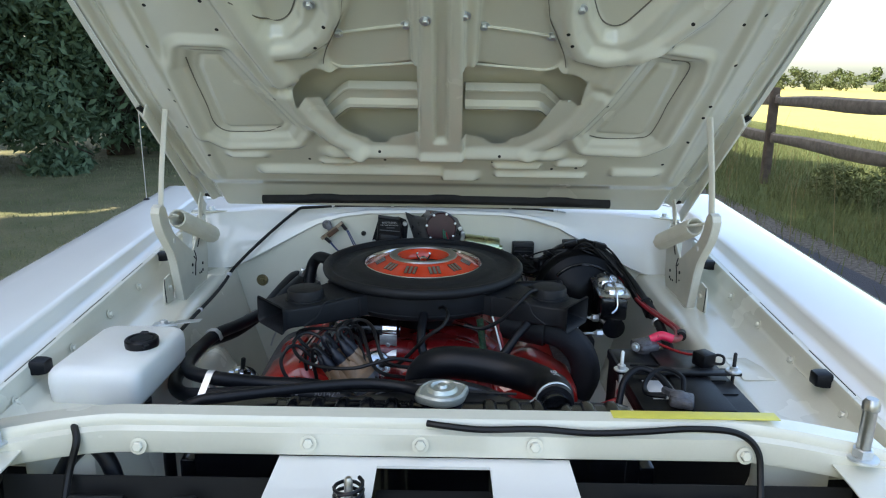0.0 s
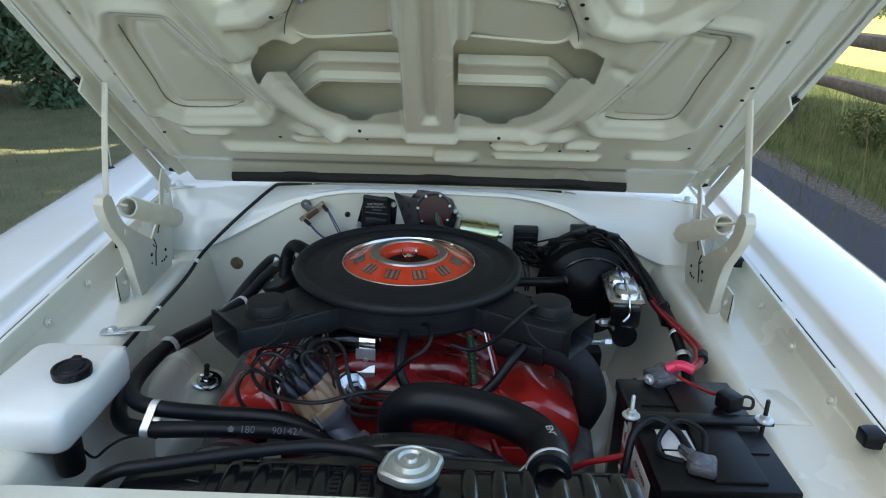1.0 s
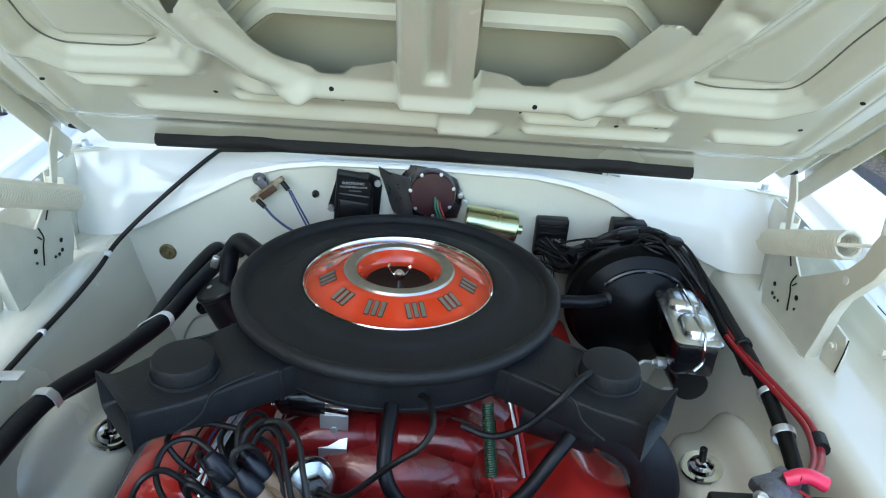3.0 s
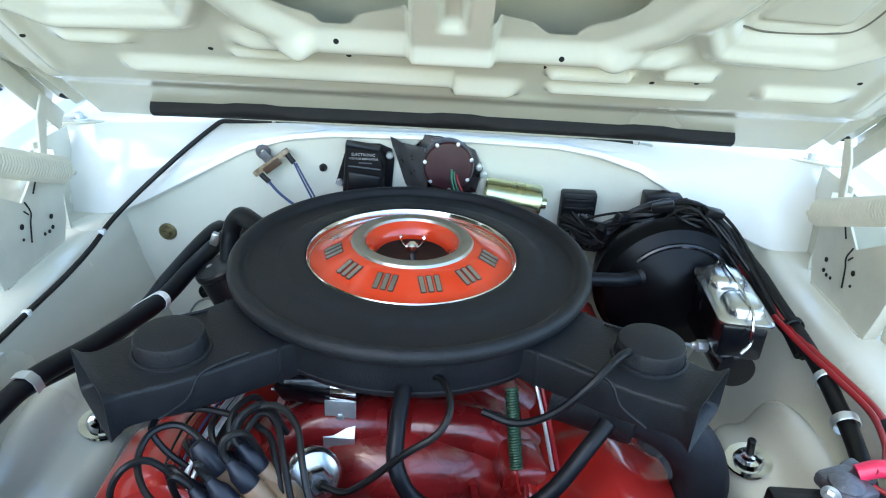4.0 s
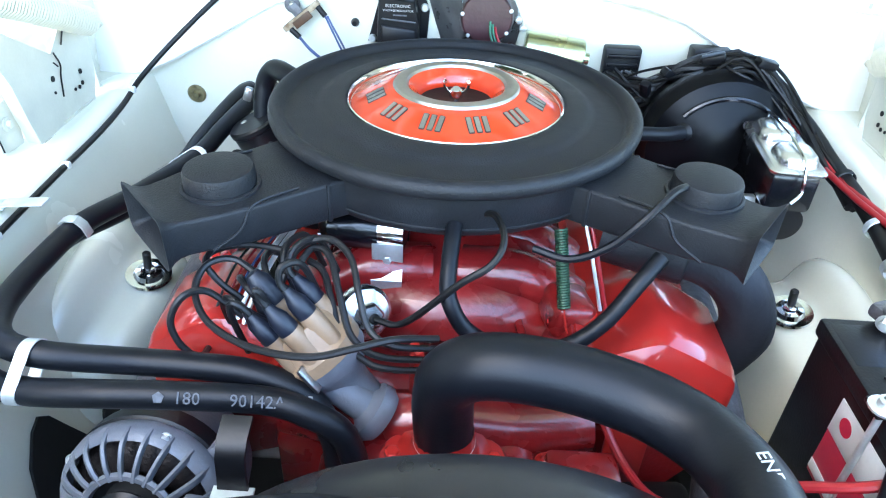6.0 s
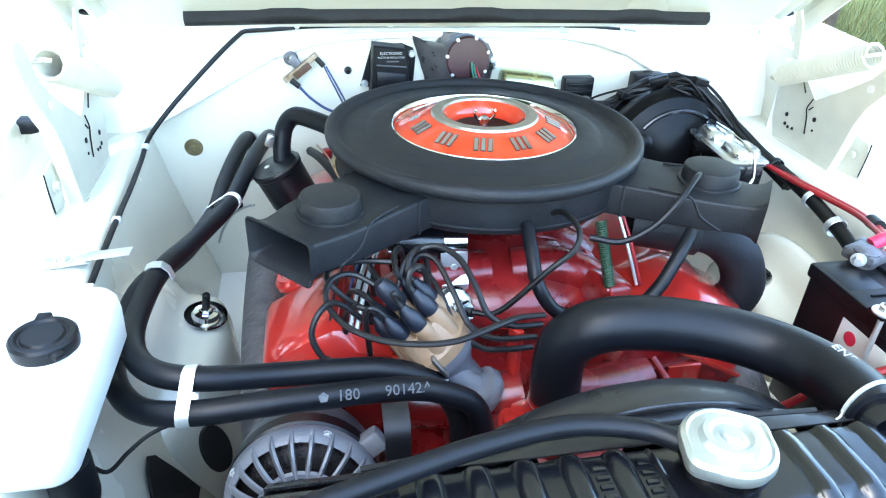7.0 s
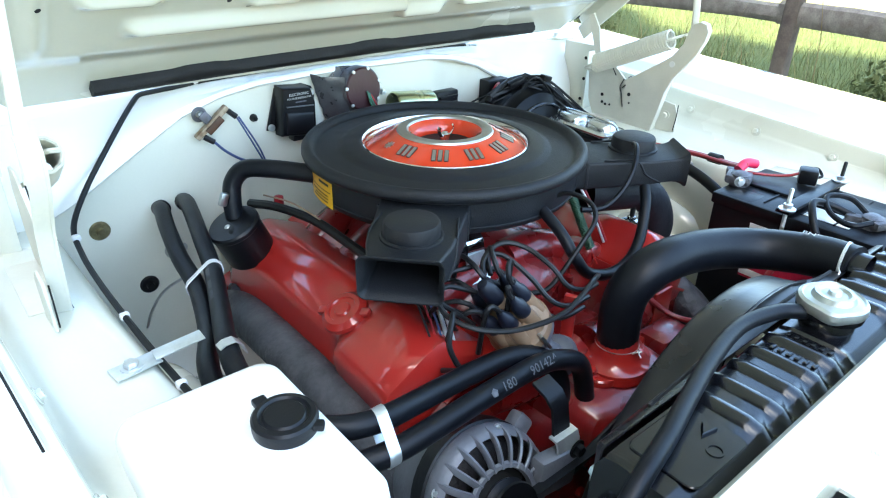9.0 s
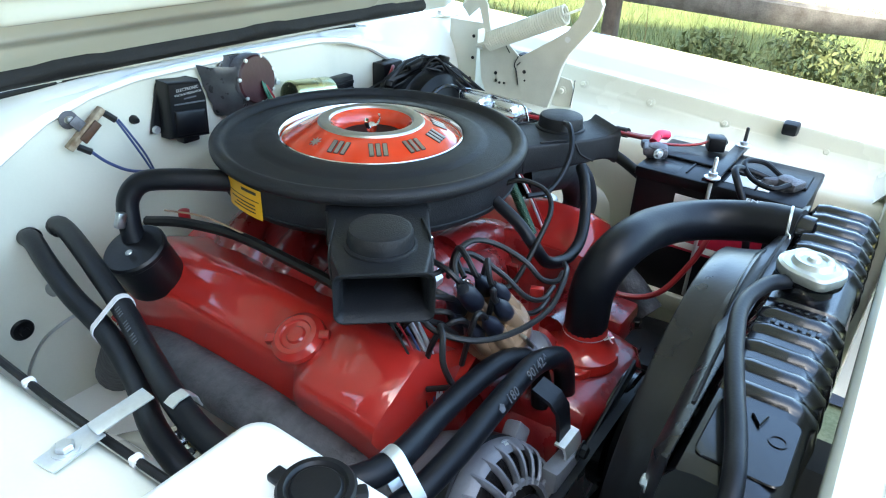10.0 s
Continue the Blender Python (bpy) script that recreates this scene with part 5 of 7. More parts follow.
# plug wires: loops from the boots, four to each bank
wires = thing("plug_wires", (-0.18, 1.16, 0.85), "set of dark grey spark plug wires looping round the distributor", "wire")
RUNS = [
    [(-0.234, 1.165, 0.856), (-0.265, 1.165, 0.885), (-0.283, 1.15, 0.889), (-0.295, 1.14, 0.867), (-0.288, 1.135, 0.842), (-0.275, 1.14, 0.822), (-0.279, 1.17, 0.805)],
    [(-0.213, 1.185, 0.885), (-0.247, 1.2, 0.899), (-0.272, 1.19, 0.898), (-0.277, 1.165, 0.886), (-0.258, 1.135, 0.876), (-0.225, 1.115, 0.87), (-0.186, 1.1, 0.872), (-0.148, 1.095, 0.876), (-0.113, 1.1, 0.884), (-0.079, 1.11, 0.888), (-0.041, 1.13, 0.874)],
    [(-0.194, 1.215, 0.902), (-0.238, 1.225, 0.9), (-0.27, 1.215, 0.899), (-0.275, 1.195, 0.897), (-0.26, 1.185, 0.881), (-0.238, 1.18, 0.865)],
    [(-0.198, 1.185, 0.886), (-0.184, 1.205, 0.913), (-0.154, 1.205, 0.927), (-0.129, 1.185, 0.921), (-0.116, 1.15, 0.904), (-0.105, 1.13, 0.881), (-0.082, 1.12, 0.871), (-0.042, 1.13, 0.861)],
    [(-0.185, 1.19, 0.898), (-0.171, 1.21, 0.911), (-0.152, 1.2, 0.91), (-0.137, 1.165, 0.888), (-0.123, 1.14, 0.861), (-0.096, 1.13, 0.847), (-0.043, 1.14, 0.836)],
    [(-0.176, 1.21, 0.896), (-0.16, 1.2, 0.891), (-0.148, 1.175, 0.877), (-0.135, 1.15, 0.849), (-0.11, 1.14, 0.829), (-0.087, 1.135, 0.826), (-0.044, 1.145, 0.817)],
]
for run in RUNS:
    part("plug_wire", tube(run, 0.0035, 8, 7), PLUGWIRE, wires)
# short leads from each boot into the bundle
for k, (o, a) in enumerate(towers):
    p0 = o + dax * 0.048
    side = fr @ Vector((math.cos(a), math.sin(a), 0))
    part("plug_wire", tube([p0, p0 + dax * 0.016, p0 + dax * 0.026 + side * 0.012 + Vector((0, 0.010, 0)), p0 + dax * 0.020 + side * 0.030 + Vector((0, 0.030, -0.010)), p0 + side * 0.036 + Vector((-0.004, 0.050, -0.050))], 0.0035, 8, 6), PLUGWIRE, wires)
b = bmesh.new()
for k in range(9):
    p = Vector((-0.205 + 0.0062 * k, 1.0965, 0.8225 - 0.00005 * k * k))
    box(b, (0.0042, 0.0004, 0.0034), Matrix.Translation(p + Vector((0, -0.0016, 0.0040))), 0)
part("print", b, INK, wires)
# steel tubes and thin wires between cover and distributor
for k, mt in enumerate((ZINC, ZINC, BLUEWIRE, REDWIRE, PLUGWIRE)):
    solo("brake_tube" if k < 2 else "thin_wire", tube([(-0.205 - 0.010 * k, 1.30, 0.885 - 0.004 * k), (-0.228 - 0.009 * k, 1.24, 0.862), (-0.245 - 0.008 * k, 1.19, 0.825), (-0.255 - 0.006 * k, 1.165, 0.77)], 0.0030 if k < 2 else 0.0015, 7), mt, (-0.23, 1.24, 0.86), "thin bright metal tube by the distributor" if k < 2 else "thin coloured wire by the distributor", "tube" if k < 2 else "wire")

# ---- hoses on the engine ----
solo("radiator_hose", tube([(-0.030, 1.092, 0.775), (-0.032, 1.092, 0.805), (-0.033, 1.091, 0.840), (-0.028, 1.086, 0.870), (-0.008, 1.078, 0.892), (0.025, 1.072, 0.900), (0.075, 1.064, 0.899), (0.128, 1.046, 0.895), (0.166, 1.017, 0.894), (0.184, 0.977, 0.899), (0.184, 0.938, 0.907), (0.178, 0.900, 0.911)], 0.0285, 22, 6), RUBBER, (-0.03, 1.092, 0.775), "thick black upper radiator hose arching from the thermostat", "radiator hose")
for c, z in (((-0.030, 1.092, 0.781), (0, 0, 1)), ((0.1790, 0.914, 0.910), (-0.12, 1, -0.06))):
    hc = turned([(0.0285, -0.002), (0.0300, -0.0015), (0.0300, 0.0015), (0.0285, 0.002)], at(c, z), 36)
    sweep(hc, [at(c, z) @ Vector(v) for v in ((0.030, -0.006, 0), (0.035, -0.004, 0.004), (0.040, 0, 0.006))], 0.0011, 6)
    sweep(hc, [at(c, z) @ Vector(v) for v in ((0.030, 0.006, 0), (0.035, 0.004, -0.004), (0.040, 0, -0.004))], 0.0011, 6)
    solo("hose_clamp", hc, ZINC, c, "wire spring clamp on the radiator hose", "hose clamp")
part("print", lettering("END", 0.0135, Matrix.Translation((0.1865, 0.962, 0.9315)) @ Matrix.Rotation(radians(-80), 4, "Z"), 0.0003), INK, bpy.data.objects["radiator_hose"], "white printed word")
# heater hoses from the firewall, round the passenger side, to the water pump
HB = [(-0.362, 1.786, 0.840), (-0.365, 1.750, 0.852), (-0.378, 1.69, 0.854), (-0.396, 1.61, 0.845), (-0.414, 1.530, 0.833), (-0.450, 1.42, 0.834), (-0.480, 1.33, 0.842), (-0.492, 1.26, 0.838), (-0.488, 1.185, 0.840), (-0.462, 1.130, 0.846), (-0.415, 1.108, 0.846), (-0.331, 1.120, 0.831), (-0.273, 1.122, 0.828), (-0.215, 1.120, 0.824), (-0.165, 1.112, 0.806), (-0.140, 1.10, 0.77), (-0.135, 1.095, 0.725)]
HA = [(-0.402, 1.786, 0.838), (-0.407, 1.750, 0.846), (-0.420, 1.69, 0.838), (-0.433, 1.61, 0.825), (-0.441, 1.530, 0.815), (-0.470, 1.42, 0.812), (-0.506, 1.33, 0.820), (-0.517, 1.25, 0.812), (-0.510, 1.17, 0.808), (-0.474, 1.108, 0.814), (-0.420, 1.082, 0.824), (-0.350, 1.078, 0.830), (-0.290, 1.082, 0.829), (-0.199, 1.088, 0.824), (-0.155, 1.083, 0.815), (-0.123, 1.080, 0.790), (-0.108, 1.075, 0.725)]
ha = solo("heater_hose", tube(HA, 0.0132, 14, 5), RUBBER, HA[0], "black heater hose with white part print", "heater hose", group="heater hoses")
hb = solo("heater_hose", tube(HB, 0.0132, 14, 5), RUBBER, HB[0], "black heater hose from firewall to water pump", "heater hose", group="heater hoses")


def hose_print(x0, side=(0.0, -0.78, 0.62)):
    """A frame on the printed hose's surface where it passes x0, its x axis along the hose."""
    k = next(k for k in range(10, 16) if HA[k][0] <= x0 <= HA[k + 1][0])
    p, q = Vector(HA[k]), Vector(HA[k + 1])
    x = (q - p).normalized()
    n = (Vector(side) - x * Vector(side).dot(x)).normalized()
    c = p.lerp(q, (x0 - p.x) / (q.x - p.x))
    return Matrix.Translation(c + n * 0.0134) @ Matrix((x, n.cross(x), n)).transposed().to_4x4()


part("print", lettering("90142A", 0.0158, hose_print(-0.200), 0.0003), INKGREY, ha, "white printed part number")
part("print", lettering("180", 0.0158, hose_print(-0.262), 0.0003), INKGREY, ha)
b = bmesh.new()
plate(b, [(0.0055 * math.cos(2 * math.pi * k / 5 + 1.57), 0.0055 * math.sin(2 * math.pi * k / 5 + 1.57)) for k in range(5)], 0.0003, hose_print(-0.287))
part("emblem", b, INKGREY, ha)
# worn print on the run beside the valve cover: plain bars
for f0 in (0.15, 0.45, 0.70):
    b = bmesh.new()
    p, q = Vector(HB[4]), Vector(HB[5])
    x = (q - p).normalized()
    nn = (Vector((-0.6, 0, 0.8)) - x * Vector((-0.6, 0, 0.8)).dot(x)).normalized()
    for k in range(4):
        m = Matrix.Translation(p.lerp(q, f0 + 0.05 * k) + nn * 0.0134) @ Matrix((x, nn.cross(x), nn)).transposed().to_4x4()
        plate(b, [(-0.0012, -0.003), (0.0012, -0.003), (0.0012, 0.003), (-0.0012, 0.003)], 0.0002, m)
    part("print", b, INKGREY, hb)
# clamps and ties that hold the pair
for c, way, wide in (((-0.4275, 1.530, 0.824), (-0.25, -0.95, 0.05), 0.010), ((-0.418, 1.095, 0.835), (1, -0.05, 0.05), 0.013)):
    way = Vector(way).normalized()
    f = frame_of(way)
    b = bmesh.new()
    # wrap closely round the two hoses
    along = (Vector((-0.415, 1.108, 0.846)) - Vector((-0.420, 1.082, 0.824))).normalized() if way.x > 0.5 else (Vector((-0.414, 1.530, 0.833)) - Vector((-0.441, 1.530, 0.815))).normalized()
    other = way.cross(along).normalized()
    rows = []
    for k in range(33):
        a = 2 * math.pi * k / 32
        p = Vector(c) + along * (0.0172 * (1 if math.cos(a) >= 0 else -1) + 0.0143 * math.cos(a)) + other * 0.0143 * math.sin(a)
        rows.append([p - way * wide / 2, p + way * wide / 2])
    sheet(rows, b)
    solo("hose_strap", thicken(b, 0.0012), ZINC if way.x > 0.5 else LABELWHITE, c, "silver strap round the two heater hoses" if way.x > 0.5 else "white plastic tie round the two heater hoses", "strap", group="heater hose straps")
c = Vector((-0.492, 1.316, 0.846))
b = thicken(sheet([[c + Vector((dx + 0.008, -0.007, dz)), c + Vector((dx + 0.008, 0.007, dz))] for dx, dz in ((0.020, -0.010), (0.016, 0.004), (0.008, 0.012), (-0.004, 0.012), (-0.012, 0.008))]), 0.0015)
solo("hose_clip", b, ZINC, c, "bent zinc clip over the heater hose", "clip")
# rings at the firewall ends
for p in (HA[0], HB[0]):
    solo("hose_clamp", turned([(0.0125, -0.005), (0.0150, -0.004), (0.0150, 0.004), (0.0125, 0.005)], at((p[0], 1.768, p[2] + 0.004), (0, 1, 0)), 24), SATIN, p, "black clamp at the firewall end of a heater hose", "hose clamp")
# dip hose across the manifold front, and throttle parts
solo("crankcase_hose", tube([(-0.032, 1.245, 0.925), (-0.035, 1.205, 0.905), (-0.033, 1.180, 0.880), (-0.012, 1.168, 0.850), (0.030, 1.160, 0.838), (0.080, 1.163, 0.842), (0.118, 1.175, 0.865), (0.150, 1.195, 0.902), (0.172, 1.215, 0.92)], 0.0085, 12), RUBBER, (0.03, 1.16, 0.84), "black rubber hose looping across the intake", "hose")
sp = thing("return_spring", (0.090, 1.235, 0.84), "green painted throttle return spring", "spring")
a, e = Vector((0.083, 1.285, 0.902)), Vector((0.093, 1.245, 0.824))
f = frame_of(e - a)
pts = [a + (e - a) * (k / 300) + f @ Vector((0.0065 * math.cos(2 * math.pi * 30 * k / 300), 0.0065 * math.sin(2 * math.pi * 30 * k / 300), 0)) for k in range(301)]
part("coil", tube(pts, 0.0014, 5, 1), GREENSPRING, sp, "green painted coil")
part("hook", tube([e, e + Vector((0.004, -0.01, -0.02)), e + Vector((0.010, -0.015, -0.032)), e + Vector((0.006, -0.02, -0.045))], 0.0014, 6), RED, sp)
for dx in (0.0, 0.006):
    solo("throttle_rod", tube([(0.104 + dx, 1.30, 0.925), (0.118 + dx, 1.275, 0.88), (0.134 + dx, 1.25, 0.82)], 0.0022, 8), REDWIRE if dx else ZINC, (0.118, 1.275, 0.87), "thin painted throttle rod", "rod")
# stove duct under the driver snorkel
b = tube([(0.165, 1.30, 0.892), (0.215, 1.285, 0.885), (0.258, 1.276, 0.872), (0.290, 1.267, 0.842), (0.304, 1.262, 0.800), (0.298, 1.268, 0.765), (0.288, 1.276, 0.735)], 0.0300, 20)
solo("stove_duct", b, GREYPIPE, (0.30, 1.265, 0.82), "dark grey hot-air duct bending down from the snorkel", "duct")
part("duct_stub", turned([(0.036, 0), (0.036, 0.09), (0.034, 0.092)], at((0.135, 1.305, 0.893), (0.86, -0.30, -0.06)), 28), WRINKLE, ac, "black stub below the snorkel")
# black block with idler, added to darken the gap between engine and battery
abk = solo("gap_filler_block", block((0.17, 0.13, 0.13), (0.165, 1.085, 0.600), 0.012, (0, 6, 8)), WIREBLACK, (0.165, 1.075, 0.57), "black block added to fill the dark gap at the engine front", "bracket")
part("idler", turned([(0, 0.012), (0.030, 0.012), (0.034, 0.006), (0.034, -0.02)], at((0.15, 1.01, 0.65), (0, -0.7, 0.7)), 28), GLOSSBLACK, abk)
for x, y, z in ((0.12, 1.06, 0.668), (0.20, 1.09, 0.662), (0.22, 1.04, 0.655)):
    part("bolt", hexbolt(bmesh.new(), Matrix.Translation((x, y, z)), 0.008, 0.010, 0.012), SATIN, abk)

# ---- radiator ----
rd = thing("radiator", (-0.01, 0.85, 0.36), "gloss black radiator with a ribbed top tank", "radiator")
R0, R1 = -0.338, 0.285               # tank ends
secs = []
ribs = [-0.212 + 0.0362 * k for k in range(14)]
xs = sorted({R0, R0 + 0.006, R0 + 0.02, R1 - 0.02, R1 - 0.006, R1, *(r + d for r in ribs for d in (-0.0105, -0.0075, -0.004, 0.004, 0.0075, 0.0105))})
for x in xs:
    end = 1.0 if R0 + 0.01 < x < R1 - 0.01 else (0.80 if x in (R0, R1) else 0.94)
    rib = max((0.0052 * step((0.0105 - abs(x - r)) / 0.0055) for r in ribs if abs(x - r) < 0.0111 and abs(x - 0.007) > 0.045), default=0.0)
    top = 0.905 + 0.014 * end + rib
    secs.append([(x, y, z) for y, z in ((0.815, 0.79), (0.8125 - rib * 0.7, 0.885), (0.816 - rib * 0.7, 0.905 * 1.0 + 0.003 * end), (0.826, top - 0.003), (0.838, top), (0.880, top), (0.893, top - 0.003), (0.901 + rib * 0.4, 0.900), (0.903, 0.88), (0.903, 0.79))])
part("top_tank", loft(secs), GLOSSBLACK, rd, "ribbed gloss black top tank", sharp=35)
# raised panel, small triangle and ring pressed into its plain end
b = bmesh.new()
plate(b, [(x - 0.277, y + 0.855) for x, y in rounded(0.085, 0.066, 0.010, 4)], 0.0022, Matrix.Translation((0, 0, 0.9185)), 0.0012)
plate(b, [(-0.262, 0.852), (-0.248, 0.861), (-0.244, 0.848)], 0.0050, Matrix.Translation((0, 0, 0.9190)), 0.001)
lathe(b, [(0.0075, 0.0), (0.0075, 0.0012), (0.0060, 0.0012), (0.0060, 0.0)], 18, Matrix.Translation((-0.268, 0.836, 0.9205)))
part("end_panel", b, GLOSSBLACK, rd, "raised panel on the tank's end")
part("core", block((R1 - R0 + 0.02, 0.06, 0.42), (-0.007, 0.855, 0.58), 0.004), SATIN, rd, "black finned core")
for x in (R0 - 0.012, R1 + 0.012):
    part("side_strap", block((0.022, 0.085, 0.46), (x, 0.856, 0.63), 0.004), GLOSSBLACK, rd)
# stamped marks on the tank, plain bars
for x in (-0.0845, -0.0485):
    b = bmesh.new()
    for k in range(6):
        box(b, (0.010, 0.0045, 0.0014), Matrix.Translation((x, 0.836 + 0.0085 * k, 0.9200)), 0.0005)
    part("stamped_mark", b, GLOSSBLACK, rd)
part("filler_neck", turned([(0.030, -0.02), (0.028, 0.004), (0.026, 0.010), (0.034, 0.014), (0.0345, 0.020)], Matrix.Translation((0.007, 0.865, 0.918)), 36), GLOSSBLACK, rd)
part("hose_neck", turned([(0.022, 0), (0.022, 0.022), (0.021, 0.024)], at((0.178, 0.885, 0.911), (0, 1, 0.02)), 24), GLOSSBLACK, rd)
prof = [(0.0, 0.0165), (0.006, 0.0165), (0.008, 0.0125), (0.013, 0.0115), (0.016, 0.0145), (0.020, 0.0145), (0.0225, 0.0085), (0.029, 0.0075), (0.031, 0.0090), (0.0345, 0.0065), (0.0355, 0.001), (0.034, -0.004), (0.030, -0.005)]
b = bmesh.new()
rings = []
for r, z in prof:
    ring = []
    for k in range(96):
        t = 2 * math.pi * k / 96
        ear = 1 + (0.17 * max(0, math.cos(2 * t - 0.8)) ** 5 if r > 0.028 else 0.0)      # two grips
        ring.append(b.verts.new((0.007 + r * ear * math.cos(t), 0.865 + r * ear * math.sin(t), 0.9415 + z)) if r > 0 else None)
    rings.append(ring)
centre = b.verts.new((0.007, 0.865, 0.9580))
for k in range(96):
    b.faces.new((centre, rings[1][k], rings[1][(k + 1) % 96]))
for r0, r1 in zip(rings[1:], rings[2:]):
    for k in range(96):
        b.faces.new((r0[k], r1[k], r1[(k + 1) % 96], r0[(k + 1) % 96]))
part("cap", b, CAPZINC, rd, "shiny metal pressure cap with two ears", sharp=30)
solo("overflow_hose", tube([(-0.018, 0.880, 0.934), (-0.045, 0.898, 0.935), (-0.103, 0.908, 0.936), (-0.175, 0.897, 0.936), (-0.244, 0.879, 0.935), (-0.300, 0.863, 0.934), (-0.345, 0.853, 0.930), (-0.378, 0.848, 0.905), (-0.388, 0.846, 0.85), (-0.385, 0.845, 0.74)], 0.0085, 12), RUBBER, (-0.02, 0.88, 0.93), "black rubber overflow hose lying along the radiator tank", "hose")
# fan shroud: a curved hood behind the core
sh = thing("fan_shroud", (EX, 0.93, 0.62), "black steel fan shroud behind the radiator", "fan shroud")
rows = []
for k in range(49):
    a = radians(-30 + 240 * k / 48)
    c, d = math.cos(a), math.sin(a)
    rows.append([(-0.002 + r * c, y, 0.668 + r * d) for y, r in ((0.922, 0.262), (0.934, 0.257), (0.950, 0.253), (0.968, 0.250), (0.972, 0.246), (0.970, 0.240))])
part("barrel", thicken(sheet(rows), 0.002), SHROUD, sh, "curved black barrel", sharp=50)
# its box, square against the core and bulging to the round barrel
outer = [(-0.330, 0.45), (0.275, 0.45), (0.275, 0.912), (-0.330, 0.912)]
per = []
for k in range(64):
    i, t = divmod(k, 16)
    p, q = outer[i], outer[(i + 1) % 4]
    per.append((p[0] + (q[0] - p[0]) * t / 16, p[1] + (q[1] - p[1]) * t / 16))
rows = []
for y, g in ((0.9025, 0.0), (0.909, 0.03), (0.919, 0.20), (0.9245, 0.50), (0.926, 0.80), (0.924, 1.0)):
    row = []
    for x, z in per + per[:1]:
        a = math.atan2(z - 0.668, x + 0.002)
        row.append((x + (-0.002 + 0.261 * math.cos(a) - x) * g, y, z + (0.668 + 0.261 * math.sin(a) - z) * g))
    rows.append(row)
part("flange", thicken(sheet(rows), 0.002), SHROUD, sh, sharp=60)
for x, z in ((-0.310, 0.86), (-0.310, 0.70), (0.25, 0.86)):
    part("bolt", hexbolt(bmesh.new(), at((x, 0.914, z), (0, 1, 0)), 0.006, 0.006, 0.010), ZINC, sh)
part("tab", block((0.030, 0.006, 0.055), (-0.330, 0.905, 0.80), 0.002), GLOSSBLACK, sh)
part("sealing_strip", tube([(-0.26, 0.905, 0.918), (-0.15, 0.909, 0.923), (0.02, 0.910, 0.924), (0.12, 0.909, 0.922)], 0.0022, 6), FOAM, sh)

# ---- alternator ----
al = thing("alternator", (-0.295, 1.05, 0.66), "cast aluminium alternator with a slotted housing", "alternator")
ac0 = Vector((-0.300, 1.040, 0.724))
am = at(ac0, (-0.05, -0.94, 0.34), (0, 0, 1)) @ Matrix.Diagonal((1.08, 1.08, 1.0, 1))
part("rear_housing", turned([(0.0, -0.085), (0.05, -0.085), (0.068, -0.075), (0.074, -0.05), (0.074, -0.018)], am, 44), CASTALU, al, "cast rear housing")
part("stator_band", turned([(0.074, -0.022), (0.0775, -0.020), (0.0775, 0.000), (0.074, 0.002)], am, 44), SATIN, al, "dark stator band")
part("front_housing", turned([(0.074, 0.0), (0.0765, 0.006), (0.0755, 0.016), (0.072, 0.023), (0.0675, 0.027), (0.066, 0.022), (0.067, 0.010)], am, 44), CASTALU, al)
top = (am.to_3x3().inverted() @ Vector((0.15, 0, 1)))
a_top = math.atan2(top.y, top.x)                # the slots open over the upper side
for k in range(11):
    a = a_top + radians(-78 + 156 * k / 10)
    b = tube([am @ Vector((r * math.cos(a), r * math.sin(a), z)) for r, z in ((0.0725, 0.015), (0.066, 0.030), (0.052, 0.038), (0.038, 0.040))], 0.0028, 6, 4, flat=1.7)
    part("rib", b, CASTALU, al)
rows = []
for k in range(25):
    a = a_top + radians(84 + 192 * k / 24)
    rows.append([am @ Vector((r * math.cos(a), r * math.sin(a), z)) for r, z in ((0.0735, 0.012), (0.0710, 0.022), (0.066, 0.031), (0.058, 0.036), (0.048, 0.039), (0.040, 0.0405), (0.036, 0.0405))])
part("face", thicken(sheet(rows), 0.002), CASTALU, al, "solid lower half of the cast face", sharp=50)
part("collar", turned([(0.037, 0.036), (0.0385, 0.0425), (0.0430, 0.0430), (0.0450, 0.0395)], am, 40), CASTALU, al)
# Copper taken near black for the shade behind the slots
part("inner_winding", turned([(0.070, 0.006), (0.062, 0.016), (0.050, 0.022), (0.034, 0.024)], am, 30), mat("shaded_copper", (0.012, 0.007, 0.007), 0.5, metal=0.4, vary=0.25, scale=120, bump=0.4, bump_scale=300), al, "copper winding darkened for the shade behind the slots")
# Recess round the shaft, its shade given as near-black
part("shaft_recess_shade", turned([(0.037, 0.030), (0.030, 0.027), (0.022, 0.030), (0.016, 0.036), (0.012, 0.046), (0, 0.046)], am, 36), DARK, al, "dark recess round the shaft")
pl = part("pulley", turned([(0.014, 0.040), (0.029, 0.043), (0.030, 0.046), (0.023, 0.051), (0.023, 0.054), (0.030, 0.059), (0.029, 0.062), (0.010, 0.063), (0, 0.063)], am, 36), SATIN, al, "black pulley")
part("nut", turned([(0.008, 0.062), (0.008, 0.069), (0.005, 0.070), (0, 0.070)], am, 6), DULLSTEEL, pl)
for a0 in (radians(35), radians(205), radians(330)):
    part("lug", block((0.030, 0.024, 0.022), am @ Vector((0.080 * math.cos(a0), 0.080 * math.sin(a0), -0.006)), 0.005, am.to_3x3().to_4x4() @ Matrix.Rotation(a0, 4, "Z")), CASTALU, al)
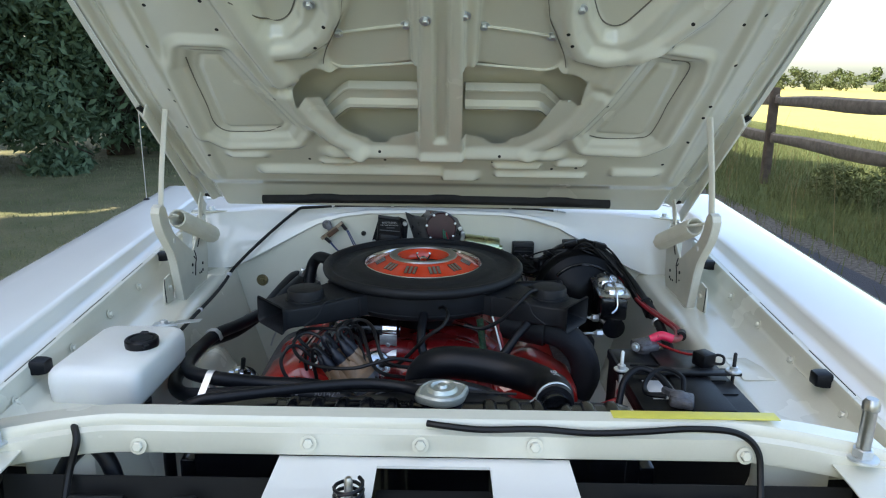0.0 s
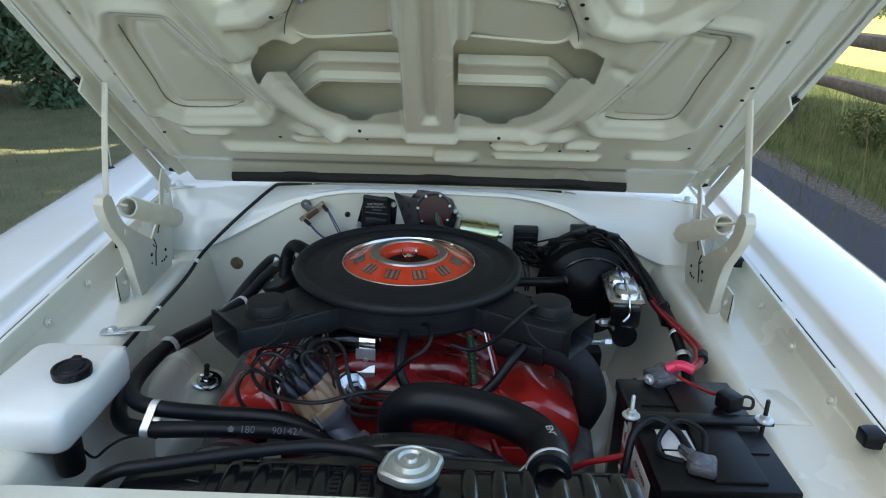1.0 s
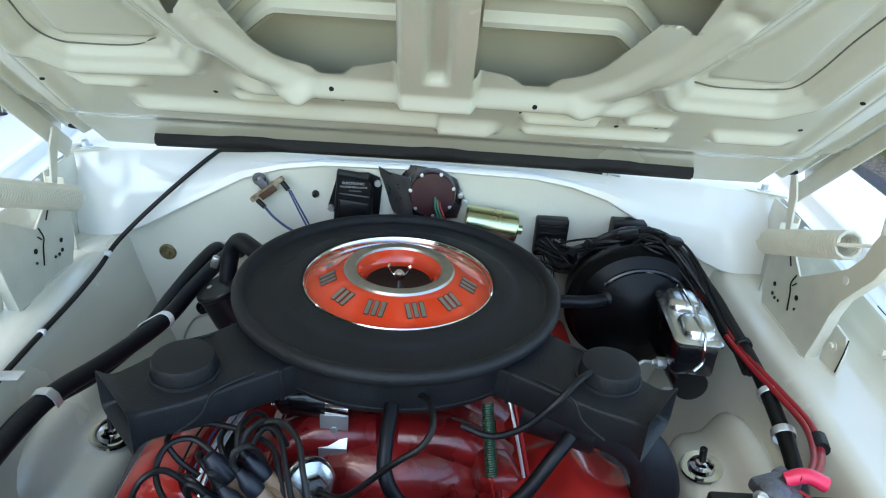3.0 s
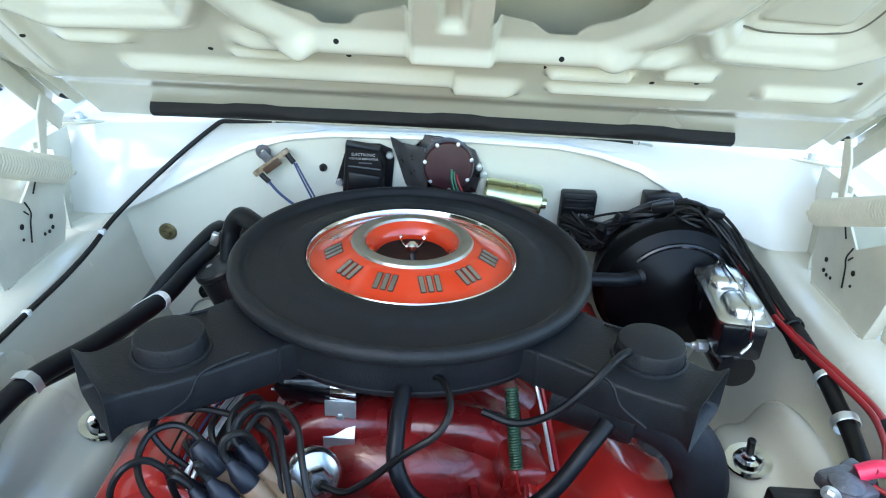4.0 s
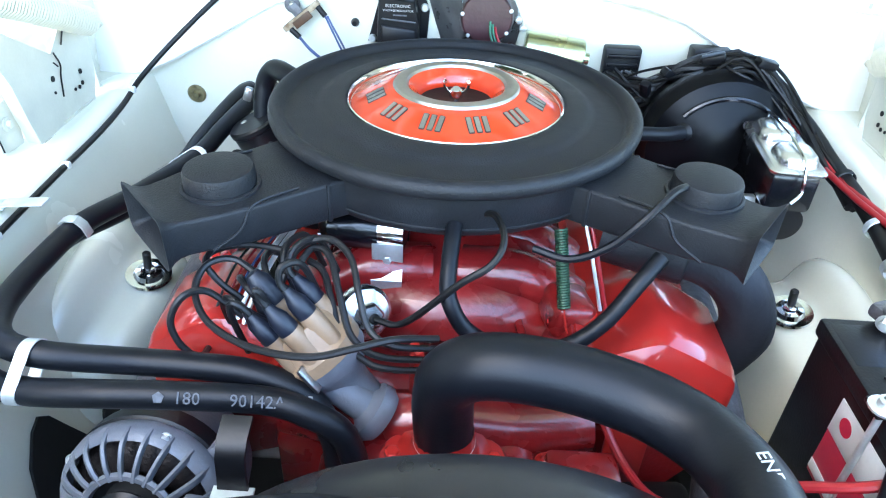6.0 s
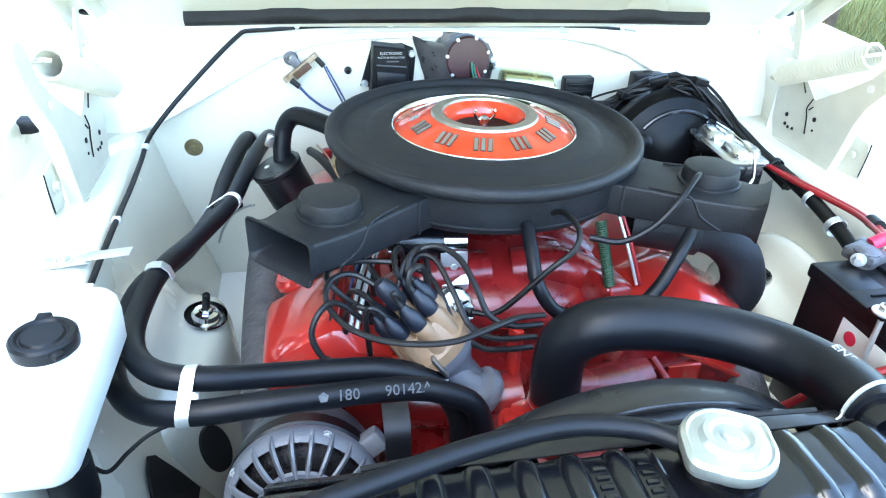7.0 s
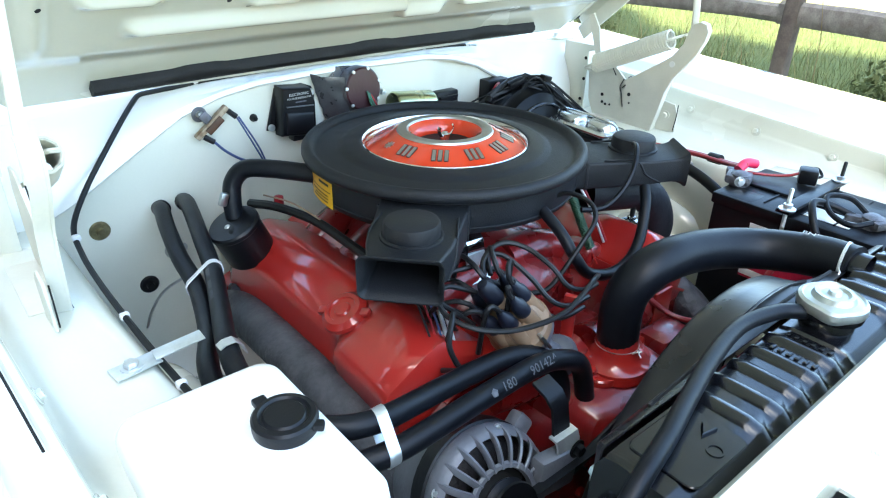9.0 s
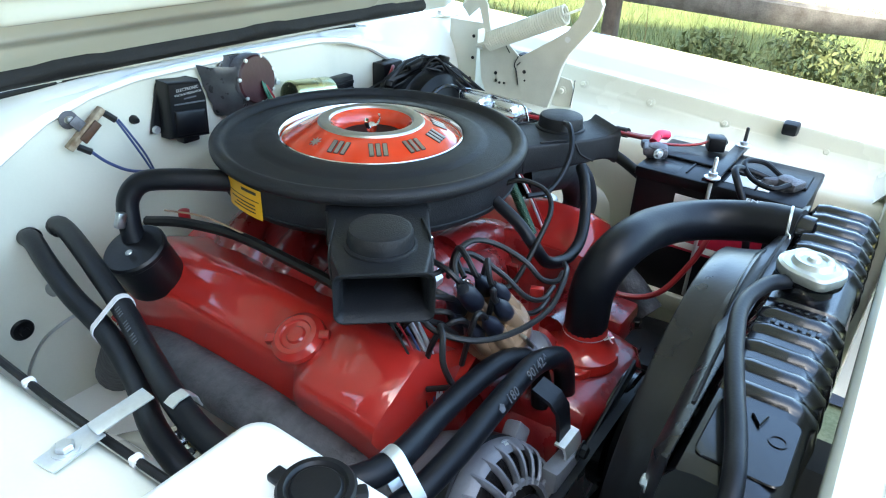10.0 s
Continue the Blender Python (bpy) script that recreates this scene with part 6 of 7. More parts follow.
for a0 in (radians(70), radians(150), radians(265)):
    part("screw", hexbolt(bmesh.new(), am @ Matrix.Translation((0.071 * math.cos(a0), 0.071 * math.sin(a0), 0.016)), 0.0045, 0.004, 0.006), ZINC, al)
al.location += Vector((-0.012, 0.018, -0.008))
# its upper bracket, black, with a bright bolted end
ab = thing("alternator_bracket", (-0.215, 1.04, 0.78), "black steel alternator bracket with a bright bolted end", "bracket")
b = sheet([[(-0.215 + dx * w, y, z) for dx in (-1, 1)] for y, z, w in ((1.068, 0.825, 0.0135), (1.046, 0.818, 0.0135), (1.034, 0.806, 0.013), (1.030, 0.785, 0.013), (1.028, 0.770, 0.014))])
part("strap", thicken(b, 0.004), SATIN, ab, "bent black strap")
part("bolted_end", thicken(sheet([[(x, y, z) for x in (-0.233, -0.196)] for y, z in ((1.032, 0.772), (1.020, 0.771), (1.016, 0.762), (1.015, 0.742))]), 0.003), ZINC, ab, "bright steel end")
part("bolt", hexbolt(bmesh.new(), at((-0.205, 1.012, 0.752), (0, -1, 0)), 0.008, 0.008, 0.012), SATIN, ab)
part("slider_arm", block((0.20, 0.005, 0.022), (-0.135, 1.016, 0.735), 0.002, (0, -18, 0)), SATIN, ab, "slotted black adjuster arm")
part("belt_guard", block((0.07, 0.022, 0.055), (-0.232, 1.022, 0.728), 0.006, (0, 10, 0)), CASTALU, ab)

# ---- washer bottle ----
wb = thing("washer_bottle", (-0.565, 1.085, 0.855), "translucent white plastic washer bottle with a black cap", "washer bottle")
secs = []
for z, x0, x1, y0, y1, r in ((0.846, -0.626, -0.500, 0.990, 1.174, 0.014), (0.850, -0.634, -0.492, 0.982, 1.182, 0.018), (0.858, -0.640, -0.487, 0.976, 1.189, 0.020), (0.892, -0.642, -0.486, 0.975, 1.191, 0.020), (0.905, -0.641, -0.487, 0.977, 1.190, 0.020), (0.912, -0.637, -0.491, 0.982, 1.187, 0.020), (0.917, -0.628, -0.500, 0.992, 1.178, 0.018)):
    secs.append([((x0 + x1) / 2 + x, (y0 + y1) / 2 + y, z) for x, y in rounded(x1 - x0, y1 - y0, r, 6)])
body = part("body", loft(secs), BOTTLE, wb, "rounded translucent tank", sharp=60)
part("neck", turned([(0.024, -0.008), (0.024, 0.006)], Matrix.Translation((-0.526, 1.085, 0.918)), 30), BOTTLE, wb)
b = turned([(0.0275, -0.004), (0.0285, 0.002), (0.0285, 0.010), (0.0265, 0.0125), (0.0225, 0.0128), (0.0205, 0.0105), (0.0190, 0.0105), (0.0170, 0.0125), (0.0, 0.0128)], Matrix.Translation((-0.526, 1.085, 0.919)), 44)
box(b, (0.013, 0.012, 0.007), Matrix.Translation((-0.534, 1.114, 0.928)), 0.002)
box(b, (0.010, 0.010, 0.007), Matrix.Translation((-0.508, 1.060, 0.926)) @ Matrix.Rotation(0.9, 4, "Z"), 0.002)
part("cap", b, PLASTIC, wb, "black flip cap")
# tab and screw that hold the bottle to the inner fender
b = block((0.050, 0.026, 0.002), (-0.584, 1.321, 0.8665), 0.0008, (0, 0, 8))
box(b, (0.055, 0.020, 0.002), Matrix.Translation((-0.536, 1.322, 0.8730)) @ Euler((0, radians(-6), radians(-2))).to_matrix().to_4x4(), 0.0008)
tabob = solo("zinc_bracket", b, ZINC, (-0.60, 1.318, 0.865), "zinc-plated bracket screwed to the inner fender", "bracket")
part("screw", hexbolt(bmesh.new(), Matrix.Translation((-0.588, 1.321, 0.8678)), 0.008, 0.006, 0.012), ZINC, tabob)
part("washer_pump", turned([(0, 0), (0.018, 0), (0.020, 0.01), (0.020, 0.05), (0, 0.05)], Matrix.Translation((-0.505, 1.01, 0.80)), 24), PLASTIC, wb)
solo("pump_wire", tube([(-0.50, 1.03, 0.825), (-0.488, 1.04, 0.800), (-0.470, 1.05, 0.812), (-0.452, 1.065, 0.818), (-0.432, 1.08, 0.814), (-0.41, 1.085, 0.806)], 0.0022, 7), WIREBLACK, (-0.47, 1.05, 0.81), "thin black wire to the washer pump", "wire")
# near-black sheets for the shade in the passenger inner fender's holes
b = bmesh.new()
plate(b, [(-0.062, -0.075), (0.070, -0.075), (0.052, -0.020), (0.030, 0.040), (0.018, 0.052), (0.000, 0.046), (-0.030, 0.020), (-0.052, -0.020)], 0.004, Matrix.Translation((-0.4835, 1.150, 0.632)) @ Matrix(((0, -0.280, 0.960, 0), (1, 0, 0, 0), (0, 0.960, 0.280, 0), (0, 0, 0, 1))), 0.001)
part("panel_hole_shade", b, DARK, car, "near-black sheet for the shade in a large inner fender opening")
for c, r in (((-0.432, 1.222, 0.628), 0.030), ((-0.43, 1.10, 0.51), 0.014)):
    part("panel_hole_shade", turned([(0, 0.004), (r, 0.004), (r * 1.04, 0.0)], at(c, (0.86, -0.28, 0.42)) @ Matrix.Diagonal((0.85, 1.1, 1, 1)), 30), DARK, car, "near-black disc for the shade in a hole")

# ---- battery ----
bt = thing("battery", (0.415, 1.045, 0.66), "black 12 volt battery with a red and white label", "battery")
part("case", block((0.178, 0.262, 0.205), (0.415, 1.046, 0.770), 0.006), PLASTIC, bt, "black case")
part("lid", block((0.184, 0.268, 0.020), (0.415, 1.046, 0.8765), 0.004), PLASTIC, bt, "black lid")
part("vent_cover", block((0.070, 0.245, 0.008), (0.432, 1.046, 0.888), 0.003), PLASTIC, bt)
for y in (0.99, 1.04, 1.10):
    part("ridge", block((0.150, 0.003, 0.003), (0.42, y, 0.8875), 0.001), PLASTIC, bt)
part("corner_step", block((0.050, 0.060, 0.014), (0.352, 1.142, 0.880), 0.003), PLASTIC, bt)
lab = part("label", block((0.0012, 0.150, 0.085), (0.3258, 1.030, 0.80), 0.0003), LABELRED, bt, "red band label")
part("label_stripe", block((0.0012, 0.150, 0.040), (0.3252, 1.030, 0.835), 0.0003), LABELWHITE, lab)
part("label_stripe", block((0.0012, 0.150, 0.012), (0.3252, 1.030, 0.768), 0.0003), LABELWHITE, lab)
part("print", lettering("OCTOBER", 0.012, Matrix.Translation((0.3244, 1.000, 0.838)) @ Matrix(((0, 0, -1, 0), (-1, 0, 0, 0), (0, 1, 0, 0), (0, 0, 0, 1))), 0.0002), INKBLACK, lab)
b = plate(bmesh.new(), [(0.009 * math.cos(2 * math.pi * k / 20), 0.009 * math.sin(2 * math.pi * k / 20)) for k in range(20)], 0.0004, at((0.3242, 1.085, 0.838), (-1, 0, 0)))
part("emblem", b, LABELRED, lab)
part("top_label", block((0.045, 0.070, 0.0008), (0.372, 1.005, 0.8871), 0.0002), LABELWHITE, bt, "worn pale label")
tray = solo("battery_tray", block((0.20, 0.285, 0.030), (0.415, 1.046, 0.655), 0.004), PAINT_SHADED, (0.415, 1.046, 0.64), "white steel battery tray", "tray")
part("tray_arm", block((0.03, 0.06, 0.16), (0.315, 1.165, 0.60), 0.006, (0, 12, 0)), PAINT_SHADED, tray)
# hold-down bar with two threaded rods
hd = thing("battery_clamp", (0.415, 1.055, 0.893), "black hold-down bar with bright threaded rods across the battery", "clamp")
part("bar", block((0.215, 0.022, 0.006), (0.416, 1.055, 0.897), 0.0015), SATIN, hd, "black bar")
for x, mt in ((0.317, ZINC), (0.511, SATIN)):
    rod = part("rod", turned([(0.0032, -0.21), (0.0032, 0.043), (0.0018, 0.045), (0, 0.045)], Matrix.Translation((x, 1.052, 0.890)), 12), mt, hd)
    part("wing_washer", turned([(0.004, 0.010), (0.013, 0.010), (0.013, 0.012), (0.007, 0.013), (0.007, 0.019), (0.004, 0.020)], Matrix.Translation((x, 1.052, 0.890)), 16), ZINC, hd)
# terminals and cables
tp = thing("positive_terminal", (0.400, 1.178, 0.885), "grey clamp terminal with a red cable on the battery", "battery terminal")
b = block((0.040, 0.042, 0.016), (0.392, 1.172, 0.897), 0.005, (0, 0, 20))
lathe(b, [(0.016, 0), (0.016, 0.022), (0.010, 0.026), (0, 0.026)], 20, Matrix.Translation((0.388, 1.168, 0.884)))
box(b, (0.020, 0.030, 0.014), Matrix.Translation((0.412, 1.190, 0.897)) @ Matrix.Rotation(0.5, 4, "Z"), 0.004)
part("clamp", b, LEAD, tp, "grey lead clamp")
part("bolt", hexbolt(bmesh.new(), at((0.372, 1.160, 0.898), (-0.7, -0.7, 0)), 0.006, 0.006, 0.009), ZINC, tp)
part("cover", tube([(0.405, 1.182, 0.905), (0.425, 1.180, 0.914), (0.445, 1.172, 0.910)], 0.0085, 12), PINKCLAMP, tp, "bright red sleeve")
RED_RUN = [(0.425, 1.180, 0.912), (0.455, 1.205, 0.894), (0.489, 1.255, 0.880), (0.508, 1.315, 0.873), (0.503, 1.38, 0.870), (0.492, 1.45, 0.869), (0.482, 1.52, 0.872), (0.462, 1.60, 0.895), (0.42, 1.68, 0.925), (0.375, 1.73, 0.945)]
solo("battery_cable", tube(RED_RUN, 0.0055, 10), REDWIRE, (0.48, 1.24, 0.88), "thick red battery cable along the inner fender", "cable")
solo("battery_cable", tube([(x - 0.011, y - 0.004, z + 0.003) for x, y, z in RED_RUN[:7]], 0.0042, 10), REDWIRE, (0.45, 1.24, 0.88), "second red cable along the inner fender", "cable")
solo("cable_tape", tube([(0.494, 1.262, 0.8805), (0.503, 1.288, 0.877)], lambda g: 0.0098, 12, 2), WIREBLACK, (0.498, 1.275, 0.878), "black tape wrapped round the red cables", "tape")
solo("fused_wire", tube([(0.415, 1.17, 0.902), (0.440, 1.140, 0.900), (0.455, 1.115, 0.904), (0.468, 1.098, 0.912)], 0.0025, 8), REDWIRE, (0.44, 1.14, 0.9), "thin red fused wire over the battery", "wire")
fh = solo("fuse_holder", block((0.030, 0.030, 0.026), (0.474, 1.092, 0.906), 0.004, (0, 0, 25)), PLASTIC, (0.474, 1.092, 0.893), "black plastic fuse holder on the battery", "fuse holder")
part("wire", tube([(0.488, 1.085, 0.900), (0.503, 1.080, 0.902), (0.508, 1.090, 0.910), (0.498, 1.095, 0.912), (0.486, 1.090, 0.905)], 0.0025, 7), WIREBLACK, fh)
tn = thing("negative_terminal", (0.385, 0.948, 0.885), "grey clamp terminal with a black cable on the battery", "battery terminal")
b = block((0.036, 0.040, 0.015), (0.388, 0.950, 0.896), 0.005, (0, 0, -20))
lathe(b, [(0.015, 0), (0.015, 0.020), (0.009, 0.024), (0, 0.024)], 20, Matrix.Translation((0.384, 0.953, 0.884)))
box(b, (0.016, 0.034, 0.012), Matrix.Translation((0.378, 0.972, 0.897)) @ Matrix.Rotation(0.4, 4, "Z"), 0.004)
part("clamp", b, LEAD, tn, "grey lead clamp")
solo("battery_cable", tube([(0.380, 0.975, 0.897), (0.368, 1.010, 0.908), (0.340, 1.025, 0.915), (0.312, 1.010, 0.900), (0.298, 0.985, 0.86), (0.290, 0.97, 0.80)], 0.0058, 10), RUBBER, (0.37, 1.0, 0.9), "black negative battery cable looping over the case", "cable")
solo("battery_cable", tube([(0.395, 0.965, 0.902), (0.40, 0.995, 0.916), (0.375, 1.02, 0.918), (0.345, 1.00, 0.905), (0.335, 0.965, 0.900), (0.36, 0.945, 0.904)], 0.0042, 9), RUBBER, (0.39, 0.99, 0.91), "thin black ground cable coiled on the battery", "cable")
solo("positive_wire", tube([(0.305, 1.00, 0.872), (0.285, 1.005, 0.860), (0.245, 1.02, 0.835), (0.215, 1.03, 0.80), (0.175, 1.06, 0.75), (0.150, 1.11, 0.74), (0.125, 1.16, 0.77)], 0.0046, 9), REDWIRE, (0.25, 1.02, 0.84), "red cable from the battery to the engine", "cable")

# ---- brake booster and master cylinder ----
bo = thing("brake_booster", (0.36, 1.62, 0.83), "gloss black brake booster on the firewall", "brake booster")
part("drum", turned([(0.0, -0.055), (0.04, -0.055), (0.055, -0.045), (0.085, -0.035), (0.108, -0.020), (0.114, 0.0), (0.119, 0.004), (0.119, 0.014), (0.114, 0.018), (0.110, 0.060), (0.090, 0.085), (0, 0.090)], at((0.362, 1.645, 0.845), (0, 1, 0)), 52), BOOSTER, bo, "round black vacuum drum")
part("ridge", tube([(0.362 + 0.088 * math.cos(a), 1.610, 0.845 + 0.088 * math.sin(a)) for a in (radians(40 + 100 * k / 10) for k in range(11))], 0.0042, 8, 2), GLOSSBLACK, bo)
part("check_valve", turned([(0.012, 0), (0.014, 0.008), (0.008, 0.012), (0.008, 0.030), (0, 0.031)], at((0.30, 1.605, 0.880), (-0.6, -0.75, 0.2)), 20), PLASTIC, bo)
solo("booster_hose", tube([(0.290, 1.588, 0.886), (0.262, 1.575, 0.888), (0.225, 1.572, 0.888), (0.18, 1.57, 0.885), (0.12, 1.56, 0.875)], 0.0105, 12), RUBBER, (0.29, 1.588, 0.886), "black vacuum hose from the booster to the manifold", "hose")
MC = Vector((0.021, 0.036, -0.008))
mc = thing("master_cylinder", Vector((0.387, 1.49, 0.83)) - MC, "black brake master cylinder with a bright lid and wire bail", "master cylinder")
turn = Matrix.Rotation(radians(-4), 4, "Z")
part("reservoir", block((0.062, 0.150, 0.055), (0.387, 1.488, 0.877), 0.008, turn), GLOSSBLACK, mc, "black reservoir")
part("bore", turned([(0.022, -0.02), (0.026, 0.0), (0.026, 0.17), (0, 0.17)], at((0.385, 1.585, 0.832), (0, -1, 0)), 24), GLOSSBLACK, mc)
b = bmesh.new()
secs = []
for z, g in ((0.9040, 0.000), (0.9065, 0.004), (0.9095, 0.0045), (0.9105, 0.002), (0.9125, -0.006)):
    secs.append([Vector((0.387, 1.488, z)) + turn.to_3x3() @ Vector((x, y, 0)) for x, y in rounded(0.068 + g, 0.156 + g, 0.012, 5)])
loft(secs, bm=b)
lid = part("lid", b, TINLID, mc, "shiny stamped lid", sharp=25)
for dy in (-0.038, 0.038):
    secs = [[Vector((0.387, 1.488 + dy, z)) + turn.to_3x3() @ Vector((x, y, 0)) for x, y in rounded(0.050 * g, 0.062 * g, 0.018 * g, 5)] for z, g in ((0.9115, 1.05), (0.918, 1.0), (0.923, 0.92), (0.9255, 0.78), (0.9262, 0.5))]
    part("dome", loft(secs), TINLID, lid, sharp=40)
part("bail", tube([(0.393, 1.575, 0.895), (0.393, 1.572, 0.918), (0.391, 1.56, 0.928), (0.388, 1.49, 0.931), (0.385, 1.42, 0.926), (0.384, 1.405, 0.912), (0.384, 1.398, 0.888), (0.372, 1.392, 0.876)], 0.0024, 8), CHROME, mc, "bright wire bail")
for k, dz in enumerate((0.0, -0.02)):
    b = turned([(0.009, 0), (0.009, 0.014), (0.006, 0.016), (0.004, 0.022)], at((0.358, 1.46 - 0.05 * k, 0.84 + dz), (-1, 0, 0)), 6)
    part("fitting", b, ZINC, mc, "plated line fitting")
    part("brake_line", tube([(0.340, 1.46 - 0.05 * k, 0.84 + dz), (0.318, 1.455 - 0.05 * k, 0.842 + dz), (0.305, 1.44 - 0.05 * k, 0.82), (0.31, 1.42, 0.76), (0.33, 1.42, 0.66)], 0.0026, 8), ZINC, mc)
mc.location += MC                   # shifted to fit the camera's view
solo("proportioning_block", block((0.05, 0.035, 0.04), (0.325, 1.405, 0.80), 0.006), SATIN, (0.325, 1.405, 0.78), "black brake line block", "brake block")
# black wiring mass on the firewall and over the booster
loom = thing("wiring_loom", (0.36, 1.70, 0.94), "bundle of black taped wires arching over the booster", "wiring loom")
random.seed(5)
for k in range(11):
    j = [random.uniform(-1, 1) for _ in range(8)]
    pts = [(0.205 + 0.012 * j[0], 1.745, 0.905 + 0.012 * j[1]), (0.25 + 0.01 * j[2], 1.715 + 0.01 * j[3], 0.895 + 0.018 * j[4]), (0.30, 1.70 + 0.012 * j[5], 0.935 + 0.016 * j[6]), (0.355, 1.685 + 0.014 * j[7], 0.962 + 0.012 * j[0]), (0.415, 1.670 + 0.012 * j[1], 0.950 + 0.014 * j[2]), (0.462 + 0.008 * j[3], 1.62 + 0.01 * j[4], 0.905 + 0.01 * j[5]), (0.482 + 0.008 * j[6], 1.54, 0.872 + 0.008 * j[7]), (0.488 + 0.006 * j[0], 1.45, 0.858 + 0.006 * j[1])]
    part("wire", tube(pts, 0.0042 + 0.002 * abs(j[3]), 7, 5), WIREBLACK, loom)
part("main_trunk", tube([(0.30, 1.705, 0.925), (0.36, 1.690, 0.950), (0.42, 1.668, 0.943), (0.470, 1.615, 0.905), (0.490, 1.54, 0.876), (0.494, 1.45, 0.864), (0.488, 1.37, 0.856), (0.480, 1.28, 0.838), (0.467, 1.19, 0.80), (0.45, 1.12, 0.76)], 0.0105, 12), WIREBLACK, loom, "thick taped trunk")
part("tape", turned([(0.0150, -0.006), (0.0160, -0.005), (0.0160, 0.005), (0.0150, 0.006)], at((0.484, 1.325, 0.848), (0.1, 1, 0.2)), 20), ZINC, loom)
for k, (mt, dz) in enumerate(((REDWIRE, 0.0), (REDWIRE, 0.012), (WIREBLACK, -0.012))):
    part("wire", tube([(0.365, 1.748, 0.938 + dz), (0.335, 1.725, 0.940 + dz), (0.30, 1.715, 0.918 + dz), (0.262, 1.712, 0.895 + dz)], 0.0036, 8), mt, loom)
part("wire", tube([(0.245, 1.74, 0.895), (0.30, 1.725, 0.915), (0.37, 1.735, 0.935)], 0.0045, 8), WIREBLACK, loom)
for k in range(6):
    part("wire", tube([(0.203 + 0.007 * k, 1.748, 0.918), (0.206 + 0.005 * k, 1.735, 0.885), (0.222 + 0.003 * k, 1.725, 0.845), (0.226 + 0.002 * k, 1.72, 0.80)], 0.0013, 5, 4), (LEAD, WIREBLACK, INK)[k % 3], loom)

for k in range(16):
    j = [random.uniform(-1, 1) for _ in range(9)]
    pts = [(0.215 + 0.02 * j[0], 1.735, 0.90 + 0.03 * j[1]), (0.262 + 0.02 * j[2], 1.70 + 0.02 * j[3], 0.90 + 0.035 * j[4]), (0.315 + 0.02 * j[5], 1.675 + 0.025 * j[6], 0.945 + 0.022 * j[7]), (0.375 + 0.02 * j[8], 1.655 + 0.02 * j[0], 0.968 + 0.016 * j[2]), (0.430 + 0.014 * j[4], 1.640 + 0.02 * j[6], 0.935 + 0.022 * j[8]), (0.470 + 0.01 * j[1], 1.585 + 0.02 * j[3], 0.890 + 0.014 * j[5])]
    part("wire", tube(pts, 0.0017 + 0.0012 * abs(j[7]), 6, 5), LEAD if k == 6 else WIREBLACK, loom)
for x, y, z, t in ((0.285, 1.69, 0.935, 30), (0.335, 1.665, 0.972, -20), (0.405, 1.645, 0.975, 15), (0.255, 1.70, 0.905, 60)):
    part("plug", block((0.034, 0.016, 0.013), (x, y, z), 0.003, (10, t, t)), PLASTIC, loom)
for p, way in (((0.455, 1.625, 0.905), (0.4, -1, -0.8)), ((0.492, 1.50, 0.870), (0, -1, -0.1)), ((0.490, 1.395, 0.859), (0, -1, -0.1))):
    part("tape", turned([(0.0130, -0.005), (0.0145, -0.004), (0.0145, 0.004), (0.0130, 0.005)], at(p, way), 16), ZINC if p[1] < 1.45 else WIREBLACK, loom)

# ---- things bolted to the firewall ----
vr = thing("voltage_regulator", (-0.137, FW, 0.93), "black box voltage regulator with white print on the firewall", "regulator")
b = bmesh.new()
plate(b, [(-0.194, 0.938), (-0.170, 0.936), (-0.108, 0.918), (-0.098, 0.926), (-0.093, 0.990), (-0.098, 1.006), (-0.118, 1.014), (-0.172, 1.012)], 0.006, Matrix.Translation((0, FW - 0.004, 0)) @ Matrix(((1, 0, 0, 0), (0, 0, -1, 0), (0, 1, 0, 0), (0, 0, 0, 1))), 0.0015)
part("base", b, PLASTIC, vr)
face = [(-0.178, 0.930), (-0.110, 0.922), (-0.108, 0.985), (-0.116, 1.012), (-0.172, 1.018)]
mid = Vector((-0.138, 0.0, 0.972))
b = loft([[(mid.x + (x - mid.x) * g, FW - 0.010 - d * (0.9 if x < -0.15 else 1.0), mid.z + (z - mid.z) * g) for x, z in face] for d, g in ((0.0, 1.02), (0.022, 1.0), (0.028, 0.975), (0.030, 0.93))])
part("housing", b, PLASTIC, vr, "tapered black housing")
part("step", loft([[(x, FW - 0.036 - d, z) for x, z in ((-0.170 + g, 0.934 + g), (-0.114 - g, 0.928 + g), (-0.113 - g, 0.968 - g), (-0.168 + g, 0.974 - g))] for d, g in ((0.0, 0.0), (0.004, 0.001), (0.006, 0.004))]), PLASTIC, vr)
part("rib", block((0.054, 0.003, 0.0022), (-0.140, FW - 0.0405, 0.982), 0.0008, (0, 4, 0)), INKGREY, vr)
part("plug", block((0.030, 0.022, 0.012), (-0.140, FW - 0.022, 0.922), 0.003), PLASTIC, vr)
for x, z in ((-0.186, 0.943), (-0.101, 0.996)):
    part("screw", turned([(0.0065, 0), (0.0065, 0.003), (0.005, 0.005), (0, 0.005)], at((x, FW - 0.010, z), (0, -1, 0)), 16), ZINC, vr)
flat = Matrix(((1, 0, 0, 0), (0, 0, -1, 0), (0, 1, 0, 0), (0, 0, 0, 1)))
part("print", lettering("ELECTRONIC", 0.0066, Matrix.Translation((-0.141, FW - 0.0403, 1.004)) @ flat, 0.0002), INK, vr)
part("print", lettering("VOLTAGE REGULATOR", 0.0046, Matrix.Translation((-0.141, FW - 0.0403, 0.997)) @ flat, 0.0002), INK, vr)
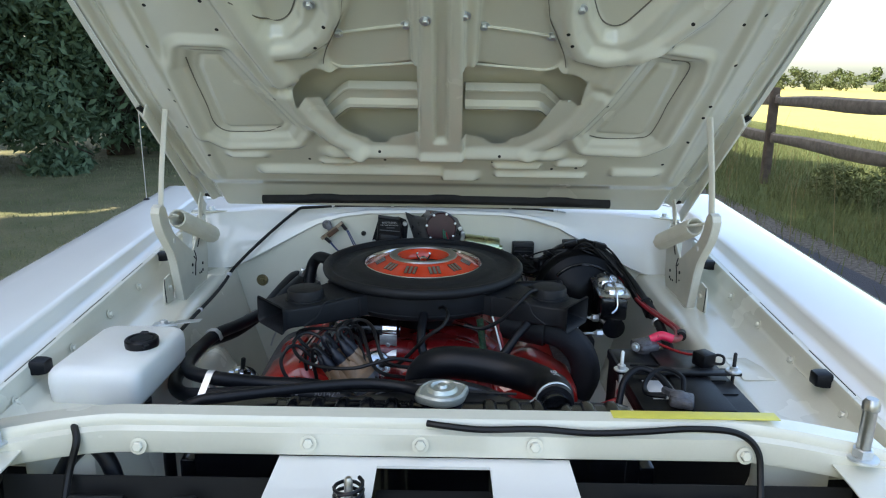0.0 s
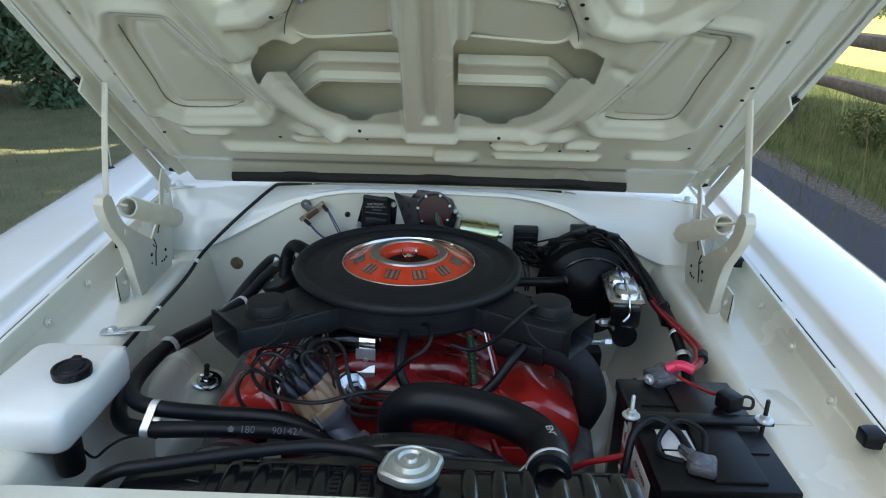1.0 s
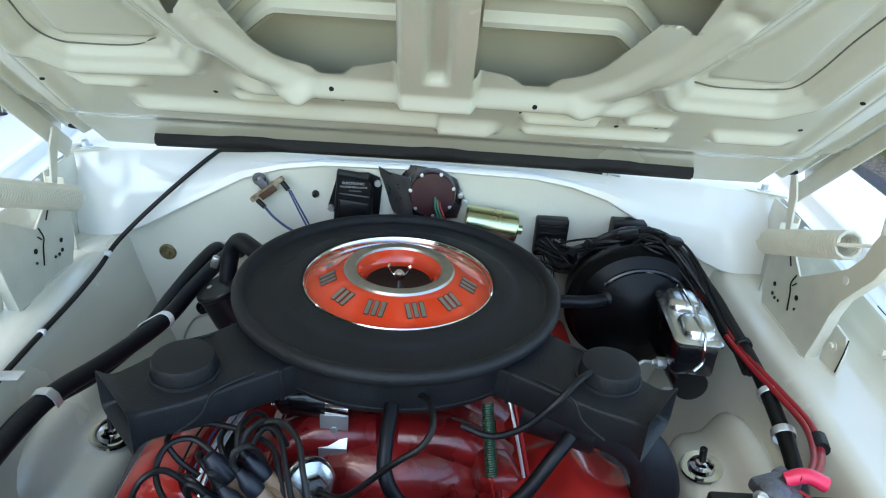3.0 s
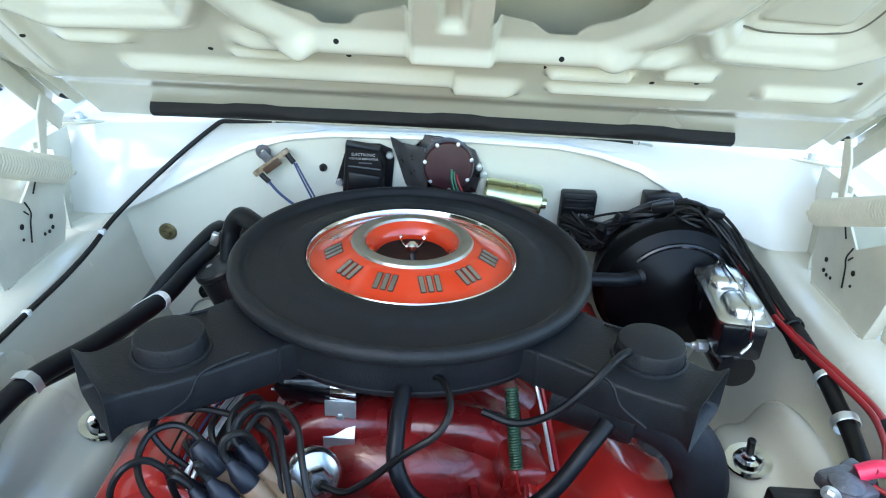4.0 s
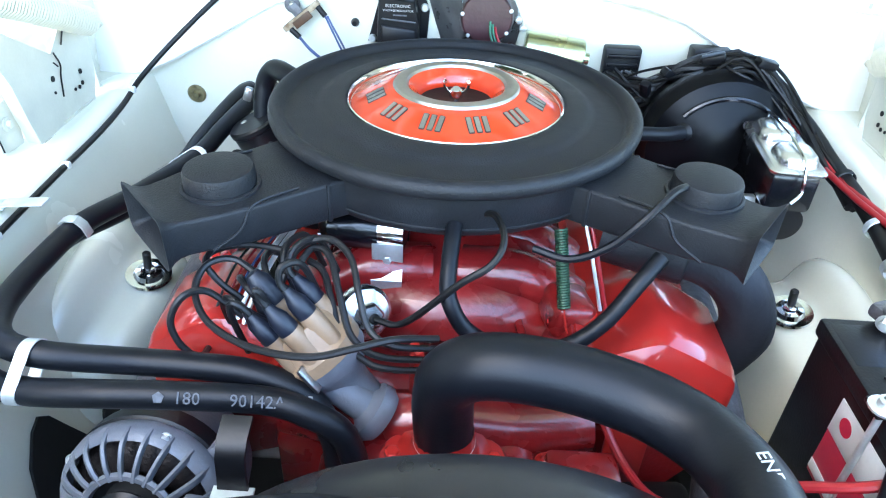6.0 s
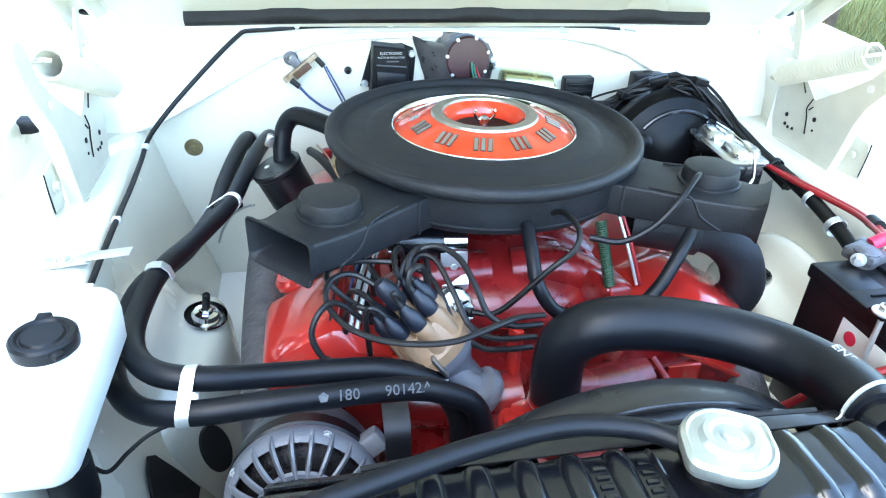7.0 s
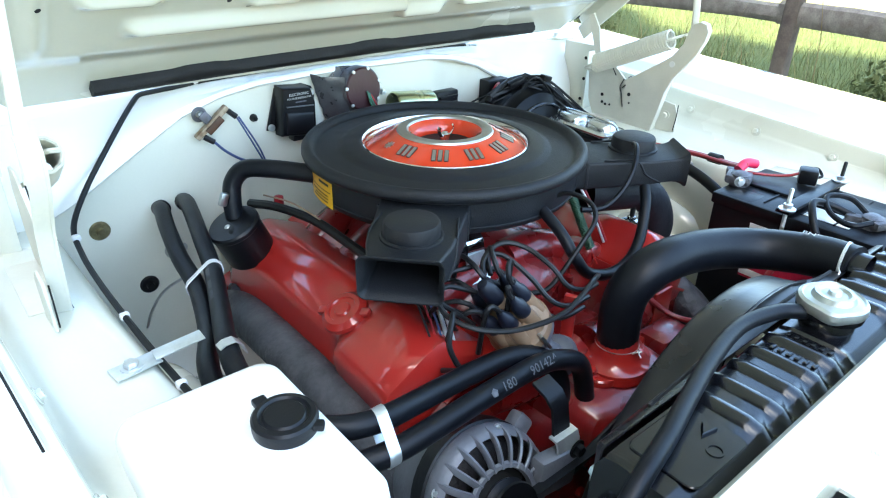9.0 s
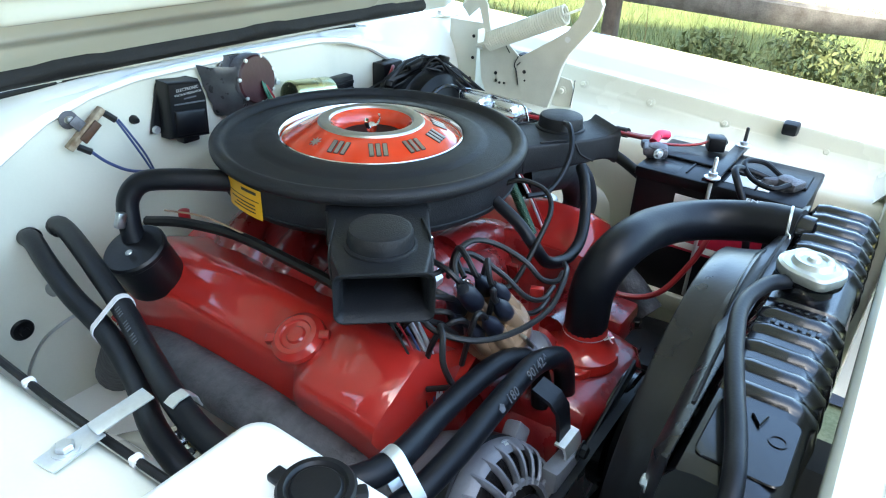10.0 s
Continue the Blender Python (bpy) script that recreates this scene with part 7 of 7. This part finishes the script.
part("print_bar", block((0.022, 0.0004, 0.0022), (-0.138, FW - 0.0403, 0.990), 0), INKGREY, vr)
solo("regulator_bolt", turned([(0.007, 0), (0.007, 0.004), (0.004, 0.012), (0, 0.012)], at((-0.215, FW - 0.001, 0.965), (0, -1, 0)), 14), PLASTIC, (-0.215, FW, 0.965), "small dark plug in the firewall", "plug")
# ballast resistor with its two blue and black wires
br = thing("ballast_resistor", (-0.285, FW, 0.976), "ceramic ballast resistor in a metal strap on the firewall", "resistor")
tr = Matrix.Rotation(radians(-38), 4, "Y")
rc = Vector((-0.2985, FW - 0.022, 0.976))
part("block", block((0.074, 0.012, 0.0095), rc, 0.0015, tr), CERAMIC, br, "stained ceramic bar")
part("core", block((0.034, 0.004, 0.012), rc + Vector((0.003, -0.007, -0.004)), 0.001, tr), mat("brown_resistor_fibre", (0.10, 0.045, 0.020), 0.6, vary=0.2, scale=90), br, "brown fibre core")
part("strap", block((0.016, 0.003, 0.026), rc + Vector((-0.007, 0.000, 0.007)), 0.001, tr), LEAD, br, "metal strap")
part("strap_eye", turned([(0.0055, 0), (0.0125, 0), (0.0130, 0.002), (0.0060, 0.0025)], at((-0.314, FW - 0.010, 0.990), (0, -1, 0)), 20), LEAD, br, "dark metal eye")
part("screw", turned([(0.0055, 0), (0.0045, 0.004), (0, 0.005)], at((-0.312, FW - 0.014, 0.990), (0, -1, 0)), 12), ZINC, br)
part("boot", tube([(-0.316, FW - 0.026, 0.955), (-0.302, FW - 0.032, 0.945)], 0.0048, 8), WIREBLACK, br)
part("boot", tube([(-0.270, FW - 0.026, 0.993), (-0.258, FW - 0.032, 0.981)], 0.0048, 8), WIREBLACK, br)
part("wire", tube([(-0.302, FW - 0.032, 0.945), (-0.284, FW - 0.034, 0.925), (-0.256, FW - 0.034, 0.904), (-0.222, FW - 0.03, 0.890), (-0.19, FW - 0.03, 0.876)], 0.0024, 8), BLUEWIRE, br)
for dx in (0.0, 0.006):
    part("wire", tube([(-0.258 + dx * 0.6, FW - 0.032, 0.981), (-0.246 + dx * 0.8, FW - 0.034, 0.955), (-0.230 + dx, FW - 0.034, 0.920), (-0.214 + dx * 0.5, FW - 0.03, 0.886)], 0.0016, 8), BLUEWIRE, br, "blue wire")
# wiper motor
wm = thing("wiper_motor", (0.03, FW, 0.95), "wiper motor with a maroon gear cover and yellow plated body", "wiper motor")
b = bmesh.new()
plate(b, [(-0.062, 0.030), (-0.045, 0.052), (-0.005, 0.050), (0.040, 0.030), (0.055, 0.00), (0.045, -0.045), (-0.030, -0.060), (-0.062, -0.045)], 0.006, Matrix.Translation((0.002, FW - 0.004, 0.982)) @ flat, 0.0015)
part("mounting_plate", b, DULLSTEEL, wm, "dull mounting plate")
crumple = random.Random(8)
rows = []
for i in range(9):
    f = i / 8
    rows.append([(-0.100 + 0.030 * f + (0.058 - 0.020 * f) * g, FW - 0.008 - 0.026 * g + crumple.uniform(-0.0030, 0.0030), 1.026 - 0.088 * f - 0.008 * g + crumple.uniform(-0.003, 0.003)) for g in (0, 0.17, 0.33, 0.5, 0.67, 0.83, 1.0)])
part("foil_cover", thicken(sheet(rows), 0.0008), mat("crumpled_grey_foil", (0.17, 0.175, 0.18), 0.30, metal=0.7, vary=0.15, scale=60), wm, "crumpled grey foil", sharp=70)
gm = at((-0.003, FW - 0.012, 0.989), (0.06, -1, 0.10)) @ Matrix.Diagonal((0.86, 0.86, 1, 1))
part("gear_case", turned([(0.050, 0), (0.050, 0.020), (0.047, 0.024)], gm, 44), LEAD, wm, "grey gear case")
part("gear_cover", turned([(0.047, 0.024), (0.044, 0.0265), (0, 0.0275)], gm, 44), BAKELITE, wm, "maroon round gear cover")
for k in range(7):
    a = 2 * math.pi * k / 7 + 0.3
    part("screw", turned([(0.0042, 0), (0.0035, 0.003), (0, 0.0035)], gm @ Matrix.Translation((0.0455 * math.cos(a), 0.0455 * math.sin(a), 0.024)), 10), ZINC, wm)
for x, z in ((-0.044, 1.006), (0.050, 0.985), (0.058, 0.972)):
    part("stud", turned([(0.006, 0), (0.005, 0.008), (0, 0.009)], at((x, FW - 0.012, z), (0, -1, 0)), 12), ZINC, wm)
mm = at((0.060, FW - 0.045, 0.950), (1, -0.05, -0.10))
part("motor_body", turned([(0, 0), (0.026, 0), (0.0285, 0.003), (0.0285, 0.090), (0.026, 0.094), (0.010, 0.096), (0.009, 0.104), (0, 0.104)], mm, 40), DICHROMATE, wm, "iridescent yellow plated body")
part("screw", turned([(0.006, 0), (0.005, 0.003), (0, 0.0035)], mm @ at((0, 0, 0.04), (0, -0.9, 0.4)) @ Matrix.Translation((0, 0, 0.028)), 12), STEEL, wm)
for k, mt in enumerate((GREENWIRE, GREENWIRE, REDWIRE)):
    part("wire", tube([(0.004 + 0.004 * k, FW - 0.041, 0.988 - 0.004 * k), (0.006 + 0.005 * k, FW - 0.048, 0.968), (0.016 + 0.006 * k, FW - 0.050, 0.945), (0.030 + 0.008 * k, FW - 0.045, 0.925)], 0.0019, 7), mt, wm)
# bulkhead connector and relay
bk = solo("bulkhead_connector", block((0.060, 0.024, 0.075), (0.224, FW - 0.010, 0.913), 0.004), PLASTIC, (0.218, FW, 0.885), "black bulkhead connector on the firewall", "connector")
for k in range(3):
    part("ridge", block((0.050, 0.006, 0.006), (0.224, FW - 0.024, 0.938 - 0.014 * k), 0.001), PLASTIC, bk)
rl = solo("starter_relay", block((0.062, 0.034, 0.062), (0.362, FW - 0.020, 0.928), 0.004), PLASTIC, (0.352, FW, 0.91), "black relay with a bright stud on the firewall", "relay")
part("stud", turned([(0.007, 0), (0.007, 0.010), (0.004, 0.011), (0.004, 0.020), (0, 0.020)], at((0.374, FW - 0.036, 0.944), (0.1, -1, 0.25)), 12), CHROME, rl)
# plugs in the firewall, passenger side
for x, z, mt in ((-0.501, 0.826, mat("brass_plug", (0.42, 0.36, 0.20), 0.35, metal=0.8, vary=0.2, scale=90)), (-0.443, 0.704, SATIN)):
    b = turned([(0.0, 0.010), (0.006, 0.010), (0.007, 0.004), (0.014, 0.004), (0.0165, 0.001), (0.0165, -0.002)], at((x, FW - 0.002, z), (0, -1, 0)), 26)
    solo("firewall_plug", b, mt, (x, FW, z), "round grommet plug in the firewall", "plug", group="firewall plugs")
# black cable clipped along the inner fender and the cowl's edge
CABLE = [(-0.546, 1.18, 0.852), (-0.552, 1.28, 0.852), (-0.556, 1.37, 0.852), (-0.558, 1.45, 0.853), (-0.559, 1.55, 0.855), (-0.558, 1.63, 0.864), (-0.551, 1.685, 0.884), (-0.518, 1.722, 0.920), (-0.470, 1.755, 0.965), (-0.432, 1.782, 0.998), (-0.404, 1.801, 1.020), (-0.392, 1.805, 1.0275), (-0.372, 1.803, 1.030), (-0.30, 1.801, 1.034), (-0.22, 1.799, 1.038), (-0.136, 1.797, 1.0405), (0.019, 1.797, 1.0415), (0.10, 1.797, 1.0405), (0.187, 1.798, 1.038), (0.26, 1.800, 1.034), (0.318, 1.803, 1.030)]
cb = solo("hood_cable", tube(CABLE, 0.0042, 8, 6), WIREBLACK, (-0.395, 1.805, 1.027), "black cable clipped along fender shelf and cowl", "cable")
for x, y, z in ((-0.558, 1.45, 0.853), (-0.552, 1.28, 0.852), (-0.555, 1.662, 0.876), (-0.30, 1.802, 1.034), (-0.136, 1.798, 1.041), (0.187, 1.799, 1.038), (0.312, 1.803, 1.030)):
    part("clip", block((0.012, 0.010, 0.0098), (x, y, z), 0.003), LABELWHITE, cb, "white painted clip")
part("tip", tube([(0.318, 1.803, 1.030), (0.342, 1.804, 1.027)], 0.0024, 6), ZINC, cb)
solo("thin_line", tube([(-0.473, 1.729, 0.650), (-0.462, 1.726, 0.680), (-0.440, 1.715, 0.716), (-0.410, 1.698, 0.740), (-0.396, 1.690, 0.746)], 0.0024, 7), STEEL, (-0.44, 1.715, 0.716), "thin steel line by the heater hoses", "tube")
# heater outlets behind the hoses
solo("heater_valve", turned([(0.006, -0.02), (0.006, 0.010), (0.010, 0.011), (0.010, 0.017), (0, 0.018)], at((-0.412, 1.690, 0.800), (-0.8, -0.5, 0.2)), 18), STEEL, (-0.412, 1.690, 0.800), "small steel fitting on the heater hose", "fitting")
# embossed tag on the driver shelf
solo("data_tag", block((0.060, 0.10, 0.0008), (0.585, 1.15, 0.8618), 0.0002), PAINT_SHADED, (0.585, 1.15, 0.8614), "embossed tag painted over on the fender shelf", "tag")
# radio aerial on the passenger fender
ant = part("aerial_base", turned([(0, 0.0), (0.020, 0.0), (0.021, 0.004), (0.012, 0.008), (0.008, 0.016), (0.004, 0.018)], Matrix.Translation((-0.905, 2.0, 0.995)), 24), SATIN, car, "black aerial base")
part("mast", turned([(0.0016, 0.016), (0.0014, 0.75), (0.003, 0.755), (0, 0.76)], Matrix.Translation((-0.905, 2.0, 0.995)), 8), STEEL, ant, "thin steel mast")

# ---- outdoors ----
# Ground tone raised to offset the deep tree shade on the lawn
GRASS = mat("grass_ground", (0.30, 0.27, 0.155), 0.95, vary=0.35, scale=2.5, bump=0.8, bump_scale=60, tint=(0.19, 0.20, 0.095), fine=90, spec=0.1)
ASPHALT = mat("asphalt", (0.050, 0.050, 0.060), 0.85, vary=0.15, scale=5, bump=0.6, bump_scale=260, fine=300, spec=0.3)
FIELD = mat("ripe_field", (0.50, 0.41, 0.13), 0.95, vary=0.25, scale=0.25, bump=0.5, bump_scale=8, tint=(0.36, 0.34, 0.11), fine=6, spec=0.1)
GRAVEL = mat("gravel_edge", (0.24, 0.215, 0.18), 0.95, vary=0.4, scale=30, bump=1.0, bump_scale=90, fine=150, spec=0.2)
# Posts toned darker than the rails for the shade they stand in
POSTWOOD = mat("shaded_fence_post_wood", (0.13, 0.105, 0.085), 0.85, vary=0.3, scale=14, bump=0.8, bump_scale=60, tint=(0.07, 0.055, 0.045), fine=120, spec=0.2)
FENCEWOOD = mat("weathered_fence_wood", (0.27, 0.24, 0.21), 0.85, vary=0.3, scale=14, bump=0.8, bump_scale=60, tint=(0.14, 0.12, 0.10), fine=120, spec=0.2)
# Turf kept darker than the ground so that the sunlit verge stays below white
VERGE = mat("verge_turf", (0.135, 0.150, 0.050), 0.95, vary=0.35, scale=3.0, bump=0.9, bump_scale=40, tint=(0.085, 0.115, 0.035), fine=70, spec=0.1)
LEAF = mat("tree_leaves", (0.050, 0.095, 0.030), 0.6, vary=0.3, scale=2.2, tint=(0.028, 0.062, 0.022), fine=20, spec=0.3)
BUSH = mat("hedge_leaves", (0.17, 0.24, 0.125), 0.6, vary=0.3, scale=2.2, tint=(0.105, 0.175, 0.095), fine=20, spec=0.3)
BLADE = mat("grass_blades", (0.15, 0.155, 0.065), 0.8, vary=0.2, scale=1.5, tint=(0.09, 0.12, 0.042), fine=10, spec=0.15)
# Blades lightened for the tree-shaded lawn
LAWN = mat("lawn_blades", (0.31, 0.30, 0.16), 0.8, vary=0.25, scale=1.2, tint=(0.21, 0.23, 0.11), fine=10, spec=0.15)
STRAW = mat("dry_stalks", (0.36, 0.28, 0.14), 0.85, vary=0.3, scale=4, fine=30, spec=0.15)
BARK = mat("bark", (0.10, 0.075, 0.055), 0.9, vary=0.3, scale=12, bump=1.0, bump_scale=30, spec=0.1)
FARWOOD = mat("far_foliage", (0.125, 0.145, 0.065), 0.8, vary=0.3, scale=0.35, tint=(0.065, 0.095, 0.030), fine=2, spec=0.1)
rng = np.random.default_rng(11)


def flat_ground(name, xs, ys, z, material, label, category):
    bm = sheet([[(x, y, z) for x in xs] for y in ys])
    return solo(name, bm, material, (0, 0, z), label, category, kind="structure", smooth=False)


flat_ground("ground", [-400, -60, -10, 0, 10, 60, 400], [-400, -60, -10, 0, 10, 60, 400], 0.0, GRASS, "rough grass and bare earth round the car", "ground")
# lane, beside and under the car; its edge runs ahead
flat_ground("road", [1.15, 2.0, 3.1], [-40, -4, 0, 4, 12, 60], 0.012, ASPHALT, "narrow grey asphalt lane", "road")
flat_ground("gravel_edge", [3.1, 3.42], [-40, -4, 0, 4, 12, 60], 0.010, GRAVEL, "gravel edge of the lane", "gravel")


def fence_x(y):
    return 3.89 + 0.058 * y


flat_ground("verge", [3.42, 6.0, 12.5], [-40, -4, 0, 4, 12, 60], 0.014, VERGE, "green turf on both sides of the fence", "grass")
bm = sheet([[(fence_x(y) + d, y, 0.02) for d in (5.6, 20, 80, 300)] for y in (-120, -30, 0, 9, 40, 90, 160)])
solo("field", bm, FIELD, (10, 9, 0.02), "sunlit yellow field beyond the fence", "field", kind="structure", smooth=False)


def blades(n, place, tall, wide, bend=0.4):
    """Many single blades, each a bent strip."""
    co, faces = [], []
    for _ in range(n):
        x, y, z, k = place()
        h = tall * k * rng.uniform(0.5, 1.1)
        a = rng.uniform(0, 2 * np.pi)
        b = rng.uniform(0, 2 * np.pi)
        w = wide * rng.uniform(0.6, 1.2)
        dx, dy = w * math.cos(a), w * math.sin(a)
        lx, ly = bend * h * math.cos(b), bend * h * math.sin(b)
        i = len(co)
        co += [(x - dx, y - dy, z), (x + dx, y + dy, z), (x + dx * 0.7 + lx * 0.35, y + dy * 0.7 + ly * 0.35, z + h * 0.6), (x - dx * 0.7 + lx * 0.35, y - dy * 0.7 + ly * 0.35, z + h * 0.6), (x + lx, y + ly, z + h)]
        faces += [(i, i + 1, i + 2, i + 3), (i + 3, i + 2, i + 4)]
    return co, faces


def stuff(name, co, faces, material, label, category):
    me = bpy.data.meshes.new(name)
    me.from_pydata(np.array(co).tolist(), [], faces)
    me.materials.append(material)
    return tagged(new(name, me), label, category, kind="stuff")


def near_fence():
    y = rng.uniform(-1, 24)
    return fence_x(y) + rng.normal(0.1, 0.75), y, 0.0, rng.choice([1.0, 1.0, 0.6, 1.5])


def verge():
    y = rng.uniform(-1, 22)
    return rng.uniform(3.3, fence_x(y) + 5.4), y, 0.0, rng.choice([0.45, 0.6, 0.9])


def lawn():
    return rng.uniform(-9, -1.2), rng.uniform(0, 11), 0.0, rng.choice([0.2, 0.35])


stuff("tall_grass", *blades(9000, near_fence, 0.26, 0.0042), BLADE, "tall green grass along the fence", "grass")
stuff("verge_grass", *blades(60000, verge, 0.20, 0.0034), BLADE, "short grass between lane and fence", "grass")
stuff("dry_grass", *blades(420, near_fence, 0.75, 0.0032, 0.2), STRAW, "dry seed stalks along the fence", "grass")
stuff("lawn_grass", *blades(26000, lawn, 0.12, 0.004), LAWN, "short worn grass beside the car", "grass")


def leaf_cloud(n, centres, size, droop=0.0):
    """Many small leaves gathered in uneven clumps about given centres (x, y, z, radius)."""
    c = np.array(centres)[rng.integers(0, len(centres), n)]
    d = rng.normal(0, 1, (n, 3))
    d *= (c[:, 3] * rng.uniform(0.45, 1.05, n) / np.linalg.norm(d, axis=1))[:, None]
    p = c[:, :3] + d * (1, 1, 0.8)
    a = rng.normal(0, 1, (n, 3)) - (0, 0, droop)
    a /= np.linalg.norm(a, axis=1)[:, None]
    b = np.cross(a, rng.normal(0, 1, (n, 3)))
    b /= np.linalg.norm(b, axis=1)[:, None]
    s = (size * rng.uniform(0.6, 1.3, n))[:, None]
    co = np.stack([p - a * s, p + b * s * 0.38, p + a * s, p - b * s * 0.38], 1).reshape(-1, 3)
    return co, np.arange(4 * n).reshape(-1, 4).tolist()


def tree(x, y, tall, spread, leaves, size, label, low=0.12, material=LEAF):
    t = thing("tree", (x, y, 0), label, "tree", group="trees by the lawn")
    b = tube([(x, y, -0.1), (x + 0.1, y, tall * 0.3), (x - 0.05, y + 0.1, tall * 0.6), (x, y, tall * 0.92)], lambda f: 0.20 * (1 - f) + 0.03, 10)
    centres = []
    for k in range(34):
        f = low + (0.97 - low) * k / 33
        a = 2.4 * k + rng.uniform(-0.3, 0.3)
        r = spread * (1 - abs(f - 0.35) ** 1.4 * 1.1) * rng.uniform(0.55, 1.0)
        end = Vector((x + r * math.cos(a), y + r * math.sin(a), tall * f - 0.15 * r))
        sweep(b, [(x, y, tall * f * 0.92), (x + 0.5 * r * math.cos(a), y + 0.5 * r * math.sin(a), tall * f + 0.12), end], lambda g: 0.05 * (1 - g) + 0.010, 6, 3)
        for q in (0.35, 0.7, 1.0):
            centres.append((x + q * r * math.cos(a) + rng.normal(0, 0.25), y + q * r * math.sin(a) + rng.normal(0, 0.25), tall * f - 0.10 * q * r + rng.normal(0, 0.2), rng.uniform(0.35, 0.75) * (0.6 + spread * 0.14)))
    part("trunk", b, BARK, t)
    co, faces = leaf_cloud(leaves, centres, size, 0.5)
    me = bpy.data.meshes.new("crown")
    me.from_pydata((co - np.array(BASE[t.name])).tolist(), [], faces)
    me.materials.append(material)
    ob = new("crown", me)
    ob.parent = t
    return t


tree(-7.2, 9.0, 8.5, 3.6, 110000, 0.075, "dense dark green tree with drooping feathery foliage", 0.07, BUSH)
tree(-5.6, 11.6, 8.0, 3.0, 60000, 0.085, "dense dark green tree behind the lawn", 0.07, BUSH)
tree(-3.6, 15.5, 8.0, 3.0, 26000, 0.12, "dense green tree beyond the lawn", 0.07, BUSH)
# Unseen trees added to block the sun and the sky on the left
for x, y, h, w in ((-10.8, 4.6, 18.5, 6.0), (-11.5, -5.0, 18.0, 5.8), (-10.6, -0.6, 19.5, 6.2), (-12.5, -8.5, 14.5, 5.0), (-14.0, 12.0, 13.0, 4.5)):
    tree(x, y, h, w, 60000, 0.23, "unseen tall broad-leaved tree added to shade the car", 0.12)


def fence():
    f = thing("fence", (fence_x(6), 6, 0), "weathered split-rail wooden fence along the verge", "fence")
    ys = [9.23 - 3.24 * k for k in range(-5, 5)]
    for k, y in enumerate(ys):
        x = fence_x(y)
        secs = []
        for z, g in ((-0.1, 1.0), (0.4, 0.98), (0.9, 0.95), (1.28, 0.93), (1.31, 0.80)):
            secs.append([(x + px * g + 0.012 * z * math.sin(k), y + py * g, z) for px, py in rounded(0.120, 0.11, 0.030, 2)])
        part("post", loft(secs), POSTWOOD, f)
        if k + 1 < len(ys):
            y2 = ys[k + 1]
            x2 = fence_x(y2)
            for z in (0.66, 1.15):
                rows = []
                for t in np.linspace(-0.03, 1.03, 8):
                    w = 0.060 + 0.010 * math.sin(5 * t + k)
                    px, py = x + (x2 - x) * t, y + (y2 - y) * t
                    zz = z + 0.03 * math.sin(2.2 * k + 3.1 * z) * (t - 0.5) + 0.008 * math.sin(9 * t + k)
                    rows.append([(px + 0.03 * c, py, zz + w * 1.15 * s_) for c, s_ in ((1, -0.8), (1.1, 0.2), (0.3, 1.0), (-0.8, 0.7), (-1.0, -0.4), (-0.2, -1.0))])
                part("rail", loft(rows), FENCEWOOD, f)


fence()
# weeds at the fence
cent = [(fence_x(y) + dx, y, z, r) for y, dx, z, r in ((7.9, 0.3, 0.22, 0.30), (7.3, 0.5, 0.25, 0.34), (2.15, 0.5, 0.20, 0.28), (1.5, 0.6, 0.26, 0.34), (0.9, 0.4, 0.24, 0.34), (5.2, 0.8, 0.25, 0.34))]
stuff("fence_weeds", *leaf_cloud(6500, cent, 0.030), BLADE, "leafy weeds growing at the fence", "weeds")
# the far wood beyond the field
cent = []
for k in range(150):
    a = radians(-15 + 130 * k / 150)
    d = 128 + rng.uniform(-6, 10)
    h = rng.uniform(2.0, 3.4)
    for q in range(4):
        cent.append((d * math.sin(a) + rng.normal(0, 1.5), d * math.cos(a) + rng.normal(0, 1.5), h * (0.2 + 0.24 * q), rng.uniform(0.8, 1.4)))
stuff("far_wood", *leaf_cloud(80000, cent, 0.30), FARWOOD, "distant line of woodland beyond the field", "trees")
